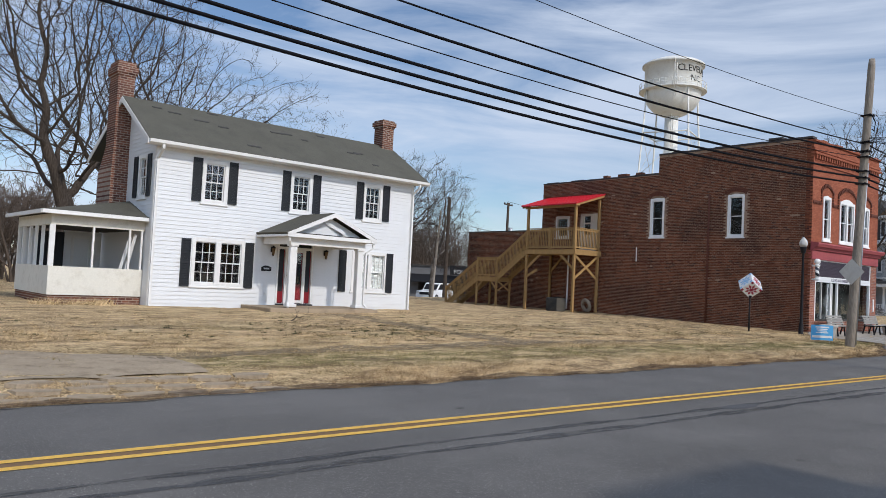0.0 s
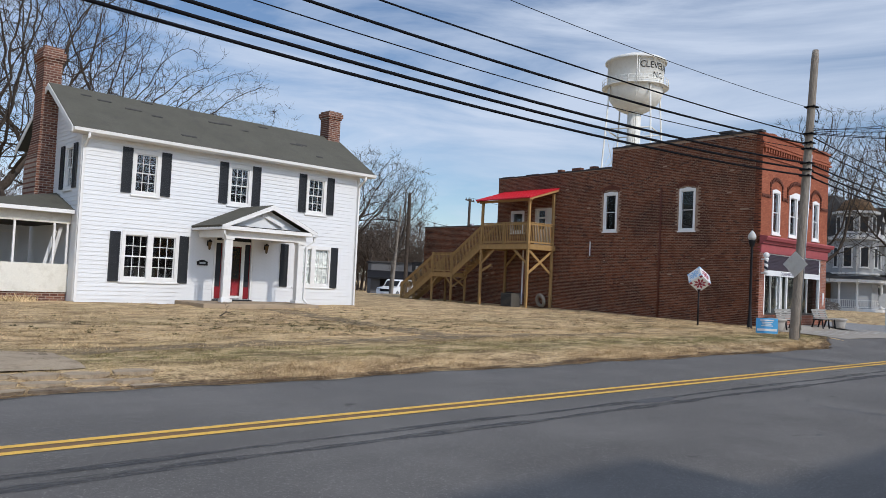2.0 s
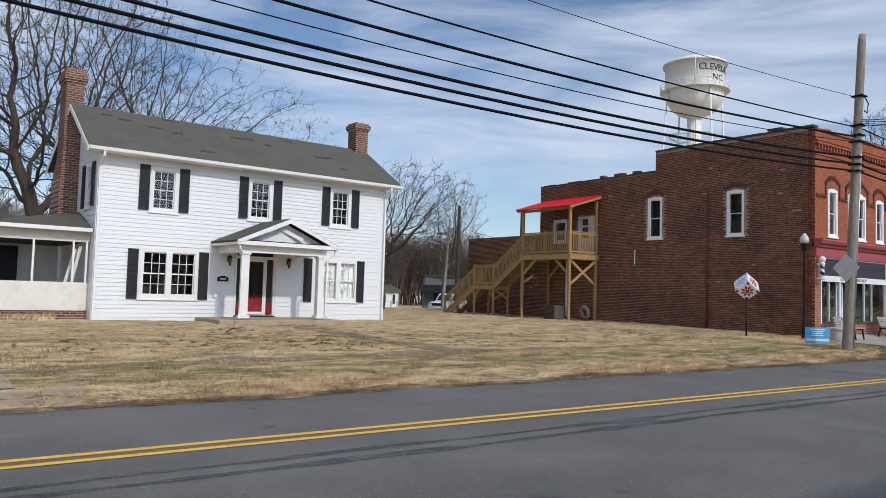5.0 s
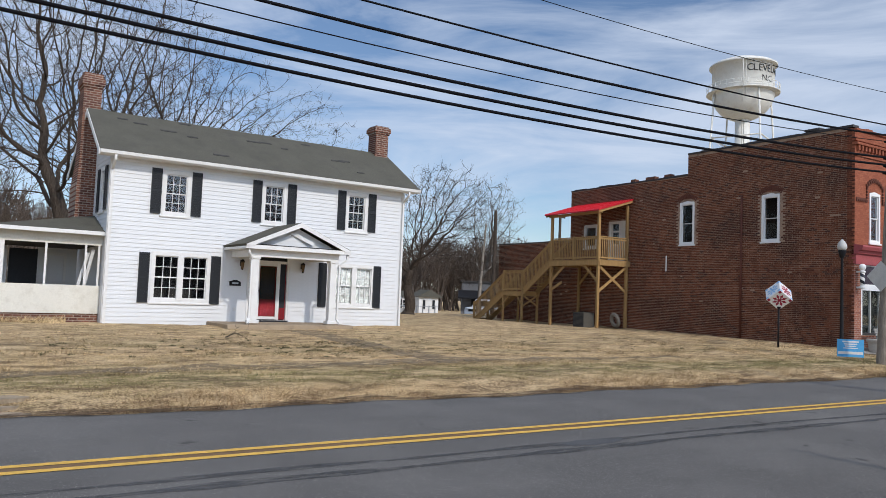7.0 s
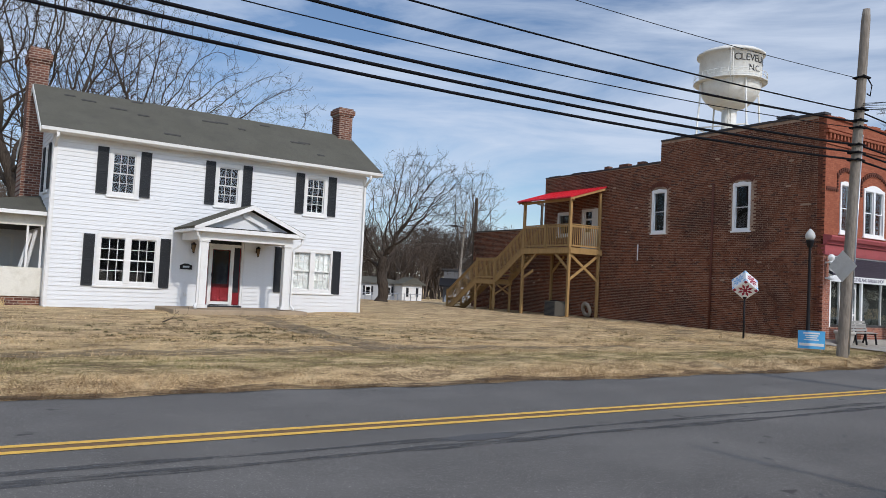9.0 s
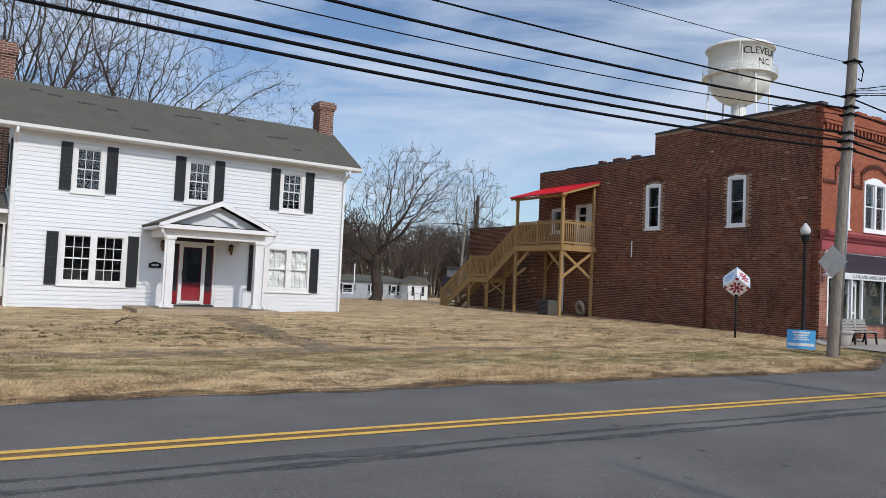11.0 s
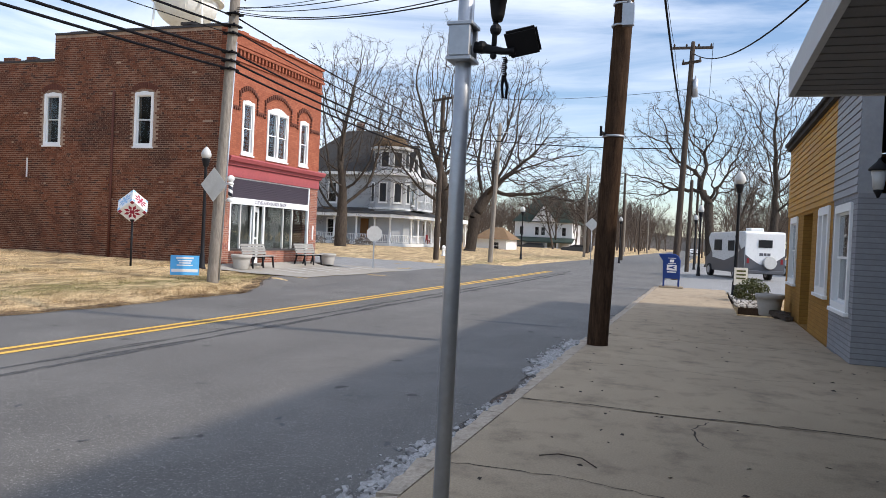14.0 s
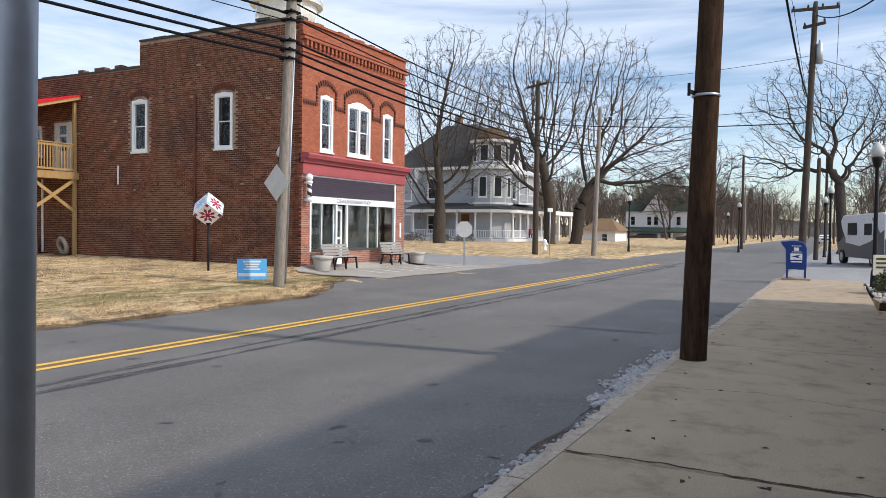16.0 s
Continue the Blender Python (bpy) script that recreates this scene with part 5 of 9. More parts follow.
# barber pole
bpole = thing("barber_pole", "striped barber pole with white globe on the shop pier", "barber pole", (34.34, BY0 - 0.22, 2.36))
bm = bmesh.new()
lathe(bm, [(0.05, 0.0), (0.11, 0.03), (0.11, 0.12), (0.09, 0.14)], 14)
lathe(bm, [(0.09, 0.62), (0.11, 0.64), (0.11, 0.70), (0.06, 0.72)], 14)
box(bm, -0.03, 0.03, 0.05, 0.22, 0.04, 0.10)
box(bm, -0.03, 0.03, 0.05, 0.22, 0.63, 0.69)
part("bracket", bm, M["white"], bpole)
bm = bmesh.new()
lathe(bm, [(0.08, 0.14), (0.08, 0.62)], 16)
pm, pn, pl, pb = nodes_of("barber_stripes", 0.3)
pc = pn.new("ShaderNodeTexCoord")
pg = pn.new("ShaderNodeSeparateXYZ")
pl.new(pc.outputs["Object"], pg.inputs["Vector"])
at2 = pn.new("ShaderNodeMath")
at2.operation = "ARCTAN2"
pl.new(pg.outputs["Y"], at2.inputs[0])
pl.new(pg.outputs["X"], at2.inputs[1])
ma = pn.new("ShaderNodeMath")
ma.operation, ma.inputs[1].default_value = "MULTIPLY_ADD", 26.0
pl.new(pg.outputs["Z"], ma.inputs[0])
pl.new(at2.outputs["Value"], ma.inputs[2])
sn = pn.new("ShaderNodeMath")
sn.operation = "SINE"
pl.new(ma.outputs["Value"], sn.inputs[0])
pl.new(blend(pn, pl, remap(pn, pl, sn.outputs["Value"], -0.1, 0.1), (0.03, 0.035, 0.05), (0.75, 0.74, 0.72)), pb.inputs["Base Color"])
part("striped_cylinder", bm, pm, bpole, "black and white striped cylinder")
bm = bmesh.new()
bmesh.ops.create_uvsphere(bm, u_segments=14, v_segments=10, radius=0.13)
for f in bm.faces:
    f.smooth = True
ob = part("globe", bm, M["white"], bpole)
ob.location = (0, 0, 0.84)

# wooden stair and balcony
stair = thing("wooden_stair", "new yellow pine outside stair and balcony with red roof", "staircase", (0, 0, 0))
SX0, SX1, DK = 32.05, 34.15, 3.62


def post(x, y, z0, z1, w=0.13, name="post"):
    bm = bmesh.new()
    box(bm, x - w / 2, x + w / 2, y - w / 2, y + w / 2, z0, z1)
    part(name, bevelled(bm, 0.006), M["treated"], stair)


def bar(a, b, w, h, name):
    bm = bmesh.new()
    beam(bm, a, b, w, h)
    part(name, bm, M["treated"], stair)


for x, y, z1 in ((SX0, 27.5, 6.02), (SX0, 31.05, 6.02), (SX1 - 0.1, 27.55, 6.5), (SX1 - 0.1, 31.05, 3.5), (SX0, 29.3, DK + 1.2)):
    post(x, y, DK if y == 29.3 else 0.0, z1)
bm = bmesh.new()
y = 27.4
while y < 31.1:
    box(bm, SX0 - 0.1, SX1, y, min(y + 0.135, 31.12), DK - 0.04, DK)
    y += 0.142
part("deck_boards", bm, M["treated"], stair)
for a, b in (((SX0 - 0.06, 27.38, DK - 0.17), (SX0 - 0.06, 31.14, DK - 0.17)), ((SX0, 27.42, DK - 0.17), (SX1, 27.42, DK - 0.17)), ((SX0, 31.1, DK - 0.17), (SX1, 31.1, DK - 0.17)), ((33.1, 27.42, DK - 0.16), (33.1, 31.1, DK - 0.16))):
    bar(a, b, 0.05, 0.25, "joist")
bal_bm = bmesh.new()
box(bal_bm, -0.018, 0.018, -0.018, 0.018, 0, 1)
baluster = mesh_of("baluster", bal_bm, M["treated"])


def railing(a, b, step=0.125, h=1.15):
    a, b = Vector(a), Vector(b)
    n = int((b - a).length / step)
    for k in range(1, n):
        p = a.lerp(b, k / n)
        piece("baluster", baluster, stair, (p.x, p.y, p.z + 0.06), (1, 1, h - 0.08))
    up = Vector((0, 0, h))
    bar(a + up, b + up, 0.10, 0.04, "handrail")
    bar(a + up - Vector((0, 0, 0.09)), b + up - Vector((0, 0, 0.09)), 0.04, 0.085, "top_rail")
    bar(a + Vector((0, 0, 0.1)), b + Vector((0, 0, 0.1)), 0.04, 0.085, "bottom_rail")


railing((SX0, 27.5, DK), (SX0, 29.3, DK))
railing((SX0, 29.3, DK), (SX0, 31.05, DK))
railing((SX0, 27.5, DK), (SX1 - 0.1, 27.5, DK))
for a, b in (((SX0, 27.5, 2.5), (SX0, 28.5, DK - 0.3)), ((SX0, 31.05, 2.5), (SX0, 30.0, DK - 0.3)), ((SX0, 31.05, 2.05), (SX0, 30.2, 2.45)),
             ((SX0, 27.5, 2.0), (SX1 - 0.1, 27.5, 3.35)), ((SX0, 27.53, 3.35), (SX1 - 0.1, 27.53, 2.0)), ((SX1 - 0.1, 31.05, 2.4), (SX1 - 0.1, 30.1, 3.3))):
    bar(a, b, 0.05, 0.13, "brace")
# roof of the balcony
bm = bmesh.new()
prism(bm, [(SX0 - 0.28, 6.02), (SX1 + 0.03, 6.76), (SX1 + 0.03, 6.82), (SX0 - 0.28, 6.08)], 27.25, 31.4, "y")
for k in range(15):
    y = 27.28 + k * 0.29
    prism(bm, [(SX0 - 0.28, 6.08), (SX1 + 0.03, 6.82), (SX1 + 0.03, 6.845), (SX0 - 0.28, 6.105)], y, y + 0.03, "y")
part("balcony_roof", bm, M["red_roof"], stair, "bright red ribbed metal roof")
for y in (27.3, 31.3):
    bar((SX0 - 0.25, y, 5.98), (SX1, y, 6.69), 0.05, 0.12, "rafter")
bar((SX0, 27.3, 5.98), (SX0, 31.3, 5.98), 0.06, 0.14, "header")
# flights
LZ = 1.95


def flight(y0, z0, y1, z1, n):
    for x in (SX0 + 0.02, SX0 + 1.0):
        bar((x, y0, z0 - 0.14), (x, y1, z1 - 0.14), 0.05, 0.26, "stringer")
    for k in range(n):
        f = (k + 0.5) / n
        y, z = y0 + (y1 - y0) * f, z0 + (z1 - z0) * f
        bm = bmesh.new()
        box(bm, SX0 - 0.02, SX0 + 1.04, y - 0.15, y + 0.15, z - 0.02, z + 0.02)
        part("tread", bm, M["treated"], stair)
    railing((SX0, y0, z0 - 0.05), (SX0, y1, z1 - 0.05), 0.135, 1.08)
    railing((SX0 + 1.02, y0, z0 - 0.05), (SX0 + 1.02, y1, z1 - 0.05), 0.135, 1.08)


flight(31.1, DK, 33.55, LZ, 9)
flight(35.25, LZ, 38.2, 0.12, 10)
bm = bmesh.new()
y = 33.45
while y < 35.3:
    box(bm, SX0 - 0.08, SX0 + 1.15, y, y + 0.135, LZ - 0.04, LZ)
    y += 0.142
part("landing_boards", bm, M["treated"], stair)
for a, b in (((SX0 - 0.04, 33.4, LZ - 0.16), (SX0 - 0.04, 35.35, LZ - 0.16)), ((SX0, 33.45, LZ - 0.16), (SX0 + 1.2, 33.45, LZ - 0.16)), ((SX0 + 1.1, 33.4, LZ - 0.16), (SX0 + 1.1, 35.35, LZ - 0.16))):
    bar(a, b, 0.05, 0.24, "joist")
for x, y, z in ((SX0, 33.5, LZ + 1.2), (SX0, 35.25, LZ + 1.2), (SX0 + 1.1, 33.5, LZ), (SX0 + 1.1, 35.25, LZ), (SX0, 38.2, 1.25), (SX0 + 1.02, 38.2, 1.25)):
    post(x, y, 0.0, z, 0.11)
railing((SX0, 33.5, LZ), (SX0, 35.25, LZ))
for a, b in (((SX0, 33.5, 1.2), (SX0, 34.0, LZ - 0.25)), ((SX0, 35.25, 1.2), (SX0, 34.75, LZ - 0.25)), ((SX0, 33.45, 1.1), (SX0 + 1.1, 33.45, LZ - 0.2)), ((SX0 + 1.1, 33.48, 1.1), (SX0, 33.48, LZ - 0.2))):
    bar(a, b, 0.045, 0.09, "brace")
# door and window on the balcony
bm = bmesh.new()
for y in (28.13, 28.92):
    box(bm, BX0 - 0.03, BX0 + 0.1, y - 0.06, y + 0.06, DK, DK + 2.12)
box(bm, BX0 - 0.031, BX0 + 0.1, 28.19, 28.86, DK + 2.0, DK + 2.12)
box(bm, BX0 + 0.04, BX0 + 0.08, 28.19, 28.86, DK + 0.02, DK + 0.95)
box(bm, BX0 + 0.04, BX0 + 0.08, 28.19, 28.30, DK + 0.95, DK + 2.0)
box(bm, BX0 + 0.04, BX0 + 0.08, 28.75, 28.86, DK + 0.95, DK + 2.0)
box(bm, BX0 + 0.04, BX0 + 0.08, 28.30, 28.75, DK + 1.55, DK + 1.64)
bdoor = part("balcony_door", bm, M["cream"], shop, "cream half-glazed door on the balcony")
bm = bmesh.new()
box(bm, BX0 + 0.058, BX0 + 0.062, 28.30, 28.75, DK + 0.95, DK + 2.0)
part("pane", bm, M["glass"], bdoor).visible_shadow = False
sash_window(shop, (BX0, 30.35, 4.45), -90, 0.9, 1.15, lights=1, casing=0.12, mat="trim")
bm = bmesh.new()
box(bm, BX0 - 0.04, BX0 - 0.002, 27.65, 28.05, DK, 5.75)
part("balcony_panel", bm, M["cream"], shop, "cream board beside the balcony door")


# the side wall's bricks, proud of their joints
def laid_brick():
    m, n, l, b = nodes_of("old_hard_brick", 0.88, 0, 0.1)
    geo = n.new("ShaderNodeNewGeometry")
    inf = n.new("ShaderNodeObjectInfo")
    co = n.new("ShaderNodeTexCoord")
    add = n.new("ShaderNodeMath")
    add.operation = "ADD"
    l.new(geo.outputs["Random Per Island"], add.inputs[0])
    l.new(inf.outputs["Random"], add.inputs[1])
    fr = n.new("ShaderNodeMath")
    fr.operation = "FRACT"
    l.new(add.outputs["Value"], fr.inputs[0])
    rnd = fr.outputs["Value"]
    v = geo.outputs["Position"]
    grain, big, patch = noise_node(n, l, v, 22, 6, 0.7), noise_node(n, l, v, 0.5, 7, 0.65), noise_node(n, l, v, 1.9, 8, 0.7)
    c = blend(n, l, rnd, (0.105, 0.038, 0.023), (0.235, 0.085, 0.046))
    c = blend(n, l, remap(n, l, rnd, 0.93, 0.96, 0, 0.7), c, (0.26, 0.125, 0.08))
    c = blend(n, l, remap(n, l, rnd, 0.08, 0.05, 0, 0.7), c, (0.07, 0.04, 0.034))
    c = blend(n, l, remap(n, l, grain, 0.4, 0.75, 0, 0.3), c, (0.06, 0.026, 0.019))
    c = blend(n, l, remap(n, l, big, 0.46, 0.62, 0, 0.62), c, (0.045, 0.024, 0.021))
    c = blend(n, l, remap(n, l, patch, 0.60, 0.74, 0, 0.55), c, (0.32, 0.19, 0.135))
    l.new(c, b.inputs["Base Color"])
    bump(n, l, b, grain, 0.5, 0.01)
    return m


M["laid_brick"] = laid_brick()
brick_holes = [(19.0, 19.94, 4.30, 6.42), (23.38, 24.32, 4.34, 6.46), (28.05, 29.0, 3.6, 5.8), (29.85, 30.85, 4.4, 5.65)]
r = random.Random(5)
bm = bmesh.new()
box(bm, -0.008, 0.001, -0.1015, 0.1015, -0.030, 0.030)
brick_me = mesh_of("brick", bm, M["laid_brick"])
brick_v, brick_f, loose = [], [], 0
for row in range(int(8.65 / 0.0767)):
    zc = -0.05 + row * 0.0767
    y_end = 23.85 if zc > 7.58 else (BY2 if zc > 4.8 else BY3)
    header = row % 7 == 3
    ln = 0.105 if header else 0.215
    y = BY0 + 0.002 + (ln * 0.5 if row % 2 else 0.0)
    while y < y_end:
        y1 = min(y + ln - 0.012, y_end)
        if zc < 8.58 and y1 - y > 0.05 and not any(h[0] < y1 and y < h[1] and h[2] < zc + 0.04 and zc - 0.04 < h[3] for h in brick_holes):
            d = 0.006 + r.uniform(-0.002, 0.004)
            if BY0 < y < 17.45 and 0.25 < zc < 3.3 and not header and loose < 300:
                piece("brick", brick_me, shop, (BX0, (y + y1) / 2, zc), (1, (y1 - y) / 0.203, 1))
                loose += 1
            elif r.random() > 0.004:
                n = len(brick_v)
                e = r.uniform(-0.002, 0.002)
                brick_v += [(BX0 + 0.001, y, zc - 0.031), (BX0 + 0.001, y1, zc - 0.031), (BX0 + 0.001, y1, zc + 0.031), (BX0 + 0.001, y, zc + 0.031),
                            (BX0 - d, y + 0.002, zc - 0.0295 + e), (BX0 - d, y1 - 0.002, zc - 0.0295 + e), (BX0 - d, y1 - 0.002, zc + 0.0295 + e), (BX0 - d, y + 0.002, zc + 0.0295 + e)]
                brick_f += [(n + 4, n + 7, n + 6, n + 5), (n, n + 4, n + 5, n + 1), (n + 1, n + 5, n + 6, n + 2), (n + 2, n + 6, n + 7, n + 3), (n + 3, n + 7, n + 4, n)]
        y += ln
me = bpy.data.meshes.new("brickwork")
me.from_pydata(brick_v, [], brick_f)
me.materials.append(M["laid_brick"])
courses = new("brickwork", me)
courses.parent = shop
tagged(courses, "courses of weathered brown-red bricks", "", "", "stuff")

# ---- poles, lamps, cables ----


def wood_pole(label, base, top, r0, r1, mat, name="utility_pole", group="utility poles"):
    ob = thing(name, label, "utility pole", base, 0, group)
    d = Vector(top) - Vector(base)
    bm = bmesh.new()
    pts = [d * f for f in (-0.02, 0.0, 0.2, 0.4, 0.6, 0.8, 0.97, 1.0)]
    rr = [r0 + (r1 - r0) * f for f in (0, 0, 0.2, 0.4, 0.6, 0.8, 0.97)] + [r1 * 0.8]
    tube(bm, pts, rr, 14)
    part("pole", bm, mat, ob)
    return ob


def on_pole(ob, name, bm, mat, label=""):
    return part(name, bm, mat, ob, label)


def crossarm(ob, at, half, ang, mat, ins=4):
    a = radians(ang)
    dx, dy = math.cos(a) * half, math.sin(a) * half
    bm = bmesh.new()
    beam(bm, (at[0] - dx, at[1] - dy, at[2]), (at[0] + dx, at[1] + dy, at[2]), 0.10, 0.12)
    arm = part("crossarm", bm, mat, ob)
    for k in range(ins):
        f = -0.9 + 1.8 * k / (ins - 1)
        bm = bmesh.new()
        lathe(bm, [(0.02, 0.06), (0.045, 0.09), (0.05, 0.14), (0.03, 0.17), (0.03, 0.2)], 8, (at[0] + dx * f, at[1] + dy * f))
        for v in bm.verts:
            v.co.z += at[2]
        part("insulator", bm, M["pole_dark"], arm)


P2 = wood_pole("weathered grey utility pole beside the lawn", (27.86, 11.56, 0.0), (27.86, 11.10, 9.72), 0.155, 0.115, M["pole_grey"])
bm = bmesh.new()
tube(bm, [(0.02, -0.17, 0.1), (0.02, -0.42, 6.2)], 0.025, 6)
on_pole(P2, "conduit", bm, M["galv"], "thin galvanised conduit")
for z, y in ((5.5, -0.26), (5.7, -0.27), (5.92, -0.28), (6.4, -0.3), (6.6, -0.31), (6.9, -0.33), (7.8, -0.37)):
    bm = bmesh.new()
    box(bm, -0.17, 0.17, y - 0.17, y + 0.17, z - 0.02, z + 0.02)
    beam(bm, (-0.2, y - 0.16, z), (-0.12, y - 0.12, z), 0.05, 0.06)
    on_pole(P2, "cable_clamp", bm, M["cable"])
bm = bmesh.new()
tube(bm, [(0.1, -0.5, 7.75), (0.25, -0.52, 7.6), (0.2, -0.5, 7.3), (0.08, -0.48, 7.35)], 0.02, 6)
on_pole(P2, "drip_loop", bm, M["cable"])
P1 = wood_pole("dark brown creosoted utility pole on the pavement edge", (22.60, 1.035, 0.0), (22.22, 0.74, 8.0), 0.152, 0.118, M["pole_brown"])
bm = bmesh.new()
for z in (3.0, 4.55, 4.85):
    f = z / 8.0
    lathe(bm, [(0.168 - 0.04 * f, z), (0.172 - 0.04 * f, z + 0.005), (0.172 - 0.04 * f, z + 0.025), (0.168 - 0.04 * f, z + 0.03)], 14, (-0.38 * f, -0.28 * f))
on_pole(P1, "steel_band", bm, M["galv"])
bm = bmesh.new()
beam(bm, (-0.14, -0.05, 3.02), (-0.33, 0.05, 3.05), 0.03, 0.04)
beam(bm, (-0.33, 0.05, 3.0), (-0.33, 0.05, 3.14), 0.03, 0.03)
on_pole(P1, "hook", bm, M["black"])
bm = bmesh.new()
box(bm, -0.46, -0.36, -0.34, -0.18, 4.52, 4.82)
tube(bm, [(-0.42, -0.26, 4.8), (-0.47, -0.3, 6.0), (-0.52, -0.36, 7.7)], 0.03, 6)
on_pole(P1, "meter_box", bm, M["galv"], "grey meter box and conduit")
P53 = wood_pole("dark utility pole with crossarms near the corner", (53.8, 14.75, 0.0), (53.75, 14.7, 9.9), 0.17, 0.12, M["pole_dark"])
crossarm(P53, (-0.05, 0, 9.65), 0.9, 60, M["pole_dark"])
crossarm(P53, (-0.05, 0, 7.75), 0.5, 60, M["pole_dark"], 3)
P56 = wood_pole("tall grey utility pole on the far kerb", (56.7, 12.2, -0.1), (56.7, 11.95, 8.7), 0.16, 0.11, M["pole_grey"])
bm = bmesh.new()
beam(bm, (0, -0.1, 8.2), (1.6, -0.6, 8.45), 0.05, 0.05)
on_pole(P56, "arm", bm, M["galv"])
P3 = wood_pole("tall brown utility pole with crossarm and transformer", (50.0, 0.95, -0.1), (50.0, 0.62, 11.5), 0.165, 0.11, M["pole_dark"])
crossarm(P3, (0, -0.32, 11.3), 0.95, 95, M["pole_dark"])
crossarm(P3, (0, -0.3, 10.6), 0.5, 60, M["pole_dark"], 3)
bm = bmesh.new()
lathe(bm, [(0.02, 8.9), (0.14, 8.92), (0.14, 9.75), (0.05, 9.8), (0.03, 9.95)], 12, (0.0, -0.52))
on_pole(P3, "transformer", bm, M["galv"], "grey pole transformer")
wood_pole("short dark pole beyond the tall one", (63.9, 0.68, -0.1), (63.9, 0.62, 6.0), 0.14, 0.11, M["pole_dark"])
wood_pole("dark leaning pole behind the house", (45.6, 55.0, -0.5), (45.65, 55.0, 9.4), 0.2, 0.15, M["pole_dark"])
PL = wood_pole("pale grey street light pole behind the lawn", (43.3, 54.0, -0.5), (43.9, 54.0, 8.0), 0.13, 0.08, M["pole_grey"])
bm = bmesh.new()
beam(bm, (0.55, 0, 7.0), (-0.3, 0, 7.1), 0.08, 0.08)
box(bm, -0.75, -0.3, -0.1, 0.1, 7.02, 7.16)
on_pole(PL, "street_light_head", bm, M["black"])
PB = wood_pole("far utility pole with crossarm and transformer", (53.2, 55.0, -0.5), (53.3, 55.0, 9.7), 0.16, 0.12, M["pole_dark"])
crossarm(PB, (0.1, 0, 10.0), 0.9, 20, M["pole_dark"])
bm = bmesh.new()
lathe(bm, [(0.2, 6.9), (0.2, 7.7)], 10, (0.35, -0.2))
on_pole(PB, "transformer", bm, M["galv"])
for k, (x, y) in enumerate(((92, 6.6), (92, 10.5), (100, 10.3), (128, 10.0), (150, 9.5), (175, 9.8), (90, 0.5), (118, 0.3), (150, 0.0), (190, -0.5))):
    wood_pole("far grey utility pole along the road", (x, y + (1.2 if y > 4 else 0), -0.1), (x + 0.2, y + (1.2 if y > 4 else 0), 9.0 - 0.2 * (k % 4)), 0.15, 0.11, M["pole_grey" if k % 2 else "pole_dark"])


def cable(label, a, b, sag, r, group="overhead cables"):
    a, b = Vector(a), Vector(b)
    bm = bmesh.new()
    n = 22
    tube(bm, [a.lerp(b, k / n) - Vector((0, 0, 4 * sag * (k / n) * (1 - k / n))) for k in range(n + 1)], r, 6)
    return single("overhead_cable", bm, M["cable"], label, "cable", "", group)


LEFT = -9.0
for z0, z1, sag, rad in ((5.50, 5.87, 0.72, 0.03), (5.71, 6.08, 0.72, 0.032), (5.92, 6.30, 0.73, 0.032), (6.39, 6.75, 0.86, 0.011), (6.56, 6.90, 0.74, 0.028), (6.85, 6.98, 0.49, 0.018), (7.79, 8.45, 0.72, 0.008)):
    cable("thick black overhead cable along the road" if rad > 0.015 else "thin overhead wire along the road", (27.8, 11.25, z0), (LEFT, 11.3, z1), sag, rad)
for z0, z1, sag, rad in ((5.50, 5.9, 0.45, 0.028), (5.71, 6.1, 0.42, 0.028), (5.93, 6.35, 0.42, 0.026), (6.5, 6.7, 0.4, 0.018), (6.87, 7.3, 0.5, 0.02)):
    cable("black overhead cable towards the far corner", (27.9, 11.25, z0), (56.7, 12.0, z1), sag, rad)
for z0, z1, sag, rad in ((7.1, 6.2, 0.45, 0.010), (7.05, 6.05, 0.5, 0.009), (6.95, 5.6, 0.5, 0.013), (7.0, 5.75, 0.55, 0.010), (7.05, 6.3, 0.35, 0.007)):
    cable("service wire crossing the road", (27.9, 11.25, z0), (22.1, 0.6, z1), sag, rad)
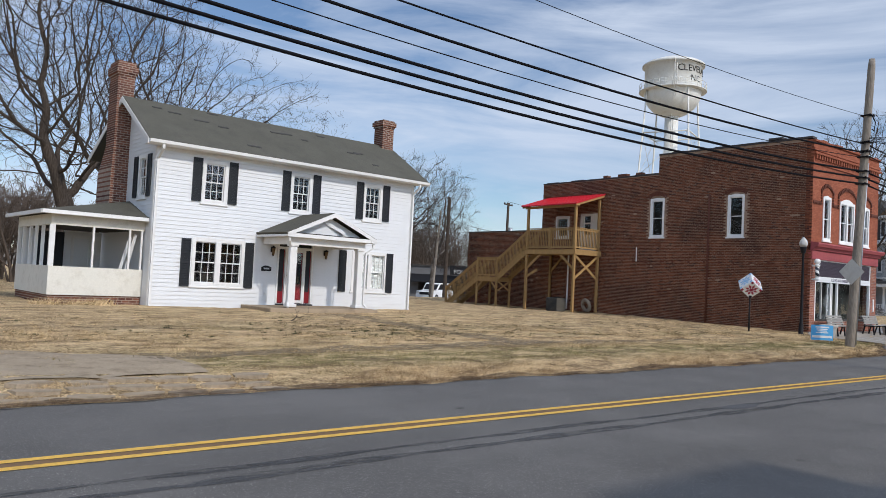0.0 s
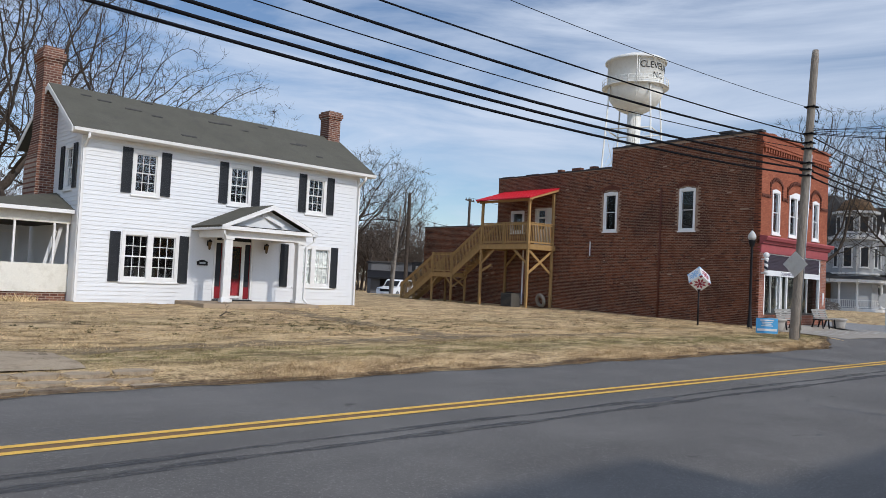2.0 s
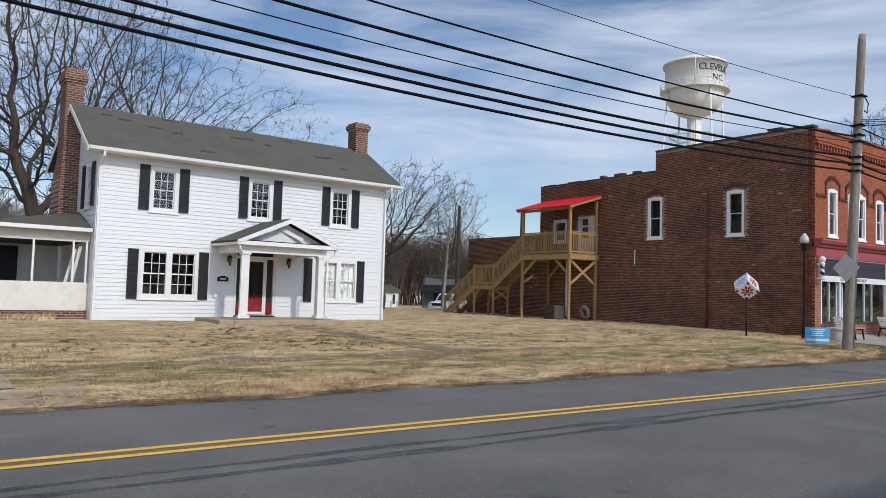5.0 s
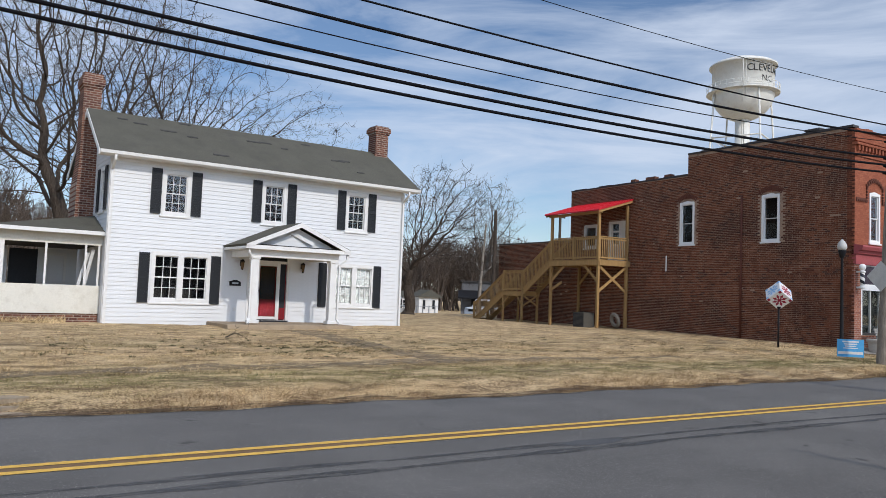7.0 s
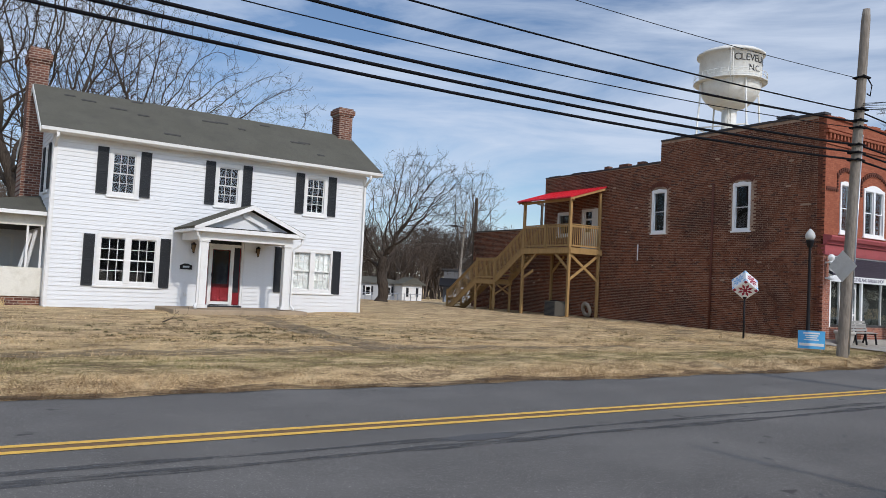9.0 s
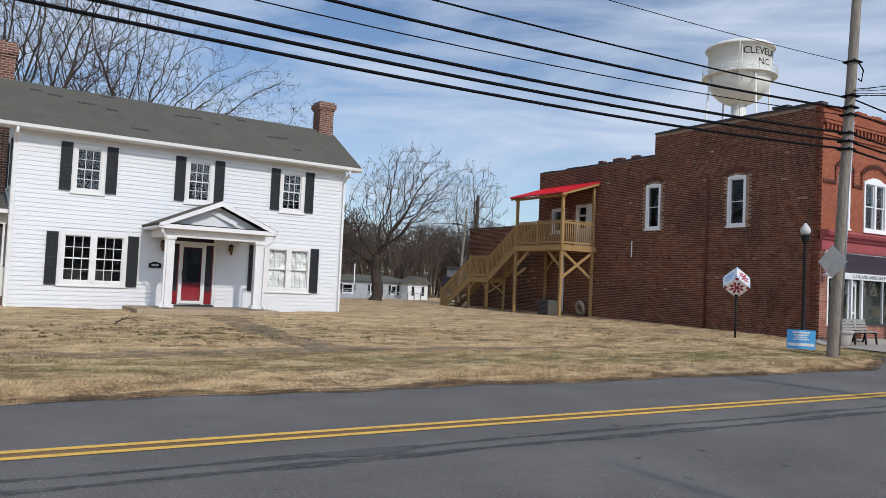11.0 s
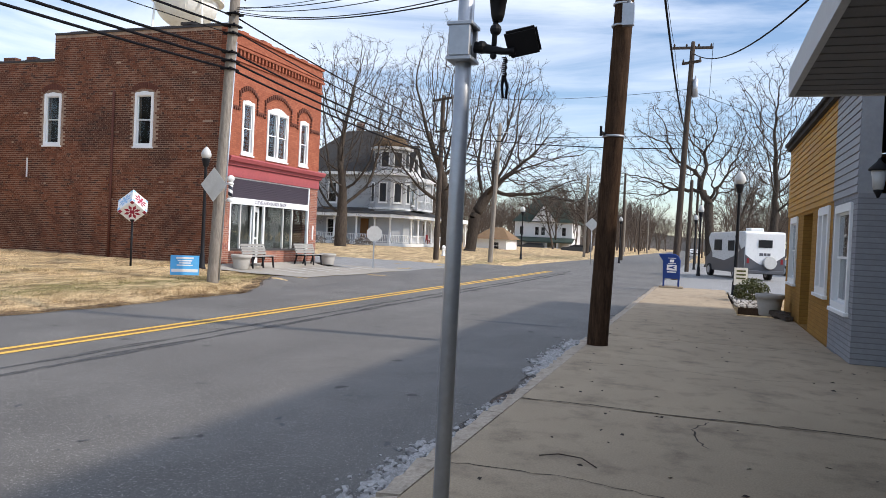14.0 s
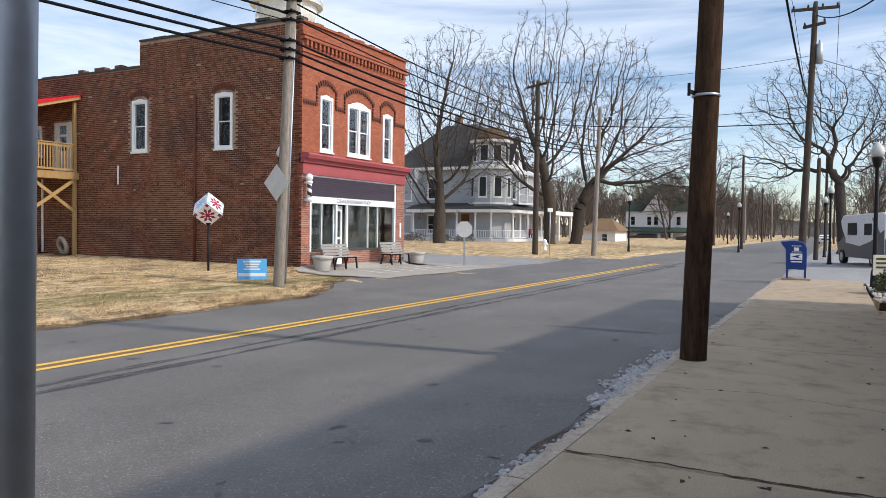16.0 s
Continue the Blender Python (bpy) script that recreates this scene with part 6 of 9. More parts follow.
for a, b, sag, rad in (((53.8, 14.7, 7.75), (50, 0.7, 7.0), 0.25, 0.014), ((53.8, 14.7, 7.5), (50, 0.7, 6.3), 0.2, 0.025), ((53.8, 14.7, 9.8), (50, 0.7, 9.2), 0.3, 0.01),
                       ((22.15, 0.7, 7.6), (50, 0.75, 7.1), 0.7, 0.028), ((22.15, 0.7, 7.8), (50, 1.2, 9.0), 0.6, 0.01), ((22.15, 0.7, 7.95), (50, 1.5, 11.4), 0.4, 0.01), ((50, 0.55, 10.9), (24.0, -2.7, 6.4), 0.9, 0.022), ((50, 0.6, 9.1), (70, -14, 8.8), 0.5, 0.012), ((50, 0.6, 7.0), (70, -14, 6.8), 0.4, 0.016),
                       ((50, 1.5, 11.4), (92, 1.0, 9.0), 1.2, 0.012), ((50, -0.3, 11.4), (92, 0.2, 9.0), 1.2, 0.012), ((50, 0.7, 7.0), (90, 0.5, 6.6), 1.0, 0.02),
                       ((56.7, 12.0, 8.4), (92, 7.8, 7.9), 0.8, 0.02), ((56.7, 12.0, 7.6), (92, 11.7, 7.4), 1.0, 0.025), ((56.7, 12.0, 7.2), (92, 11.7, 7.0), 1.1, 0.025), ((56.7, 12.0, 6.6), (92, 11.7, 6.4), 1.2, 0.03),
                       ((92, 11.7, 7.4), (128, 11.2, 7.3), 1.2, 0.03), ((92, 11.7, 6.4), (128, 11.2, 6.3), 1.4, 0.035), ((53.8, 14.7, 9.8), (100, 11.5, 8.6), 1.3, 0.012), ((45.6, 55, 7.5), (53.2, 55, 6.7), 0.3, 0.02), ((45.6, 55, 7.0), (20, 62, 6.4), 0.6, 0.02), ((53.2, 55, 9.8), (95, 52, 9.2), 0.9, 0.014), ((43.9, 54, 9.0), (60, 90, 7.0), 0.6, 0.015)):
    cable("overhead wire between poles", a, b, sag, rad)


def street_lamp(loc, h=4.15):
    ob = thing("street_lamp", "black street lamp post with white acorn globe", "street lamp", loc, 0, "acorn street lamps")
    bm = bmesh.new()
    lathe(bm, [(0.13, 0.0), (0.13, 0.06), (0.10, 0.10), (0.09, 0.45), (0.065, 0.55), (0.058, 1.2), (0.045, h - 0.75), (0.05, h - 0.72)], 12)
    part("post", bm, M["black"], ob)
    bm = bmesh.new()
    lathe(bm, [(0.05, h - 0.73), (0.09, h - 0.68), (0.13, h - 0.5), (0.14, h - 0.45), (0.12, h - 0.44)], 12)
    part("globe_holder", bm, M["black"], ob)
    bm = bmesh.new()
    lathe(bm, [(0.115, h - 0.44), (0.165, h - 0.36), (0.17, h - 0.28), (0.13, h - 0.17), (0.06, h - 0.08), (0.025, h - 0.04)], 14)
    part("globe", bm, M["milk"], ob, "frosted white acorn globe")
    bm = bmesh.new()
    lathe(bm, [(0.03, h - 0.04), (0.012, h - 0.02), (0.02, h), (0.004, h + 0.05)], 8)
    part("finial", bm, M["black"], ob)
    return ob


M["milk"] = surface("frosted_white_glass", (0.52, 0.52, 0.50), 0.3, 10, 1, 0.05)
street_lamp((32.65, 15.5, ground_z(32.65, 15.5)))
street_lamp((36.75, -1.33, 0.0), 3.98)
for x, y, z in ((66.3, 12.5, -0.05), (78.5, 6.6, -0.12), (57.0, -0.1, -0.1), (70.0, 0.3, -0.1), (112.0, 11.5, -0.1)):
    street_lamp((x, y, z), 4.1)

# sign post on the near pavement with solar gauge
gauge = thing("sign_post", "galvanised round sign post carrying a solar gauge and sign", "sign post", (14.10, 0.50, 0.0))
bm = bmesh.new()
tube(bm, [(0.0, 0.0, -0.1), (0.012, -0.006, 1.6), (0.028, -0.018, 3.5)], 0.0295, 18)
part("pole", bm, M["galv"], gauge)
bm = bmesh.new()
box(bm, -0.052, 0.052, -0.058, 0.04, 2.11, 2.125)
box(bm, -0.052, 0.052, -0.058, 0.04, 2.235, 2.25)
for x in (-0.052, 0.034):
    box(bm, x, x + 0.018, -0.05, 0.03, 2.125, 2.235)
part("clamp", bevelled(bm, 0.003), M["galv"], gauge, "bright steel clamp bracket")
bm = bmesh.new()
tube(bm, [(0.02, -0.05, 2.17), (0.02, -0.16, 2.15), (0.02, -0.20, 2.15)], [0.022, 0.012, 0.014], 8)
for p, q in (((0.02, -0.075, 2.168), 0.024), ((0.02, -0.12, 2.135), 0.013), ((0.02, -0.125, 2.23), 0.022)):
    vs = bmesh.ops.create_uvsphere(bm, u_segments=10, v_segments=6, radius=q)["verts"]
    for v in vs:
        v.co += Vector(p)
tube(bm, [(0.02, -0.12, 2.14), (0.02, -0.125, 2.3)], 0.010, 8)
arm = part("gauge_arm", bm, M["black"], gauge, "black ball-jointed arm")
bm = bmesh.new()
lathe(bm, [(0.018, 2.26), (0.024, 2.28), (0.033, 2.35), (0.038, 2.352), (0.038, 2.365), (0.004, 2.372)], 14, (0.02, -0.13))
part("rain_cup", bm, M["black"], gauge, "black rain gauge cup")
bm = bmesh.new()
box(bm, -0.012, 0.012, -0.06, 0.06, -0.05, 0.05)
bmesh.ops.bevel(bm, geom=[e for e in bm.edges], offset=0.008, segments=2, affect="EDGES")
ob = part("solar_panel", bm, M["black"], gauge, "small black solar panel")
ob.location, ob.rotation_euler = (0.03, -0.225, 2.185), (radians(-14), radians(-35), radians(12))
bm = bmesh.new()
pts = [(0.02 + 0.008 * math.cos(k * 1.9), -0.165 + 0.008 * math.sin(k * 1.9), 2.13 - k * 0.0022) for k in range(34)]
tube(bm, pts, 0.003, 5)
tube(bm, [(0.02, -0.165, 2.06), (0.02, -0.178, 2.02), (0.02, -0.175, 1.98), (0.02, -0.163, 1.985), (0.02, -0.158, 2.03), (0.02, -0.163, 2.06)], 0.006, 6)
part("coiled_cable", bm, M["cable"], gauge, "coiled black cable hanging from the arm")
bm = bmesh.new()
prism(bm, [(0.145, 2.50), (0.18, 2.545), (0.16, 3.16), (-0.10, 3.16), (-0.10, 2.71)], -0.05, -0.046, "x")
ob = part("sign_plate", bevelled(bm, 0.002), M["black"], gauge, "dark sign plate with a slanted lower edge")
ob.rotation_euler = (0, 0, radians(10))

# diamond sign on the grey pole
dsign = thing("road_sign", "bare metal back of a diamond road sign on the pole", "road sign", (27.66, 11.48, 2.54), -8)
bm = bmesh.new()
prism(bm, [(0, -0.44), (0.44, 0), (0, 0.44), (-0.44, 0)], -0.022, -0.018, "x")
part("plate", bm, M["sign_back"], dsign)
bm = bmesh.new()
box(bm, -0.018, 0.03, -0.03, 0.03, 0.2, 0.24)
box(bm, -0.018, 0.03, -0.03, 0.03, -0.24, -0.2)
part("bracket", bm, M["galv"], dsign)

# quilt-block cube sign on a post
cube = thing("cube_sign", "tilted cube painted with quilt stars on a black post", "sign", (30.7, 16.72, ground_z(30.7, 16.72)))
bm = bmesh.new()
tube(bm, [(0, 0, -0.1), (0, 0, 1.42)], 0.035, 10)
lathe(bm, [(0.035, 1.36), (0.11, 1.44), (0.11, 1.46)], 10)
part("post", bm, M["black"], cube)
CE = 0.31
bm = bmesh.new()
box(bm, -CE, CE, -CE, CE, -CE, CE)
cube_body = part("cube", bevelled(bm, 0.008), M["cube_white"] if "cube_white" in M else M["white"], cube, "white and pale blue cube")
tip = Vector((1, 1, 1)).rotation_difference(Vector((0, 0, 1)))
low_face = tip @ Vector((0, -1, 0))
CUBE_TURN = math.atan2(-17.0, -21.0) - math.atan2(low_face.y, low_face.x)
cube_body.rotation_mode = "QUATERNION"
cube_body.rotation_quaternion = Euler((0, 0, CUBE_TURN)).to_quaternion() @ tip
cube_body.location = (0, 0, 1.44 + 0.43)
star_cols = (surface("red_star_paint", (0.33, 0.03, 0.06), 0.5), surface("blue_star_paint", (0.05, 0.08, 0.22), 0.5), surface("sky_blue_paint", (0.30, 0.52, 0.75), 0.5))


def quilt(axis, sign, cols):
    """Eight petals and corner squares on one face of the cube."""
    def lift(u, v):
        o = sign * (CE + 0.004)
        return {0: (o, u, v), 1: (u, o, v), 2: (u, v, o)}[axis]
    for k in range(8):
        a = k * math.tau / 8 + math.tau / 16
        pts = [(0.05, 0), (0.16, 0.05), (0.27, 0), (0.16, -0.05)]
        bm = bmesh.new()
        bm.faces.new([bm.verts.new(lift(p * math.cos(a) - q * math.sin(a), p * math.sin(a) + q * math.cos(a))) for p, q in pts])
        part("petal", bm, cols[0], cube_body)
    for su in (-1, 1):
        for sv in (-1, 1):
            bm = bmesh.new()
            bm.faces.new([bm.verts.new(lift(su * p, sv * q)) for p, q in ((0.20, 0.20), (0.30, 0.20), (0.30, 0.30), (0.20, 0.30))])
            part("corner_square", bm, cols[1], cube_body)
    bm = bmesh.new()
    bm.faces.new([bm.verts.new(lift(p, q)) for p, q in ((0.09, 0), (0, 0.09), (-0.09, 0), (0, -0.09))])
    part("centre_square", bm, cols[0], cube_body)


for ax in (0, 1, 2):
    for sg in (-1, 1):
        quilt(ax, sg, (star_cols[0] if (ax, sg) in ((1, -1), (0, 1)) else star_cols[2], star_cols[0] if (ax, sg) == (1, -1) else star_cols[2]))

# blue yard sign with unreadable lines
ysign = thing("yard_sign", "small bright blue yard sign with pale lines on wire legs", "sign", (28.0, 12.55, ground_z(28.0, 12.55)), -48)
bm = bmesh.new()
box(bm, -0.36, 0.36, -0.008, 0.008, 0.10, 0.62)
part("board", bm, surface("bright_blue_plastic", (0.10, 0.42, 0.78), 0.4, 20, 2, 0.06), ysign)
for z, w, h in ((0.55, 0.22, 0.045), (0.48, 0.18, 0.035), (0.42, 0.15, 0.03), (0.36, 0.2, 0.03), (0.22, 0.33, 0.08)):
    bm = bmesh.new()
    box(bm, -w, w, -0.012, -0.008, z - h / 2, z + h / 2)
    part("text_bar", bm, M["blind"], ysign)
bm = bmesh.new()
for x in (-0.25, 0.25):
    tube(bm, [(x, 0, -0.1), (x, 0, 0.3)], 0.006, 5)
part("wire_legs", bm, M["galv"], ysign)

# stop sign seen from behind
stop = thing("stop_sign", "octagonal stop sign seen from its bare metal back", "road sign", (41.95, 13.45, ground_z(41.9, 13.4)), 20)
bm = bmesh.new()
prism(bm, [(0.36 * math.cos(k * math.tau / 8 + math.tau / 16), 1.55 + 0.36 * math.sin(k * math.tau / 8 + math.tau / 16)) for k in range(8)], -0.04, -0.036, "x")
part("plate", bm, M["sign_back_pale"] if "sign_back_pale" in M else M["sign_back"], stop)
bm = bmesh.new()
box(bm, -0.033, 0.01, -0.03, 0.03, -0.1, 1.85)
part("post", bm, M["galv"], stop)


def far_sign(loc, h, label, plate):
    ob = thing("road_sign", label, "road sign", loc)
    bm = bmesh.new()
    tube(bm, [(0, 0, -0.1), (0, 0, h)], 0.03, 6)
    part("post", bm, M["galv"], ob)
    bm = bmesh.new()
    plate(bm, h)
    part("plate", bm, M["sign_back"], ob)


far_sign((53.0, 13.6, 0.0), 2.5, "green street name sign on a thin post", lambda bm, h: box(bm, -0.4, 0.4, -0.01, 0.01, h, h + 0.2))
far_sign((68.0, 7.6, -0.1), 3.0, "diamond road sign back beside the far kerb", lambda bm, h: prism(bm, [(0, h - 0.5), (0.5, h), (0, h + 0.5), (-0.5, h)], -0.06, -0.05, "x"))
hyd = thing("fire_hydrant", "white fire hydrant on the corner lawn", "hydrant", (60.5, 16.6, ground_z(60.5, 16.6)))
bm = bmesh.new()
lathe(bm, [(0.16, 0), (0.16, 0.05), (0.11, 0.08), (0.11, 0.5), (0.15, 0.53), (0.14, 0.6), (0.08, 0.7), (0.03, 0.74)], 12)
part("barrel", bm, M["white"], hyd)
bm = bmesh.new()
tube(bm, [(-0.2, 0, 0.42), (0.2, 0, 0.42)], 0.06, 8)
tube(bm, [(0, 0, 0.42), (0, -0.2, 0.42)], 0.07, 8)
part("outlet", bm, M["white"], hyd)


# planters and benches
def planter(loc, label, rr=0.36, h=0.52):
    ob = thing("planter", label, "planter", loc, 0, "round planters")
    bm = bmesh.new()
    lathe(bm, [(rr * 0.68, 0), (rr * 0.72, 0.02), (rr * 0.86, h * 0.6), (rr * 0.9, h * 0.78), (rr, h * 0.8), (rr * 1.02, h * 0.98), (rr * 0.98, h), (rr * 0.88, h), (rr * 0.85, h * 0.88), (0.02, h * 0.86)], 22)
    part("pot", bm, M["pale_concrete"], ob)
    bm = bmesh.new()
    lathe(bm, [(rr * 0.84, h * 0.87), (rr * 0.5, h * 0.93), (0.02, h * 0.95)], 14)
    part("soil", bm, M["soil"], ob, "dark soil")
    return ob


M["soil"] = surface("dark_soil", (0.06, 0.042, 0.03), 0.95, 30, 4, 0.4)
M["leaf"] = surface("dark_green_leaves", (0.075, 0.085, 0.03), 0.6, 30, 4, 0.4, (0.20, 0.16, 0.05), 0.5)
planter((34.4, 15.15, ground_z(34.4, 15.15) + 0.03), "pale concrete planter beside the shop bench")
planter((41.0, 15.2, ground_z(41.0, 15.2) + 0.03), "pale concrete planter with dead flowers by the shop")


def bench(loc):
    ob = thing("bench", "grey slatted bench with black iron frame by the shop", "bench", loc, 0, "shop benches")
    for x in (-0.68, 0.0, 0.68):
        bm = bmesh.new()
        beam(bm, (x, -0.42, 0), (x, -0.36, 0.42), 0.05, 0.05)
        beam(bm, (x, 0.10, 0), (x, -0.02, 0.42), 0.05, 0.05)
        beam(bm, (x, -0.40, 0.40), (x, 0.06, 0.40), 0.05, 0.05)
        beam(bm, (x, -0.02, 0.40), (x, 0.14, 0.86), 0.05, 0.05)
        part("iron_frame", bm, M["black"], ob)
    for k in range(4):
        bm = bmesh.new()
        box(bm, -0.78, 0.78, -0.42 + k * 0.115, -0.325 + k * 0.115, 0.425, 0.455)
        part("seat_slat", bm, M["bench_slat"], ob)
    for k in range(4):
        bm = bmesh.new()
        beam(bm, (-0.78, 0.0 + k * 0.035, 0.53 + k * 0.1), (0.78, 0.0 + k * 0.035, 0.53 + k * 0.1), 0.028, 0.085)
        part("back_slat", bm, M["bench_slat"], ob)


M["bench_slat"] = surface("weathered_grey_slats", (0.30, 0.29, 0.27), 0.8, 20, 2, 0.2)
bench((35.5, 15.35, ground_z(35.5, 15.3) + 0.03))
bench((39.35, 15.4, ground_z(39.3, 15.4) + 0.03))

# by the stair: cooling unit, tyre
ac = thing("air_conditioner", "grey outdoor cooling unit beside the brick wall", "air conditioner", (33.35, 29.85, ground_z(33.3, 29.8)))
bm = bmesh.new()
box(bm, -0.38, 0.38, -0.42, 0.42, 0.05, 0.82)
part("case", bevelled(bm, 0.02), surface("dull_grey_cooler_case", (0.10, 0.095, 0.085), 0.6, 20, 2, 0.2), ac)
bm = bmesh.new()
for k in range(11):
    box(bm, -0.388, -0.38, -0.38, 0.38, 0.10 + k * 0.062, 0.125 + k * 0.062)
part("grille", bm, M["shutter"], ac)
bm = bmesh.new()
lathe(bm, [(0.3, 0.82), (0.3, 0.85), (0.05, 0.86)], 16)
part("fan_guard", bm, M["black"], ac)
bm = bmesh.new()
n, m2 = 22, 8
vs = [[bm.verts.new(((0.30 + 0.10 * math.cos(j * math.tau / m2)) * math.cos(i * math.tau / n), 0.09 * math.sin(j * math.tau / m2), (0.30 + 0.10 * math.cos(j * math.tau / m2)) * math.sin(i * math.tau / n))) for j in range(m2)] for i in range(n)]
for i in range(n):
    for j in range(m2):
        bm.faces.new((vs[i][j], vs[(i + 1) % n][j], vs[(i + 1) % n][(j + 1) % m2], vs[i][(j + 1) % m2]))
tyre = single("tyre", bm, surface("dusty_pale_rubber", (0.28, 0.25, 0.21), 0.9, 20, 2, 0.2), "dusty old tyre leaning on the brick wall", "tyre", loc=(33.9, 28.1, ground_z(33.9, 28.1) + 0.39))
tyre.rotation_euler = (radians(-14), 0, radians(80))

# ---- water tower ----
tower = thing("water_tower", "white painted town water tower on slim steel legs", "water tower", (83.0, 56.8, -1.0))
TZ = 27.25
bm = bmesh.new()
prof = [(0.1, TZ - 2.46)] + [(3.53 * math.sin(a), TZ + 0.77 - 3.23 * math.cos(a)) for a in [radians(v) for v in range(12, 91, 8)]] + [(3.53, TZ + 0.77), (3.53, TZ + 4.00), (3.87, TZ + 4.01), (3.87, TZ + 4.21), (3.4, TZ + 4.50), (1.9, TZ + 5.06), (0.3, TZ + 5.27), (0.3, TZ + 5.52), (0.05, TZ + 5.57)]
lathe(bm, prof, 40)
tank = part("tank", bm, M["tank"], tower)
bm = bmesh.new()
lathe(bm, [(3.5, TZ + 0.72), (4.17, TZ + 0.77), (4.17, TZ + 0.85), (3.5, TZ + 0.87)], 40)
for k in range(32):
    a = k * math.tau / 32
    tube(bm, [(4.12 * math.cos(a), 4.12 * math.sin(a), TZ + 0.81), (4.12 * math.cos(a), 4.12 * math.sin(a), TZ + 1.70)], 0.03, 4)
for z in (1.5, 2.0):
    tube(bm, [(4.12 * math.cos(k * math.tau / 40), 4.12 * math.sin(k * math.tau / 40), TZ + 0.85 * z) for k in range(41)], 0.035, 4)
part("catwalk", bm, M["tank"], tower, "railed catwalk round the tank")
bm = bmesh.new()
tube(bm, [(0, 0, 0), (0, 0, TZ - 2.21)], 0.85, 18)
part("riser_pipe", bm, M["tank"], tower)
for k in range(4):
    a = radians(45 + 90 * k + 20)
    bm = bmesh.new()
    tube(bm, [(5.6 * math.cos(a), 5.6 * math.sin(a), 0), (3.6 * math.cos(a), 3.6 * math.sin(a), TZ + 0.85)], 0.11, 8)
    part("leg", bm, M["tank"], tower)
    b = radians(45 + 90 * (k + 1) + 20)
    for z in (8.0, 17.0, 22.5):
        r0 = 5.6 + (3.6 - 5.6) * z / (TZ + 0.85)
        bm = bmesh.new()
        tube(bm, [(r0 * math.cos(a), r0 * math.sin(a), z), (r0 * math.cos(b), r0 * math.sin(b), z)], 0.09, 6)
        part("strut", bm, M["tank"], tower)
    for z0, z1 in ((0, 8), (8, 17), (17, 22.5)):
        r0, r1 = 5.6 - 2.0 * z0 / (TZ + 0.85), 5.6 - 2.0 * z1 / (TZ + 0.85)
        bm = bmesh.new()
        tube(bm, [(r0 * math.cos(a), r0 * math.sin(a), z0), (r1 * math.cos(b), r1 * math.sin(b), z1)], 0.03, 4)
        tube(bm, [(r0 * math.cos(b), r0 * math.sin(b), z0), (r1 * math.cos(a), r1 * math.sin(a), z1)], 0.03, 4)
        part("tie_rod", bm, M["tank"], tower)
bm = bmesh.new()
la = radians(-141)
for s in (-0.22, 0.22):
    tube(bm, [(1.0 * math.cos(la) + s, 1.0 * math.sin(la), 0), (1.0 * math.cos(la) + s, 1.0 * math.sin(la), TZ - 2.3), (4.25 * math.cos(la) + s, 4.25 * math.sin(la), TZ + 0.3), (3.65 * math.cos(la) + s, 3.65 * math.sin(la), TZ + 4.2)], 0.05, 5)
part("ladder", bm, M["tank"], tower)
bm = bmesh.new()
tube(bm, [(1.9, -0.5, TZ + 4.8), (1.9, -0.5, TZ + 5.5)], 0.10, 6)
part("antenna", bm, M["black"], tower)


def wrap_text(text, size, z, a0, step):
    """Letters laid round the tank one by one."""
    for k, ch in enumerate(text):
        if ch == " ":
            continue
        a = radians(a0 + k * step)
        ob = lettering(ch, tank, size, (3.57 * math.cos(a), 3.57 * math.sin(a), z), (radians(90), 0, a + radians(90)), M["text"], "letter")


wrap_text("CLEVELAND", 1.15, TZ + 2.75, -131, 9.8)
wrap_text("N.C.", 1.0, TZ + 1.65, -103, 7.2)

# ---- bare trees ----


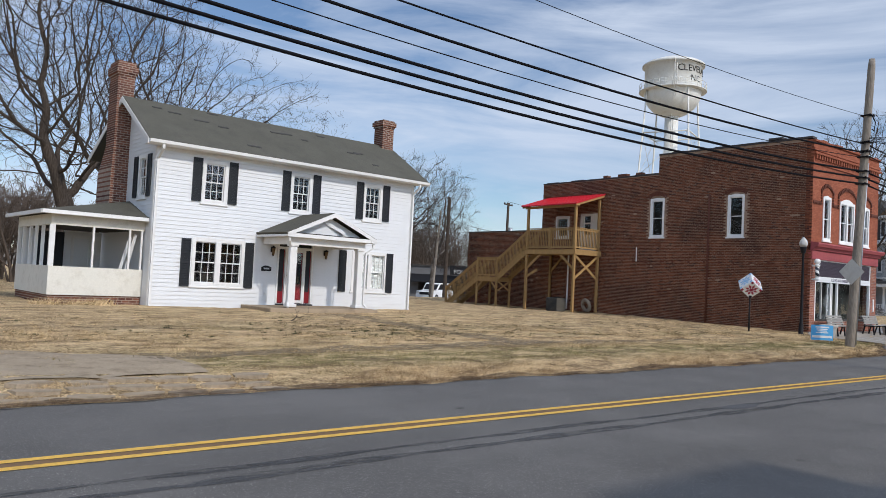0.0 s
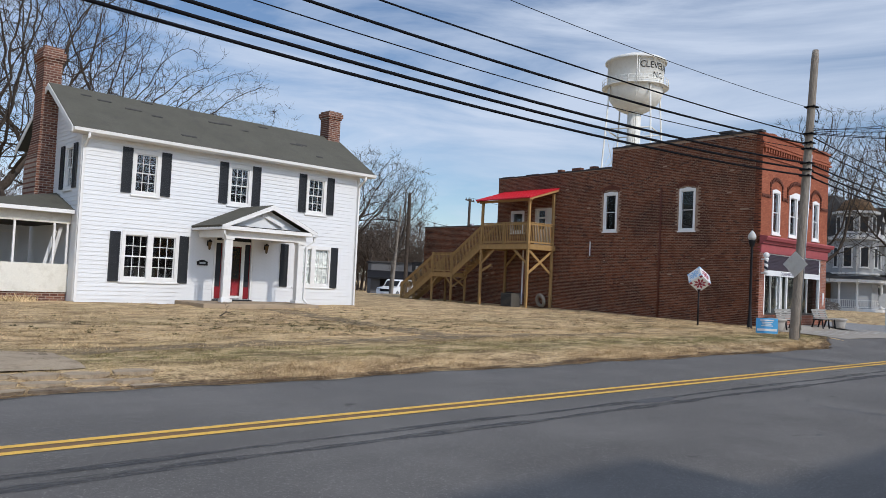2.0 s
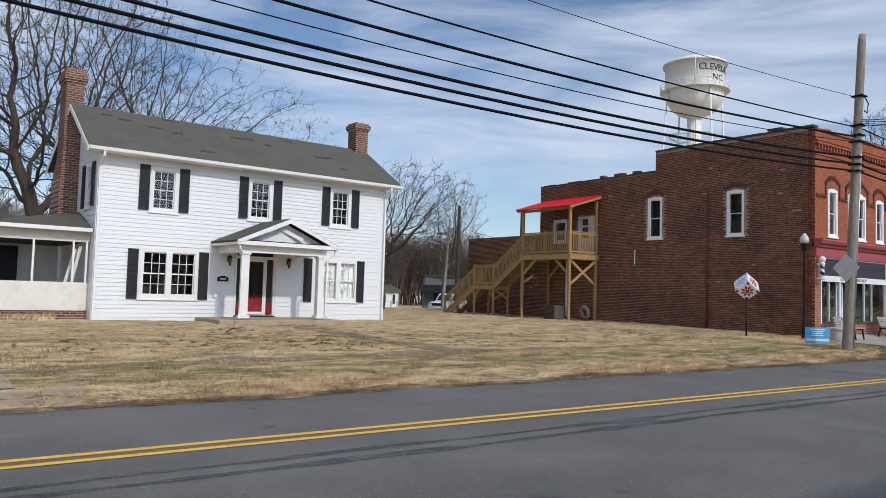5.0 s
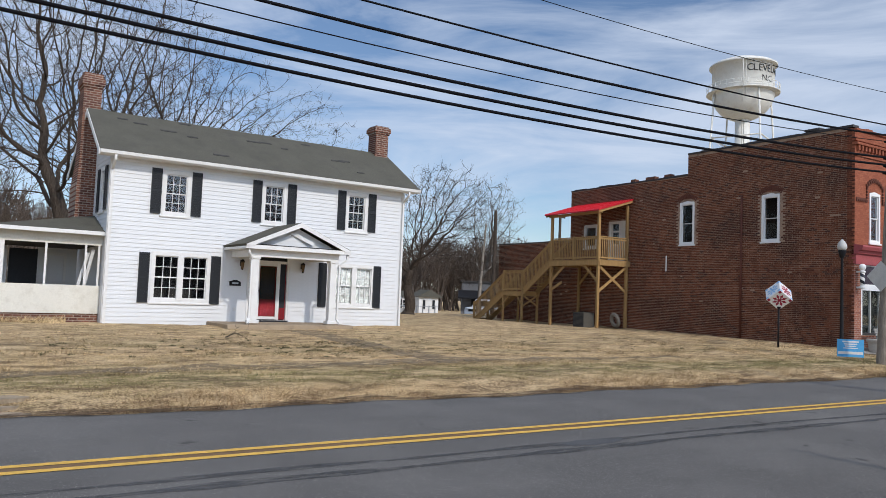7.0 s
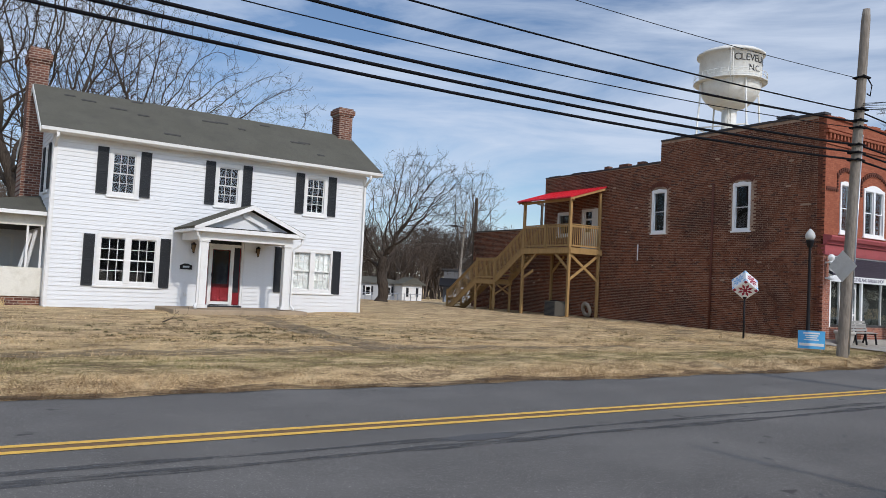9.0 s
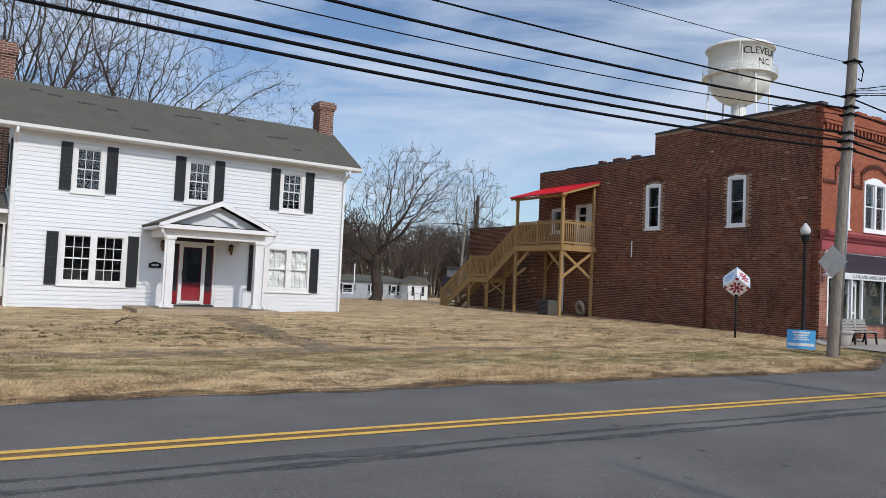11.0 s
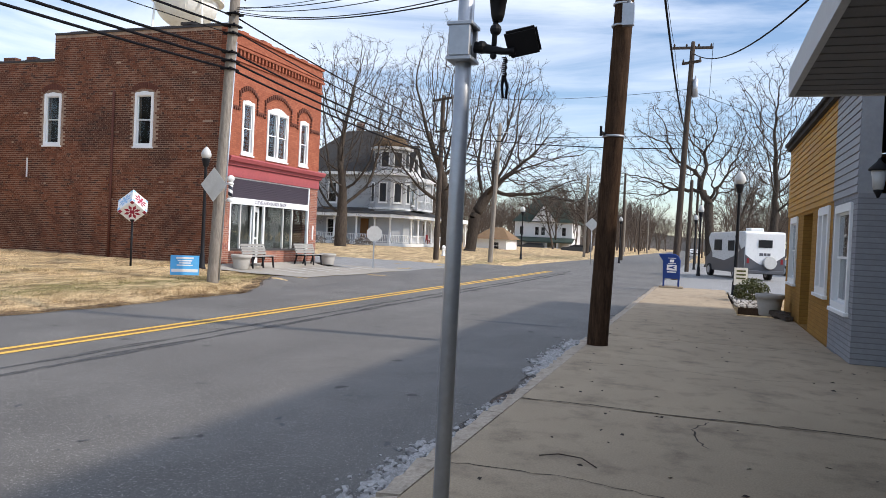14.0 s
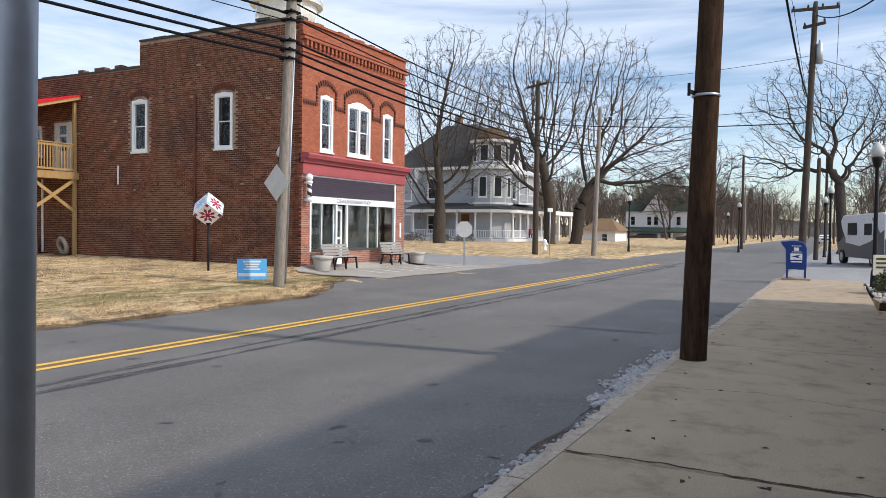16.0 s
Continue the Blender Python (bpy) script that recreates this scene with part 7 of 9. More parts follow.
class Boughs:
    def __init__(self, seed):
        self.r, self.v, self.f, self.split = random.Random(seed), [], [], 0

    def limb(self, pts, radii, seg):
        base = len(self.v)
        for i, p in enumerate(pts):
            d = (pts[min(i + 1, len(pts) - 1)] - pts[max(i - 1, 0)])
            d = d.normalized() if d.length > 1e-6 else Vector((0, 0, 1))
            ref = Vector((0, 0, 1)) if abs(d.z) < 0.9 else Vector((1, 0, 0))
            s = d.cross(ref).normalized()
            u = s.cross(d)
            for k in range(seg):
                a = k * math.tau / seg
                q = p + (s * math.cos(a) + u * math.sin(a)) * radii[i]
                self.v.append((q.x, q.y, q.z))
        for i in range(len(pts) - 1):
            for k in range(seg):
                a, b = base + i * seg + k, base + i * seg + (k + 1) % seg
                self.f.append((a, b, b + seg, a + seg))

    def grow(self, p, d, length, rad, level, spec):
        r = self.r
        n = spec["cuts"][level] if "cuts" in spec else (6 if level < 2 else 3)
        pts, radii = [p], [rad]
        end = rad * (0.30 if level else 0.5)
        for i in range(n):
            wob = Vector((r.gauss(0, 1), r.gauss(0, 1), r.gauss(0, 0.6))) * spec["gnarl"]
            d = (d + wob + Vector((0, 0, spec["up"] * (0.5 if level else 0.2)))).normalized()
            p = p + d * (length / n)
            pts.append(p)
            radii.append(max(spec["tip"], rad + (end - rad) * (i + 1) / n))
        self.limb(pts, radii, 6 if level == 0 else (4 if level == 1 else 3))
        if level == 0:
            self.split = len(self.f)
        if level >= spec["levels"]:
            return
        kids = spec["kids"][level]
        lo = spec["clear"] if level == 0 else 0.25
        for k in range(kids):
            t = lo + (1 - lo) * (k + r.random()) / kids
            i = min(n - 1, int(t * n))
            q = pts[i].lerp(pts[i + 1], t * n - i)
            along = (pts[i + 1] - pts[i]).normalized()
            side = along.cross(Vector((r.gauss(0, 1), r.gauss(0, 1), r.gauss(0, 1))))
            if side.length < 1e-3:
                continue
            sp = spec["spread"][level] * r.uniform(0.75, 1.25)
            dd = (along * math.cos(sp) + side.normalized() * math.sin(sp)).normalized()
            ratio = spec["ratio"][level] * r.uniform(0.7, 1.2) * (1.15 - 0.5 * (t - lo) / (1 - lo + 1e-6))
            self.grow(q, dd, length * ratio, max(spec["tip"], radii[i] * (spec["fork"] if level < 1 else spec.get("thin", 0.45))), level + 1, spec)


def crown_tree(label, loc, fork, lobes, rad, seed, mat, n=1500, step=0.42, tip=0.011, gnarl=0.22, lean=(0, 0), keep=0.65, twigs=5, reach=3.5, name="bare_tree"):
    """A bare tree whose limbs grow towards scattered bud points.
    lobes: ellipsoids (x, y, z, rx, ry, rz) of the crown above the foot; fork: height of the first limbs."""
    rg = np.random.default_rng(seed)
    share = np.array([q[3] * q[4] * q[5] for q in lobes], float) ** 0.8
    share /= share.sum()
    buds = []
    for (cx, cy, cz, ax, ay, az), k in zip(lobes, share):
        d = rg.normal(size=(int(n * k), 3))
        d /= np.linalg.norm(d, axis=1)[:, None]
        d *= (rg.random(len(d)) ** 0.5)[:, None] * (1 + 0.12 * rg.normal(size=len(d)))[:, None]
        buds.append(np.array((cx, cy, cz)) + d * np.array((ax, ay, az)))
    buds = np.concatenate(buds)
    buds = buds[buds[:, 2] > fork * 0.75]
    count = max(3, round(fork / step))
    bend = rg.normal(size=2) * 0.05
    pos = [np.array((lean[0] * fork * f + bend[0] * math.sin(f * 5), lean[1] * fork * f + bend[1] * math.sin(f * 4), fork * f)) for f in np.linspace(0, 1, count + 1)]
    up = [-1] + list(range(count))
    way = [np.array((lean[0], lean[1], 1.0))] * (count + 1)
    kids = [0] * (count + 1)
    near = np.full(len(buds), 1e9)
    who = np.zeros(len(buds), int)
    fresh = list(range(max(1, count - 2), count + 1))
    for turn in range(160):
        pts = np.array([pos[i] for i in fresh])
        dist = np.linalg.norm(buds[:, None, :] - pts[None], axis=2)
        k = dist.argmin(axis=1)
        dk = dist[np.arange(len(buds)), k]
        closer = dk < near
        near[closer], who[closer] = dk[closer], np.array(fresh)[k[closer]]
        alive = near > step * 1.35
        buds, near, who = buds[alive], near[alive], who[alive]
        if not len(buds):
            break
        pull = {}
        mask = near < (reach if turn > 8 else 1e8)
        for i, v in zip(who[mask], (buds[mask] - np.array([pos[i] for i in who])[mask]) / near[mask][:, None]):
            pull[i] = pull.get(i, 0) + v
        fresh = []
        for i, v in pull.items():
            if kids[i] >= 3:
                continue
            size = np.linalg.norm(v)
            d = v / max(size, 1e-6) + keep * way[i] / np.linalg.norm(way[i]) + gnarl * min(1.0, size) * rg.normal(size=3)
            d /= np.linalg.norm(d)
            kids[i] += 1
            fresh.append(len(pos))
            pos.append(pos[i] + d * step)
            up.append(int(i))
            way.append(d)
            kids.append(0)
        if not fresh:
            break
    total = len(pos)
    child = [[] for _ in range(total)]
    for i in range(1, total):
        child[up[i]].append(i)
    ends = [i for i in range(total) if not child[i]]
    power = math.log(max(8, len(ends))) / math.log(rad / tip)
    size = [0.0] * total
    for i in range(total - 1, -1, -1):
        size[i] = tip ** power if not child[i] else sum(size[c] for c in child[i])
    radius = [v ** (1 / power) for v in size]
    b = Boughs(seed)
    b.limb([Vector((0, 0, -0.3)), Vector((0, 0, 0.05)), Vector(pos[1]) * 0.8], [rad * 1.7, rad * 1.4, radius[1] * 1.05], 10)

    def sides(v):
        return 9 if v > 0.14 else (6 if v > 0.06 else (4 if v > 0.025 else 3))

    b.limb([Vector(pos[i]) for i in range(count + 1)], [radius[i] for i in range(count + 1)], 10)
    b.split = len(b.f)
    starts = [(count, c) for c in child[count]]
    while starts:
        root, i = starts.pop()
        chain, rr = [Vector(pos[root]), Vector(pos[i])], [min(radius[root], radius[i] * 1.15), radius[i]]
        while child[i]:
            order = sorted(child[i], key=lambda c: -radius[c])
            starts += [(i, c) for c in order[1:]]
            i = order[0]
            chain.append(Vector(pos[i]))
            rr.append(radius[i])
        rr[-1] *= 0.6
        b.limb(chain, rr, sides(rr[0]))
    for i in range(count + 1, total):
        if radius[i] > tip * 2.3:
            continue
        for _ in range(twigs if not child[i] else 1):
            d = Vector(way[i]) * 0.9 + Vector(rg.normal(size=3)) * 0.62
            ln = rg.uniform(0.25, 0.65)
            p0 = Vector(pos[i])
            p1 = p0 + d.normalized() * ln * 0.5
            p2 = p1 + (d.normalized() + Vector(rg.normal(size=3)) * 0.3 + Vector((0, 0, 0.15))).normalized() * ln * 0.5
            b.limb([p0, p1, p2], [tip * 0.75, tip * 0.6, tip * 0.35], 3)
    ob = thing(name, label, "tree", loc, 0, "bare winter trees")
    for piece_name, lo, hi in (("trunk", 0, b.split), ("crown", b.split, len(b.f))):
        faces = b.f[lo:hi]
        used = sorted({i for q in faces for i in q})
        back = {i: k for k, i in enumerate(used)}
        me = bpy.data.meshes.new(piece_name)
        me.from_pydata([b.v[i] for i in used], [], [tuple(back[i] for i in q) for q in faces])
        me.materials.append(mat)
        me.polygons.foreach_set("use_smooth", [True] * len(faces))
        limb = new(piece_name, me)
        limb.parent = ob
    return ob


crown_tree("large spreading bare tree behind the white house", (9.0, 37.5, 0.2), 3.4, [(-2.0, 0, 11.5, 6.2, 6, 7.0), (-6.0, 1, 7.5, 4.5, 4, 4.5), (2.2, 1, 11.0, 4.2, 5, 6.0)], 0.42, 3, M["bark"], 4200, 0.36, 0.009, gnarl=0.24)
crown_tree("wide bare tree rising behind the house roof", (13.8, 42.5, 0.2), 4.0, [(0.5, 0, 10.5, 5.5, 5, 5.8), (6.0, -2.0, 9.0, 5.0, 4, 3.8), (-4.0, 1, 10.0, 4.0, 4, 5.0)], 0.36, 8, M["bark"], 4600, 0.34, 0.009, gnarl=0.24)
crown_tree("bare tree beyond the side porch", (2.5, 47.0, 0.1), 4.0, [(0, 0, 9.5, 5.5, 5, 7.0)], 0.34, 15, M["bark"], 2400, 0.4, 0.010)
crown_tree("low spreading bare tree with pale mottled trunk on the back lawn", (29.85, 42.5, 0.2), 1.9, [(1.5, -1.4, 6.3, 3.5, 3.5, 3.3), (3.6, -2.8, 3.8, 3.0, 3, 1.9), (-2.0, 1.6, 4.2, 2.4, 2.6, 2.3)], 0.34, 21, M["bark"], 4800, 0.26, 0.008, 0.30, keep=0.5)
crown_tree("slender pale bare tree near the back street", (45.2, 56.5, -0.3), 3.0, [(0.6, -0.5, 8.2, 2.9, 2.9, 4.4)], 0.20, 33, M["bark_pale"], 1700, 0.34, 0.010)
crown_tree("tall bare tree with many upright stems beside the shop", (63.0, 25.8, 0.15), 2.6, [(0, 0, 8.6, 4.4, 4.4, 6.0), (0.4, -0.6, 12.0, 4.4, 4.4, 3.9)], 0.46, 41, M["bark"], 3600, 0.36, 0.011, 0.14, keep=0.85)
crown_tree("tall bare street tree with upright crown", (73.5, 20.9, 0.1), 3.4, [(-0.5, 0.6, 12.2, 4.4, 4.8, 7.2), (-2.0, 2.5, 10.0, 3.2, 4.0, 5.5)], 0.52, 52, M["bark"], 3600, 0.38, 0.012, 0.14, keep=0.85)
crown_tree("tall leaning bare tree with long arching limbs", (77.6, 20.0, 0.1), 3.2, [(1.6, -3.0, 11.6, 4.6, 4.6, 6.6), (3.6, -6.6, 7.8, 3.6, 4.4, 4.8)], 0.52, 63, M["bark"], 3800, 0.38, 0.012, 0.16, lean=(0.06, -0.10), keep=0.8)
crown_tree("twisted bare oak with long crooked limbs", (80.0, -0.9, -0.1), 5.4, [(0, 2.6, 11.2, 4.5, 5.4, 3.9), (0, 6.0, 7.2, 3.6, 3.4, 2.3), (0, -2.2, 9.8, 3.4, 2.6, 3.6)], 0.38, 70, M["bark"], 2200, 0.42, 0.013, 0.42, lean=(0.0, 0.07), keep=0.45)
crown_tree("tall bare tree behind the parked motor home", (85.5, -6.2, -0.1), 5.0, [(0, 0.2, 12.0, 4.6, 4.9, 6.6)], 0.36, 84, M["bark"], 2400, 0.42, 0.013)
crown_tree("bare tree behind the corner house", (88.0, 33.0, 0.2), 4.0, [(0, 0, 10.5, 5.5, 5.5, 6.5)], 0.36, 95, M["bark"], 1400, 0.5, 0.018)
crown_tree("bare tree along the far road", (116.0, 15.0, 0.0), 3.5, [(0, 0, 8.5, 4.6, 4.8, 5.0)], 0.32, 97, M["bark"], 1000, 0.5, 0.02)


def woods(label, seed, spots, mat, hmin, hmax):
    r = random.Random(seed)
    v, f = [], []
    low = dict(cuts=(5, 3, 2, 1), fork=0.5, levels=3, kids=(9, 6, 4), clear=0.2, spread=(0.55, 0.6, 0.7), ratio=(0.6, 0.5, 0.5), gnarl=0.12, up=0.14, tip=0.02, trunk=0.8)
    kinds = []
    for s in range(6):
        b = Boughs(seed * 7 + s)
        b.grow(Vector((0, 0, 0)), Vector((0, 0, 1)), 8.0, 0.16, 0, low)
        kinds.append((b.v, b.f))
    for x, y, z in spots:
        bv, bf = r.choice(kinds)
        k, a = r.uniform(hmin, hmax) / 10.0, r.uniform(0, 6.28)
        c, s = math.cos(a) * k, math.sin(a) * k
        n = len(v)
        v += [(x + p[0] * c - p[1] * s, y + p[0] * s + p[1] * c, z + p[2] * k) for p in bv]
        f += [tuple(i + n for i in q) for q in bf]
    me = bpy.data.meshes.new("woodland")
    me.from_pydata(v, [], f)
    me.materials.append(mat)
    return tagged(new("woodland", me), label, "woods", "", "stuff")


r = random.Random(77)
woods("brown bare woods far behind the lawn", 1, [(r.uniform(5, 95), r.uniform(98, 135), -1.4) for _ in range(330)], M["bark_far"], 8, 13)
woods("bare thicket along the far road", 2, [(r.uniform(125, 220), r.uniform(13, 60), -0.2) for _ in range(130)], M["bark_far"], 7, 12)
woods("bare thicket behind the parking lot", 3, [(r.uniform(95, 220), r.uniform(-45, -3), -0.2) for _ in range(110)], M["bark_far"], 7, 12.5)
woods("bare trees closing the far end of the road", 6, [(r.uniform(230, 340), r.uniform(-70, 90), -0.2) for _ in range(150)], M["bark_far"], 9, 15)
woods("bare trees behind the corner houses", 4, [(r.uniform(95, 140), r.uniform(36, 80), -0.5) for _ in range(45)], M["bark_far"], 8, 13)
woods("far bare trees beyond the side porch", 5, [(r.uniform(-25, 12), r.uniform(60, 100), -1.0) for _ in range(60)], M["bark_far"], 8, 13)


def hill(name, label, poly, z0, mat):
    """A far ridge with an uneven wooded top."""
    bm = bmesh.new()
    rr = random.Random(len(name))
    low = [bm.verts.new((x, y, -3)) for x, y, h in poly]
    top = [bm.verts.new((x, y, z0 + h + rr.uniform(-0.8, 0.8))) for x, y, h in poly]
    for i in range(len(poly) - 1):
        bm.faces.new((low[i], low[i + 1], top[i + 1], top[i]))
    back = [bm.verts.new((v.co.x * 1.08, v.co.y * 1.08, v.co.z - 1)) for v in top]
    for i in range(len(poly) - 1):
        bm.faces.new((top[i], top[i + 1], back[i + 1], back[i]))
    return single(name, bm, mat, label, "hills", "structure")


M["far_hill"] = surface("far_bare_woodland", (0.20, 0.185, 0.175), 0.95, 0.9, 0.08, 0.35, (0.08, 0.09, 0.06), 0.5, 0.5)
hill("backdrop", "far wooded ridge on the horizon", [(420 * math.sin(radians(a)), 420 * math.cos(radians(a)), 6 + 2.5 * math.sin(a * 0.31) + 1.5 * math.sin(a * 0.83)) for a in range(-60, 150, 2)], 0, M["far_hill"])

# grass tufts and clods on the lawn
gm, gn, gl, gb = nodes_of("dry_grass_blades", 0.85, 0, 0.2)
gg = gn.new("ShaderNodeNewGeometry")
gc = gn.new("ShaderNodeTexCoord")
gf = noise_node(gn, gl, gc.outputs["Object"], 0.55, 6, 0.6)
ga = blend(gn, gl, gg.outputs["Random Per Island"], (0.20, 0.12, 0.052), (0.89, 0.665, 0.385))
ga = blend(gn, gl, remap(gn, gl, gf, 0.56, 0.70, 0, 0.4), ga, blend(gn, gl, gg.outputs["Random Per Island"], (0.08, 0.095, 0.03), (0.26, 0.25, 0.10)))
gmap = gn.new("ShaderNodeMapping")
gmap.inputs["Scale"].default_value = (0.55, 1.6, 1)
gl.new(gc.outputs["Object"], gmap.inputs["Vector"])
gdark = blend(gn, gl, gg.outputs["Random Per Island"], (0.075, 0.05, 0.025), (0.24, 0.165, 0.085))
gstrip = noise_node(gn, gl, gmap.outputs["Vector"], 0.5, 7, 0.62)
gtuft = noise_node(gn, gl, gmap.outputs["Vector"], 5.5, 6, 0.7)
ga = blend(gn, gl, remap(gn, gl, gstrip, 0.50, 0.62, 0, 0.6), ga, blend(gn, gl, gg.outputs["Random Per Island"], (0.10, 0.09, 0.035), (0.34, 0.28, 0.13)))
ga = blend(gn, gl, remap(gn, gl, gtuft, 0.55, 0.61, 0, 0.9), ga, gdark)
gsep = gn.new("ShaderNodeSeparateXYZ")
gl.new(gc.outputs["Object"], gsep.inputs["Vector"])
gband = gn.new("ShaderNodeMath")
gband.operation = "MULTIPLY"
gl.new(remap(gn, gl, gsep.outputs["Y"], 11.0, 11.8, 0, 0.75), gband.inputs[0])
gl.new(remap(gn, gl, gsep.outputs["Y"], 12.6, 13.2, 1, 0), gband.inputs[1])
glit = gn.new("ShaderNodeMath")
glit.operation = "MULTIPLY"
gl.new(remap(gn, gl, gsep.outputs["Y"], 11.0, 10.5, 0, 0.8), glit.inputs[0])
gl.new(remap(gn, gl, gtuft, 0.40, 0.55, 0.2, 1), glit.inputs[1])
ga = blend(gn, gl, glit.outputs["Value"], ga, blend(gn, gl, gg.outputs["Random Per Island"], (0.11, 0.06, 0.03), (0.36, 0.215, 0.11)))
ga = blend(gn, gl, gband.outputs["Value"], ga, blend(gn, gl, gg.outputs["Random Per Island"], (0.07, 0.085, 0.025), (0.27, 0.26, 0.10)))
# the same painted bump shadows and lit crests, carried onto the blades
gstreak_shade = noise_node(gn, gl, gmap.outputs["Vector"], 1.7, 9, 0.74)
ga = blend(gn, gl, remap(gn, gl, gstreak_shade, 0.52, 0.60, 0, 0.75), ga, gdark)
ga = blend(gn, gl, remap(gn, gl, gstreak_shade, 0.48, 0.40, 0, 0.7), ga, blend(gn, gl, gg.outputs["Random Per Island"], (0.52, 0.365, 0.185), (0.93, 0.725, 0.45)))
gl.new(ga, gb.inputs["Base Color"])
rg = np.random.default_rng(9)
NB = 190000
gx = rg.uniform(-2, 34, NB)
gy = 10.2 + np.abs(rg.normal(0, 1, NB)) ** 1.3 * 5.2
blade_v, blade_f = [], []
for i in range(NB):
    x, y = float(gx[i]), float(gy[i])
    if y > 27 or (x > 31.5 and y < 15.6) or y < far_edge(x) - 0.02 or (abs(y - walk_mid(x)) < 0.42 and 5.2 < x < 20 or abs(x - 14.75) < 0.45 and 13.7 < y < 23) and i % 2 or (x < 5.6 and 10.4 < y < 13.6 and noise.noise((x * 1.7, y * 1.7, 3)) < 0.22):
        continue
    m = noise.noise((x * 0.55, y * 0.8, 7))
    if m < -0.22 and i % 3:
        continue
    z = lawn_z(x, y)
    tall = 0.025 + 0.035 * max(0.0, m) + (0.03 if y < 11.2 else 0.0) * (0.5 + 0.5 * math.sin(x * 0.8))
    h = tall * (0.5 + (i * 7919 % 1000) / 1000)
    a = (i * 104729 % 6283) / 1000
    w = 0.0045 + 0.007 * min(1.0, (y - 10) / 8)
    lx, ly = math.cos(a * 3.1) * h * 0.9, math.sin(a * 3.1) * h * 0.9
    n = len(blade_v)
    blade_v += [(x - w * math.cos(a), y - w * math.sin(a), z - 0.01), (x + w * math.cos(a), y + w * math.sin(a), z - 0.01), (x + lx, y + ly, z + h)]
    blade_f.append((n, n + 1, n + 2))
me = bpy.data.meshes.new("lawn_grass")
me.from_pydata(blade_v, [], blade_f)
me.materials.append(gm)
tagged(new("lawn_grass", me), "short dry straw-coloured grass with greener patches", "grass", "", "stuff")
r = random.Random(19)
tv, tf = [], []
for _ in range(430):
    x, y = r.uniform(2, 27), 15.2 + abs(r.gauss(0, 3.4))
    if r.random() < 0.42:
        x, y = r.gauss(13.4, 2.0), 17.2 + r.gauss(0, 1.3)
    if y > 25.2 or y < walk_mid(x) + 0.7:
        continue
    w = r.uniform(0.03, 0.10) * r.choice((1, 1, 1.8))
    z = lawn_z(x, y) - 0.01
    for _ in range(34):
        a, d = r.uniform(0, 6.28), w * math.sqrt(r.random())
        px, py, h, t = x + 1.4 * d * math.cos(a), y + d * math.sin(a), r.uniform(0.02, 0.055) * (1.2 - 0.6 * d / w), r.uniform(0, 6.28)
        n = len(tv)
        tv += [(px - 0.011 * math.cos(t), py - 0.011 * math.sin(t), z), (px + 0.011 * math.cos(t), py + 0.011 * math.sin(t), z), (px + 0.03 * math.cos(t * 3), py + 0.03 * math.sin(t * 3), z + h)]
        tf.append((n, n + 1, n + 2))
me = bpy.data.meshes.new("grass_tufts")
me.from_pydata(tv, [], tf)
me.materials.append(surface("dark_turf_tufts", (0.085, 0.075, 0.035), 0.95, 30, 4, 0.4))
tagged(new("grass_tufts", me), "dark green-brown tufts scattered on the lawn", "grass", "", "stuff")
bm = bmesh.new()
r = random.Random(23)
for _ in range(420):
    x, y = 9.31 - 3.4 + r.uniform(0, 2.4), 25.7 + r.uniform(0.0, 0.7)
    h = r.uniform(0.08, 0.27)
    a = r.uniform(0, 6.28)
    dx, dy = math.cos(a) * h * 0.7, math.sin(a) * h * 0.5
    z = lawn_z(x, y)
    bm.faces.new([bm.verts.new(p) for p in ((x - 0.012, y, z), (x + 0.012, y, z), (x + dx, y + dy, z + h))])
single("dead_weeds", bm, gm, "dead straw-coloured weeds along the side porch", "weeds", "stuff")
branch = Boughs(12)
branch.grow(Vector((0, 0, 0.02)), Vector((1, 0.3, 0.25)).normalized(), 0.7, 0.02, 1, dict(fork=0.5, levels=3, kids=(4, 5, 4, 3), clear=0.1, spread=(0.8, 0.8, 0.8), ratio=(0.6, 0.6, 0.6), gnarl=0.2, up=0.0, tip=0.004, trunk=1))
me = bpy.data.meshes.new("fallen_branch")
me.from_pydata(branch.v, [], branch.f)
me.materials.append(M["bark"])
fb = tagged(new("fallen_branch", me), "small fallen branch lying on the lawn", "branch")
fb.location = (11.6, 20.2, lawn_z(11.6, 20.2))

# ---- corner house with tower and wraparound porch ----
M["grey_siding"] = surface("pale_grey_clapboard", (0.36, 0.375, 0.39), 0.6, 14, 0.8, 0.10, (0.4, 0.4, 0.38), 0.2, 0.1, stretch=(1, 1, 8))
M["rust_roof"] = surface("rusty_tower_shingles", (0.20, 0.125, 0.07), 0.9, 12, 1.2, 0.3)
M["dark_wood"] = surface("brown_stained_door", (0.20, 0.095, 0.035), 0.6, 14, 2, 0.2)
vic = thing("corner_house", "large pale grey Victorian house with corner tower and white porch", "house", (73.0, 24.7, 0.25))
bm = bmesh.new()
wall_holes(bm, 1.6, 11.0, 0.0, 6.75, 0.2, [(2.2 + 3.4 * k, 3.1 + 3.4 * k, z, z + 1.6) for k in range(3) for z in (0.9, 4.1)], "x", 1.7)
wall_holes(bm, 1.9, 12.5, 0.0, 6.75, 0.2, [(7.6, 8.5, 4.0, 5.9), (7.6, 8.5, 0.8, 2.5), (4.2, 5.0, 0.8, 2.6)], "y", 1.6)
box(bm, 10.8, 11.0, 1.9, 12.5, 0, 6.75)
box(bm, 1.8, 10.8, 12.3, 12.5, 0, 6.75)
part("wall", bm, M["grey_siding"], vic)
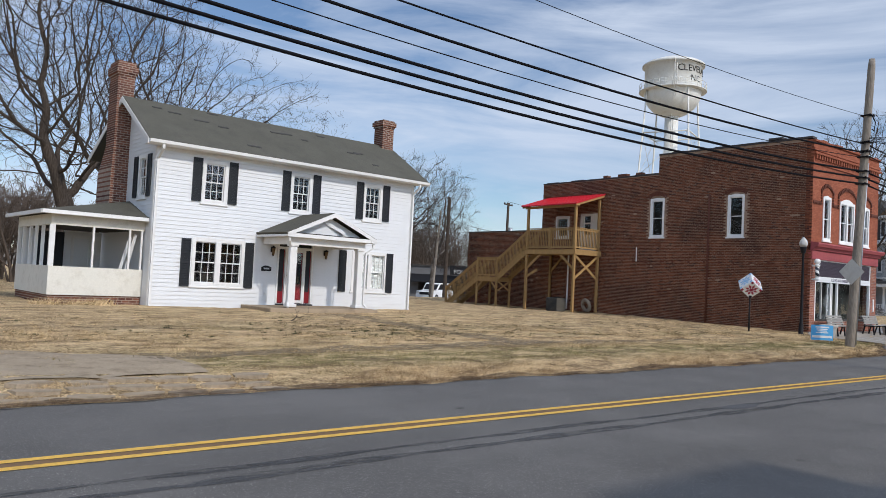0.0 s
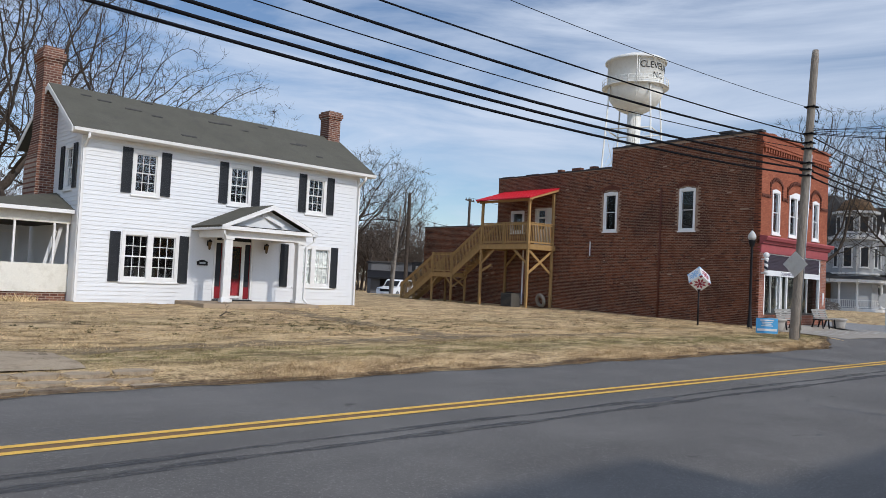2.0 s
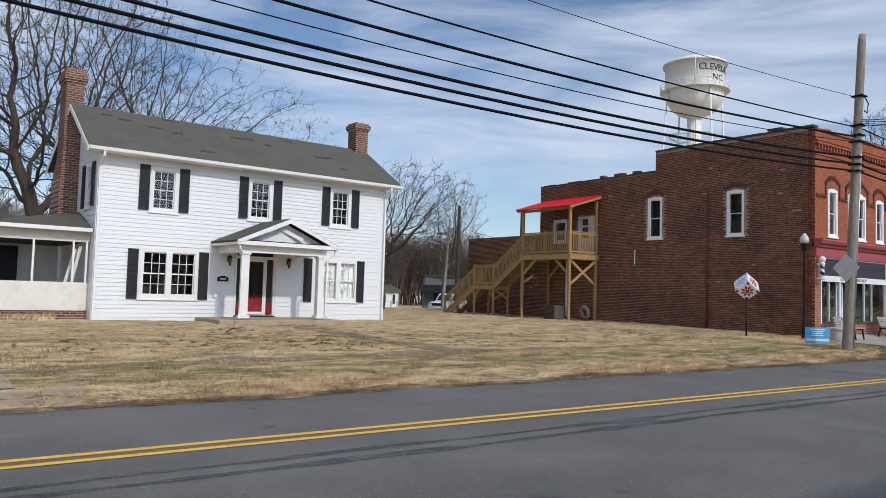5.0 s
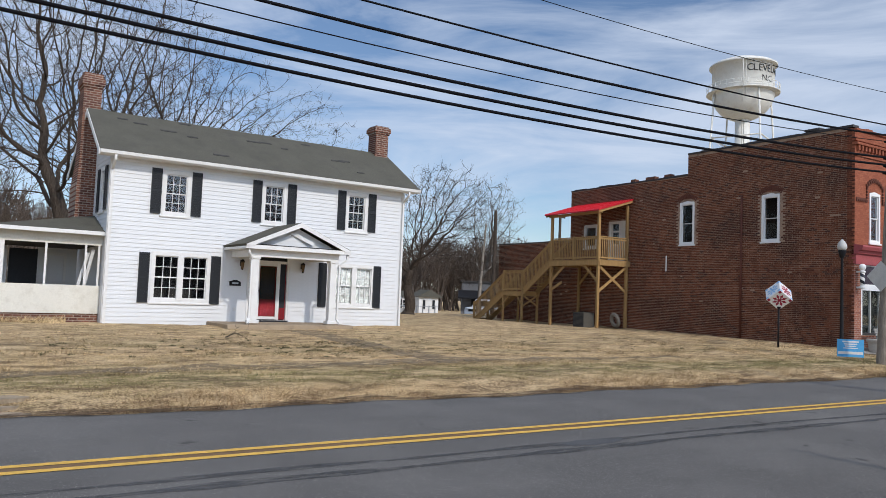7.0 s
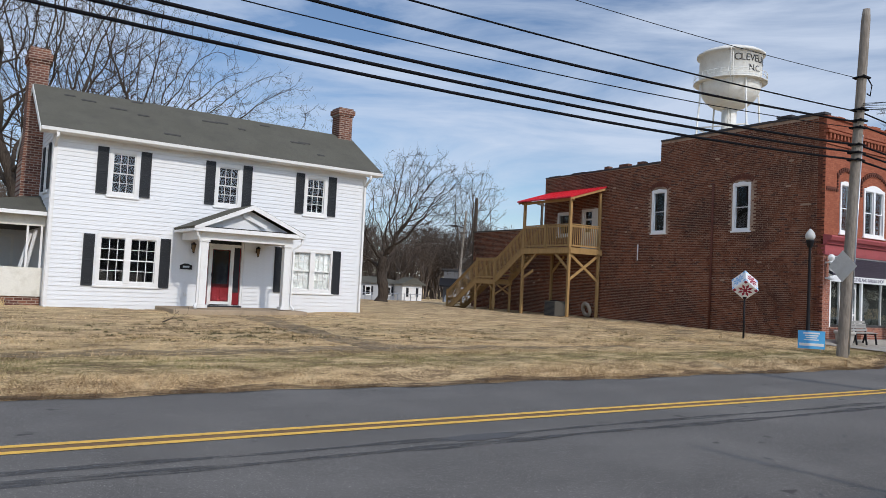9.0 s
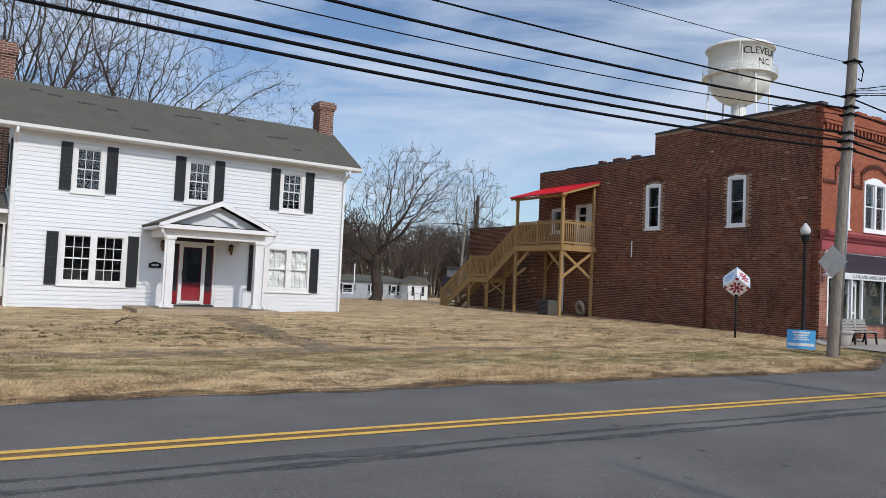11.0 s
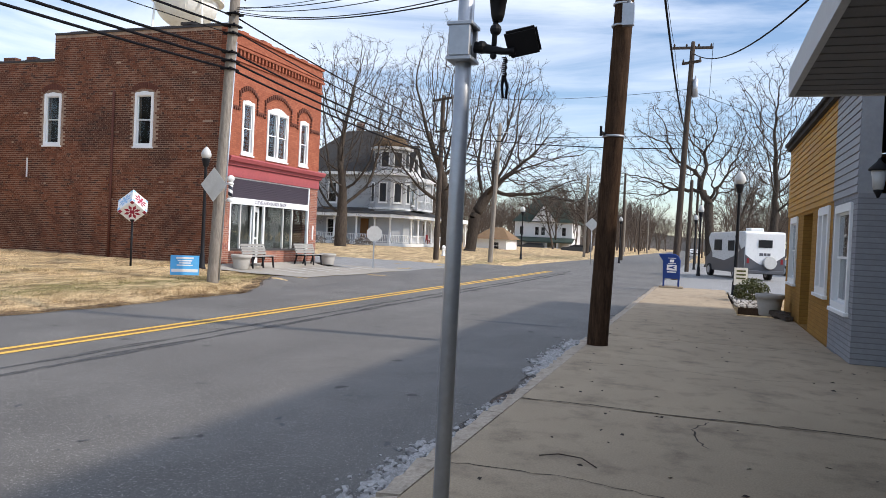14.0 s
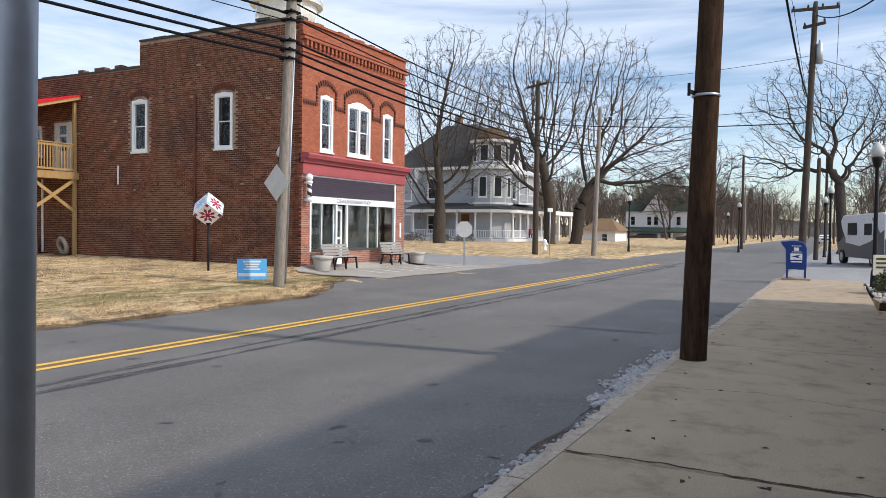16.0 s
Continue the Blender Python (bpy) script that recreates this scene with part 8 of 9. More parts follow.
# dark sheets added behind the glass, their colour standing in for room shade
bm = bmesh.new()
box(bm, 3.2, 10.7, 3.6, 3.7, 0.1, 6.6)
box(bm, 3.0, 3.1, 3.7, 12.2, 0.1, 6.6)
part("dark_room_liner", bm, M["interior"], vic)
for k in range(3):
    for z in (0.9, 4.1):
        sash_window(vic, (2.65 + 3.4 * k, 1.7, z), 0, 0.9, 1.6)
for y, z, h in ((8.05, 4.0, 1.9), (8.05, 0.8, 1.7)):
    sash_window(vic, (1.6, y, z), -90, 0.9, h)
bm = bmesh.new()
box(bm, 1.55, 1.62, 4.2, 5.0, 0.2, 2.6)
part("front_door", bm, M["dark_wood"], vic, "brown wooden front door")
# bay on the side
bm = bmesh.new()
prism(bm, [(1.6, 8.9), (0.7, 9.4), (0.7, 10.8), (1.6, 11.4)], 0.0, 6.75, "z")
bay = part("side_bay", bm, M["grey_siding"], vic)
sash_window(bay, (0.7, 10.1, 3.8), -90, 0.8, 1.9)
sash_window(bay, (0.7, 10.1, 0.8), -90, 0.8, 1.7)
# tower
TC = (2.1, 2.35)


def octa(rad, off=22.5):
    return [(TC[0] + rad * math.cos(radians(off + 45 * k)), TC[1] + rad * math.sin(radians(off + 45 * k))) for k in range(8)]


bm = bmesh.new()
prism(bm, octa(1.85), 0.4, 6.55, "z")
tw = part("tower", bm, M["grey_siding"], vic, "eight-sided corner tower")
bm = bmesh.new()
prism(bm, octa(1.62), 6.95, 9.0, "z")
part("tower_top", bm, M["grey_siding"], vic)
bm = bmesh.new()
prism(bm, octa(2.12), 6.55, 6.75, "z")
prism(bm, octa(1.95), 6.752, 6.95, "z")
prism(bm, octa(1.95), 8.9, 9.12, "z")
prism(bm, octa(1.98), 3.45, 3.62, "z")
parts("tower_cornice", bm, M["trim"], vic, "white moulded tower cornice")
bm = bmesh.new()
lathe(bm, [(1.9, 9.12), (1.45, 9.55), (1.2, 10.0), (0.6, 10.25), (0.1, 10.35)], 8, TC)
part("tower_roof", bm, M["rust_roof"], vic, "low rust-brown tower roof")
for ang in (180, 225, 270, 135):
    a = radians(ang)
    for z, h, ap, w in ((4.1, 1.75, 1.71, 0.72), (7.25, 1.4, 1.50, 0.78)):
        wnd = sash_window(vic, (TC[0] + ap * math.cos(a), TC[1] + ap * math.sin(a), z), ang + 90, w, h, casing=0.1)
        bm = bmesh.new()
        box(bm, -w / 2, w / 2, -0.02, 0.015, 0.03, h - 0.03)
        part("dark_pane", bm, M["shutter"], wnd)
# roofs
bm = bmesh.new()
e = [bm.verts.new(p) for p in ((1.1, 1.2, 6.75), (11.5, 1.2, 6.75), (11.5, 13.0, 6.75), (1.1, 13.0, 6.75))]
t = [bm.verts.new(p) for p in ((5.3, 5.6, 11.2), (7.2, 5.6, 11.2), (7.2, 8.6, 11.2), (5.3, 8.6, 11.2))]
for i in range(4):
    bm.faces.new((e[i], e[(i + 1) % 4], t[(i + 1) % 4], t[i]))
bm.faces.new(t)
bm.faces.new(e[::-1])
part("roof", bm, M["dark_shingle"], vic, "steep dark hipped roof")
bm = bmesh.new()
for y0, y1, x0, x1 in ((1.15, 1.3, 1.1, 11.5), (1.3, 13.0, 1.05, 1.2)):
    box(bm, x0, x1, y0, y1, 6.6, 6.86)
part("eave_board", bm, M["trim"], vic)
bm = bmesh.new()
prism(bm, [(3.9, 6.86), (7.3, 6.86), (5.6, 9.5)], 1.35, 5.0, "y")
gab = part("front_gable", bm, M["trim"], vic, "white front gable with small louvred window")
bm = bmesh.new()
for s in (-1, 1):
    prism(bm, [(5.6 + s * 2.0, 6.75), (5.6, 9.62), (5.6, 9.82), (5.6 + s * 2.15, 6.75)], 1.1, 5.0, "y")
part("gable_roof", bm, M["dark_shingle"], vic)
bm = bmesh.new()
box(bm, 5.25, 5.95, 1.28, 1.35, 7.3, 8.5)
for k in range(8):
    box(bm, 5.3, 5.9, 1.25, 1.28, 7.36 + k * 0.14, 7.43 + k * 0.14)
part("gable_vent", bm, M["shutter"], gab)
# porch
bm = bmesh.new()
prism(bm, [(-0.3, 1.2), (1.2, -0.3), (10.0, -0.3), (10.0, 1.7), (1.6, 1.7), (1.6, 9.2), (-0.3, 9.2)], 0.15, 0.45, "z")
part("porch_floor", bm, M["trim"], vic)
bm = bmesh.new()
prism(bm, [(-0.2, 1.3), (1.3, -0.2), (10.0, -0.2), (10.0, 1.7), (1.6, 1.7), (1.6, 9.2), (-0.2, 9.2)], -0.4, 0.15, "z")
part("porch_base", bm, M["dark_shingle"], vic)
bm = bmesh.new()
prism(bm, [(-0.6, 1.1), (1.1, -0.6), (10.2, -0.6), (10.2, 1.7), (1.6, 1.7), (1.6, 9.5), (-0.6, 9.5)], 2.72, 3.0, "z")
part("porch_entablature", bm, M["trim"], vic)
bm = bmesh.new()
lo = [bm.verts.new((x, y, 3.0)) for x, y in ((-0.65, 1.05), (1.05, -0.65), (10.3, -0.65), (10.3, 1.7), (1.6, 1.7), (1.6, 9.6), (-0.65, 9.6))]
hi = [bm.verts.new((x, y, z)) for x, y, z in ((1.5, 1.9, 3.6), (1.9, 1.5, 3.6), (10.3, 1.65, 3.6), (10.3, 1.7, 3.6), (1.6, 1.7, 3.6), (1.6, 9.6, 3.6), (1.55, 9.6, 3.6))]
for i, j in ((0, 1), (1, 2), (6, 0)):
    bm.faces.new((lo[i], lo[j], hi[j], hi[i]))
bm.faces.new(lo[::-1])
part("porch_roof", bm, M["dark_shingle"], vic)
stops = [(-0.15, 9.0), (-0.15, 6.8), (-0.15, 4.6), (-0.15, 2.8), (-0.15, 1.3), (1.3, -0.15), (3.0, -0.15), (4.8, -0.15), (6.6, -0.15), (8.4, -0.15), (9.9, -0.15)]
bm = bmesh.new()
lathe(bm, [(0.14, 0.45), (0.14, 0.6), (0.09, 0.65), (0.10, 1.4), (0.08, 2.5), (0.13, 2.6), (0.14, 2.72)], 10)
col_me = mesh_of("porch_column", bm, M["trim"])
for x, y in stops:
    piece("porch_column", col_me, vic, (x, y, 0))
bm = bmesh.new()
box(bm, -0.02, 0.02, -0.02, 0.02, 0.5, 1.15)
pick_me = mesh_of("picket", bm, M["trim"])
for (x0, y0), (x1, y1) in zip(stops, stops[1:]):
    if (x0, y0) == (4.8, -0.15):
        continue
    bm = bmesh.new()
    beam(bm, (x0, y0, 1.17), (x1, y1, 1.17), 0.07, 0.06)
    beam(bm, (x0, y0, 0.56), (x1, y1, 0.56), 0.05, 0.05)
    part("porch_rail", bm, M["trim"], vic)
    n = int(math.hypot(x1 - x0, y1 - y0) / 0.16)
    for k in range(1, n):
        piece("picket", pick_me, vic, (x0 + (x1 - x0) * k / n, y0 + (y1 - y0) * k / n, 0))
# upper balcony
bm = bmesh.new()
box(bm, 4.0, 8.2, 0.4, 1.7, 3.55, 3.75)
for x in (4.1, 6.1, 8.1):
    box(bm, x - 0.08, x + 0.08, 0.42, 0.58, 3.75, 6.3)
box(bm, 4.0, 8.2, 0.4, 1.7, 6.3, 6.6)
part("balcony_frame", bm, M["trim"], vic, "white upper balcony")
for k in range(26):
    piece("picket", pick_me, vic, (4.15 + k * 0.155, 0.5, 3.3))
bm = bmesh.new()
box(bm, 4.1, 8.1, 0.46, 0.54, 4.45, 4.52)
part("balcony_rail", bm, M["trim"], vic)
# carport wing
bm = bmesh.new()
box(bm, 10.3, 17.8, -0.3, 4.0, 2.75, 3.15)
for x in (13.5, 17.5):
    box(bm, x - 0.12, x + 0.12, -0.2, 0.04, -0.3, 2.75)
    box(bm, x - 0.12, x + 0.12, 3.6, 3.84, -0.3, 2.75)
box(bm, 10.3, 17.5, 3.85, 3.95, -0.3, 0.9)
part("carport", bm, M["trim"], vic, "white open carport wing")
bm = bmesh.new()
for x, y in ((8.0, 0.8), (8.9, 0.9)):
    box(bm, x - 0.25, x + 0.25, y - 0.25, y + 0.25, 0.8, 0.86)
    box(bm, x - 0.25, x + 0.25, y + 0.2, y + 0.25, 0.86, 1.35)
    for a in (-0.22, 0.22):
        for b in (-0.22, 0.22):
            box(bm, x + a - 0.025, x + a + 0.025, y + b - 0.025, y + b + 0.025, 0.45, 0.8)
parts("porch_chair", bm, M["red_door"], vic, "red porch chairs")
bm = bmesh.new()
box(bm, 6.0, 6.6, 7.4, 8.0, 10.6, 12.2)
part("chimney", bm, M["chimney_x"], vic)
# shrubs by the house
r = random.Random(61)


def leafy(name, label, loc, rx, ry, rz, n, mat, size=0.07, seed=1):
    q = random.Random(seed)
    v, f = [], []
    for _ in range(n):
        a, b = q.uniform(0, 6.28), math.acos(q.uniform(-0.2, 1))
        k = q.uniform(0.55, 1.08)
        p = Vector((rx * math.sin(b) * math.cos(a) * k, ry * math.sin(b) * math.sin(a) * k, rz * (math.cos(b) * k + 0.25)))
        d1, d2 = Vector((q.gauss(0, 1), q.gauss(0, 1), q.gauss(0, 1))).normalized() * size, Vector((q.gauss(0, 1), q.gauss(0, 1), q.gauss(0, 1))).normalized() * size * 0.6
        m = len(v)
        v += [tuple(p - d1), tuple(p + d2), tuple(p + d1), tuple(p - d2)]
        f.append((m, m + 1, m + 2, m + 3))
    me = bpy.data.meshes.new(name)
    me.from_pydata(v, [], f)
    me.materials.append(mat)
    ob = thing(name, label, "shrub", loc)
    c = new("foliage", me)
    c.parent = ob
    return ob


for x, y in ((68.5, 31.0), (70.0, 29.3), (70.8, 27.5)):
    leafy("shrub", "low brown winter shrub before the porch", (x, y, ground_z(x, y)), 0.9, 0.9, 0.6, 500, M["far_hill"], 0.09, int(x * 10))


# ---- other houses ----
def plain_house(name, label, loc, rz, w, d, h, ridge, wall, roof, front=(), trim="trim", porch=0.0):
    ob = thing(name, label, "house", loc, rz)
    bm = bmesh.new()
    holes = [(x - ww / 2, x + ww / 2, z, z + hh) for x, z, ww, hh in front]
    wall_holes(bm, 0, w, 0, h, 0.15, holes)
    box(bm, 0, 0.15, 0.15, d, 0, h)
    box(bm, w - 0.15, w, 0.15, d, 0, h)
    box(bm, 0.15, w - 0.15, d - 0.15, d, 0, h)
    part("wall", bm, wall, ob)
    # added dark sheet in place of a shaded room
    bm = bmesh.new()
    box(bm, 0.2, w - 0.2, 1.4, 1.5, 0, h)
    part("dark_room_liner", bm, M["interior"], ob)
    for x, z, ww, hh in front:
        sash_window(ob, (x, 0, z), 0, ww, hh)
    bm = bmesh.new()
    e = [bm.verts.new(p) for p in ((-0.4, -0.4, h), (w + 0.4, -0.4, h), (w + 0.4, d + 0.4, h), (-0.4, d + 0.4, h))]
    t = [bm.verts.new(p) for p in ((w * 0.3, d / 2, ridge), (w * 0.7, d / 2, ridge))]
    bm.faces.new((e[0], e[1], t[1], t[0]))
    bm.faces.new((e[1], e[2], t[1]))
    bm.faces.new((e[2], e[3], t[0], t[1]))
    bm.faces.new((e[3], e[0], t[0]))
    bm.faces.new(e[::-1])
    part("roof", bm, roof, ob)
    if porch:
        bm = bmesh.new()
        box(bm, -0.3, w + 0.3, -porch, 0, 0.1, 0.4)
        part("porch_floor", bm, M[trim], ob)
        bm = bmesh.new()
        prism(bm, [(-porch - 0.3, 2.7), (0.0, 3.4), (0.0, 3.25), (-porch - 0.3, 2.5)], -0.5, w + 0.5, "x")
        part("porch_roof", bm, roof, ob)
        for k in range(6):
            bm = bmesh.new()
            x = 0.1 + (w - 0.2) * k / 5
            box(bm, x - 0.13, x + 0.13, -porch + 0.0, -porch + 0.26, 0.4, 2.6)
            part("porch_column", bm, M[trim], ob)
        bm = bmesh.new()
        for z in (0.6, 1.15):
            box(bm, 0.1, w - 0.1, -porch + 0.1, -porch + 0.16, z, z + 0.07)
        k = 0.2
        while k < w - 0.2:
            box(bm, k, k + 0.06, -porch + 0.11, -porch + 0.15, 0.6, 1.15)
            k += 0.22
        part("porch_rail", bm, M[trim], ob)
    return ob


h2 = plain_house("far_house", "white two-storey house with green hipped roof and porch", (139.5, 31.0, -1.2), -90, 10.0, 9.0, 6.0, 10.6, M["trim"], M["green_shingle"],
                 [(1.2, 3.7, 0.8, 1.5), (3.9, 3.7, 0.8, 1.5), (5.0, 3.7, 0.8, 1.5), (8.6, 3.7, 0.8, 1.5)], porch=2.2)
bm = bmesh.new()
prism(bm, [(3.0, 6.1), (7.2, 6.1), (5.1, 9.0)], -0.3, 4.0, "y")
part("front_gable", bm, M["trim"], h2)
bm = bmesh.new()
for s in (-1, 1):
    prism(bm, [(5.1 + s * 2.2, 6.0), (5.1, 9.02), (5.1, 9.3), (5.1 + s * 2.45, 6.0)], -0.5, 4.5, "y")
part("gable_roof", bm, M["green_shingle"], h2)
gar = plain_house("small_outbuilding", "small white outbuilding with brown roof", (95.0, 24.6, -0.6), -90, 3.6, 5.0, 2.1, 3.5, M["trim"], M["rust_roof"], [(2.4, 0.9, 0.7, 0.9)])
trailer = plain_house("mobile_home", "long pale grey mobile home with dark shutters", (45.5, 88.0, -1.15), 0, 13.5, 5.0, 2.45, 3.3, M["grey_siding"], M["shingle"], [(1.0, 0.9, 0.7, 1.1), (3.0, 0.9, 1.4, 1.1), (6.6, 0.9, 0.8, 1.1), (9.6, 0.9, 0.8, 1.1)])
for x in (0.45, 1.55, 2.1, 3.9, 6.0, 7.2, 9.0, 10.2):
    shutter(trailer, (x, -0.01, 0.85), 0, 0.3, 1.2)
bm = bmesh.new()
box(bm, 10.5, 13.5, -2.2, -0.02, 0.0, 2.45)
prism(bm, [(10.3, 2.45), (13.7, 2.45), (12.0, 3.2)], -2.5, 0.0, "y")
ext = part("extension", bm, M["trim"], trailer, "white gabled extension")
sash_window(ext, (12.0, -2.2, 0.9), 0, 0.9, 1.1)
for x in (11.25, 12.75):
    shutter(ext, (x, -2.22, 0.85), 0, 0.35, 1.2)
bm = bmesh.new()
prism(bm, [(10.2, 2.4), (13.8, 2.4), (12.0, 3.25), (12.0, 3.4), (10.0, 2.45)], -2.6, 0.2, "y")
prism(bm, [(13.8, 2.4), (12.0, 3.25), (12.0, 3.4), (14.0, 2.45)], -2.6, 0.2, "y")
part("extension_roof", bm, M["shingle"], trailer)
strip("back_street", span([(10, 0), (110, 4)]), lambda x: 76, lambda x: 82, lambda x, y: ground_z(x, y) + 0.03, M["old_asphalt"], "pale back street behind the lawn", "road", 2)
flag = thing("flag_pole", "white flag pole beside the mobile home", "flag pole", (47.5, 84.0, -1.2))
bm = bmesh.new()
tube(bm, [(0, 0, -0.1), (0, 0, 4.6)], 0.06, 8)
part("pole", bm, M["white"], flag)

station = thing("town_office", "low grey building with dark awning and sign", "building", (49.6, 66.0, -0.9), -33)
bm = bmesh.new()
wall_holes(bm, 0, 13, 0, 3.95, 0.2, [(1.0, 2.2, 0.1, 2.2), (4.0, 6.0, 0.9, 2.1)], "x", 0)
box(bm, 0, 0.2, 0.2, 8, 0, 3.95)
box(bm, 12.8, 13, 0.2, 8, 0, 3.95)
box(bm, 0.2, 12.8, 7.8, 8, 0, 3.95)
part("wall", bm, surface("grey_blue_panelling", (0.13, 0.13, 0.135), 0.7, 10, 1, 0.12), station)
# dark sheet added as the shade inside the office
bm = bmesh.new()
box(bm, 0.2, 12.8, 1.5, 1.6, 0, 3.6)
part("dark_room_liner", bm, M["interior"], station)
bm = bmesh.new()
box(bm, -0.2, 13.2, -0.2, 8.2, 3.95, 4.1)
part("roof", bm, M["dark_shingle"], station)
bm = bmesh.new()
prism(bm, [(-1.4, 2.35), (0.0, 3.1), (0.0, 2.4), (-1.4, 2.2)], -0.4, 13, "x")
part("awning", bm, M["black"], station, "black awning")
bm = bmesh.new()
box(bm, 4.2, 7.0, -1.45, -1.38, 3.15, 4.15)
sgn = part("sign_board", bm, M["black"], station, "dark sign board")
lettering("POLICE", sgn, 0.62, (5.6, -1.46, 3.28), (radians(90), 0, 0), M["sign_back"])
bm = bmesh.new()
for k in range(16):
    box(bm, -12 + k * 0.8, -11.9 + k * 0.8, 0.0, 0.06, 0, 1.3)
box(bm, -12, 0.6, 0.01, 0.05, 1.2, 1.26)
box(bm, -12, 0.6, 0.01, 0.05, 0.2, 0.26)
single("wire_fence", bm, M["galv"], "grey wire fence beyond the lawn", "fence", loc=(50, 72, ground_z(50, 72)))

neighbour = thing("neighbour_shed", "white shed with dark roof beyond the side porch", "shed", (-2.6, 41.0, 0.15), 0)
bm = bmesh.new()
box(bm, 0, 6.5, 0, 5, -0.2, 2.1)
part("wall", bm, M["siding"], neighbour)
bm = bmesh.new()
prism(bm, [(-0.4, 2.1), (5.4, 2.1), (5.4, 2.25), (2.5, 4.0), (-0.4, 2.25)], -0.3, 6.8, "x")
part("roof", bm, M["dark_shingle"], neighbour)

# ---- near shopfronts ----
M["ochre_board"] = surface("ochre_painted_boards", (0.50, 0.255, 0.045), 0.6, 16, 1.3, 0.14, (0.30, 0.15, 0.03), 0.35, 0.15)
M["ochre_brick"] = brick_surface("ochre_painted_brick", (0.42, 0.225, 0.055), (0.36, 0.185, 0.045), (0.30, 0.16, 0.04), False, dark=(0.2, 0.1, 0.03), stain=0.4)
M["grey_board"] = surface("grey_painted_boards", (0.32, 0.325, 0.34), 0.6, 16, 1.3, 0.1, (0.25, 0.25, 0.27), 0.35, 0.15)
M["grey_brick"] = brick_surface("grey_painted_brick", (0.32, 0.325, 0.34), (0.28, 0.285, 0.30), (0.19, 0.19, 0.20), False, dark=(0.2, 0.2, 0.22), stain=0.3)
YW = -2.3
shopf = thing("painted_shopfronts", "low shopfronts in ochre and grey painted boards and brick", "building", (0, YW, 0))
holes = [(29.75, 30.95, 0.85, 2.2), (27.35, 28.75, 0.0, 2.25), (25.25, 26.35, 0.85, 2.2)]
bm = bmesh.new()
wall_holes(bm, 24.9, 31.8, -0.2, 2.32, -0.25, holes, "x", 0.0)
part("brick_front", bm, M["ochre_brick"], shopf, "ochre painted brick front")
bm = bmesh.new()
wall_holes(bm, 22.9, 24.9, -0.2, 2.32, -0.25, [(23.25, 24.5, 0.72, 2.15)], "x", 0.0)
box(bm, 22.9, 23.1, -4.0, -0.25, -0.2, 2.32)
part("brick_front", bm, M["grey_brick"], shopf, "grey painted brick front")
bm = bmesh.new()
box(bm, 24.9, 31.8, -0.25, 0.0, 2.32, 3.95)
box(bm, 31.6, 31.8, -9.0, -0.25, -0.2, 3.9)
part("upper_wall", bm, M["ochre_board"], shopf)
bm = bmesh.new()
box(bm, 22.9, 24.9, -0.25, 0.0, 2.32, 3.95)
part("upper_wall", bm, M["grey_board"], shopf)


def boards(x0, x1, z0, z1, step, mat, y=0.0):
    bm = bmesh.new()
    ring = [[bm.verts.new((x, yy, z)) for yy, z in ((0.0, 0), (0.022, 0), (0.014, step - 0.016), (0.0, step - 0.004))] for x in (0, 1)]
    for i in range(4):
        bm.faces.new((ring[0][i], ring[0][(i + 1) % 4], ring[1][(i + 1) % 4], ring[1][i]))
    bm.faces.new(ring[0][::-1])
    bm.faces.new(ring[1])
    me = mesh_of("board", bm, mat)
    z = z0
    while z < z1 - 0.02:
        piece("board", me, shopf, (x0, y, z), (x1 - x0, 1, 1))
        z += step


boards(24.9, 31.82, 2.33, 3.95, 0.112, M["ochre_board"])
boards(22.9, 24.895, 2.33, 3.95, 0.112, M["grey_board"])
sash_window(shopf, (30.35, 0, 0.85), 180, 1.2, 1.35, lights=1, casing=0.12, mat="white")
sash_window(shopf, (25.8, 0, 0.85), 180, 1.1, 1.35, lights=2, casing=0.12, mat="white")
sash_window(shopf, (23.88, 0, 0.72), 180, 1.25, 1.43, lights=1, casing=0.10, mat="white")
bm = bmesh.new()
box(bm, 27.3, 28.8, -1.0, -0.95, 0.0, 2.3)
part("shop_door", bm, M["dark_wood"], shopf, "brown recessed door")
bm = bmesh.new()
for x in (27.3, 28.75):
    box(bm, x, x + 0.06, -0.95, -0.25, 0, 2.3)
part("door_reveal", bm, M["ochre_brick"], shopf)
bm = bmesh.new()
box(bm, 22.9, 31.8, -9.0, -8.8, -0.2, 3.9)
box(bm, 23.1, 31.6, -3.2, -3.1, -0.2, 3.9)
box(bm, 22.9, 31.9, -9.0, 0.10, 3.952, 4.04)
part("roof", bm, M["dark_shingle"], shopf, "dark roof edge")
r = random.Random(2)
for k in range(34):
    bm = bmesh.new()
    x = 22.95 + k * 0.262
    box(bm, x, x + 0.235, -0.2, 0.16, 4.04, 4.10 + r.uniform(0, 0.02))
    part("roof_tile", bm, M["dark_shingle"], shopf)
lan = thing("wall_lantern", "black scrolled wall lantern on the grey front", "lantern", (22.2, YW - 0.35, 2.55))
bm = bmesh.new()
tube(bm, [(0, -0.02, 0.1), (0, 0.1, 0.22), (0, 0.22, 0.2), (0, 0.25, 0.12)], 0.012, 6)
box(bm, -0.06, 0.06, -0.03, 0.0, -0.1, 0.25)
lathe(bm, [(0.012, 0.16), (0.03, 0.12), (0.13, 0.02), (0.12, 0.0)], 10, (0, 0.25))
lathe(bm, [(0.015, -0.34), (0.03, -0.30), (0.05, -0.27), (0.06, -0.24)], 10, (0, 0.25))
part("bracket", bm, M["black"], lan)
bm = bmesh.new()
lathe(bm, [(0.06, -0.24), (0.09, 0.0)], 10, (0, 0.25))
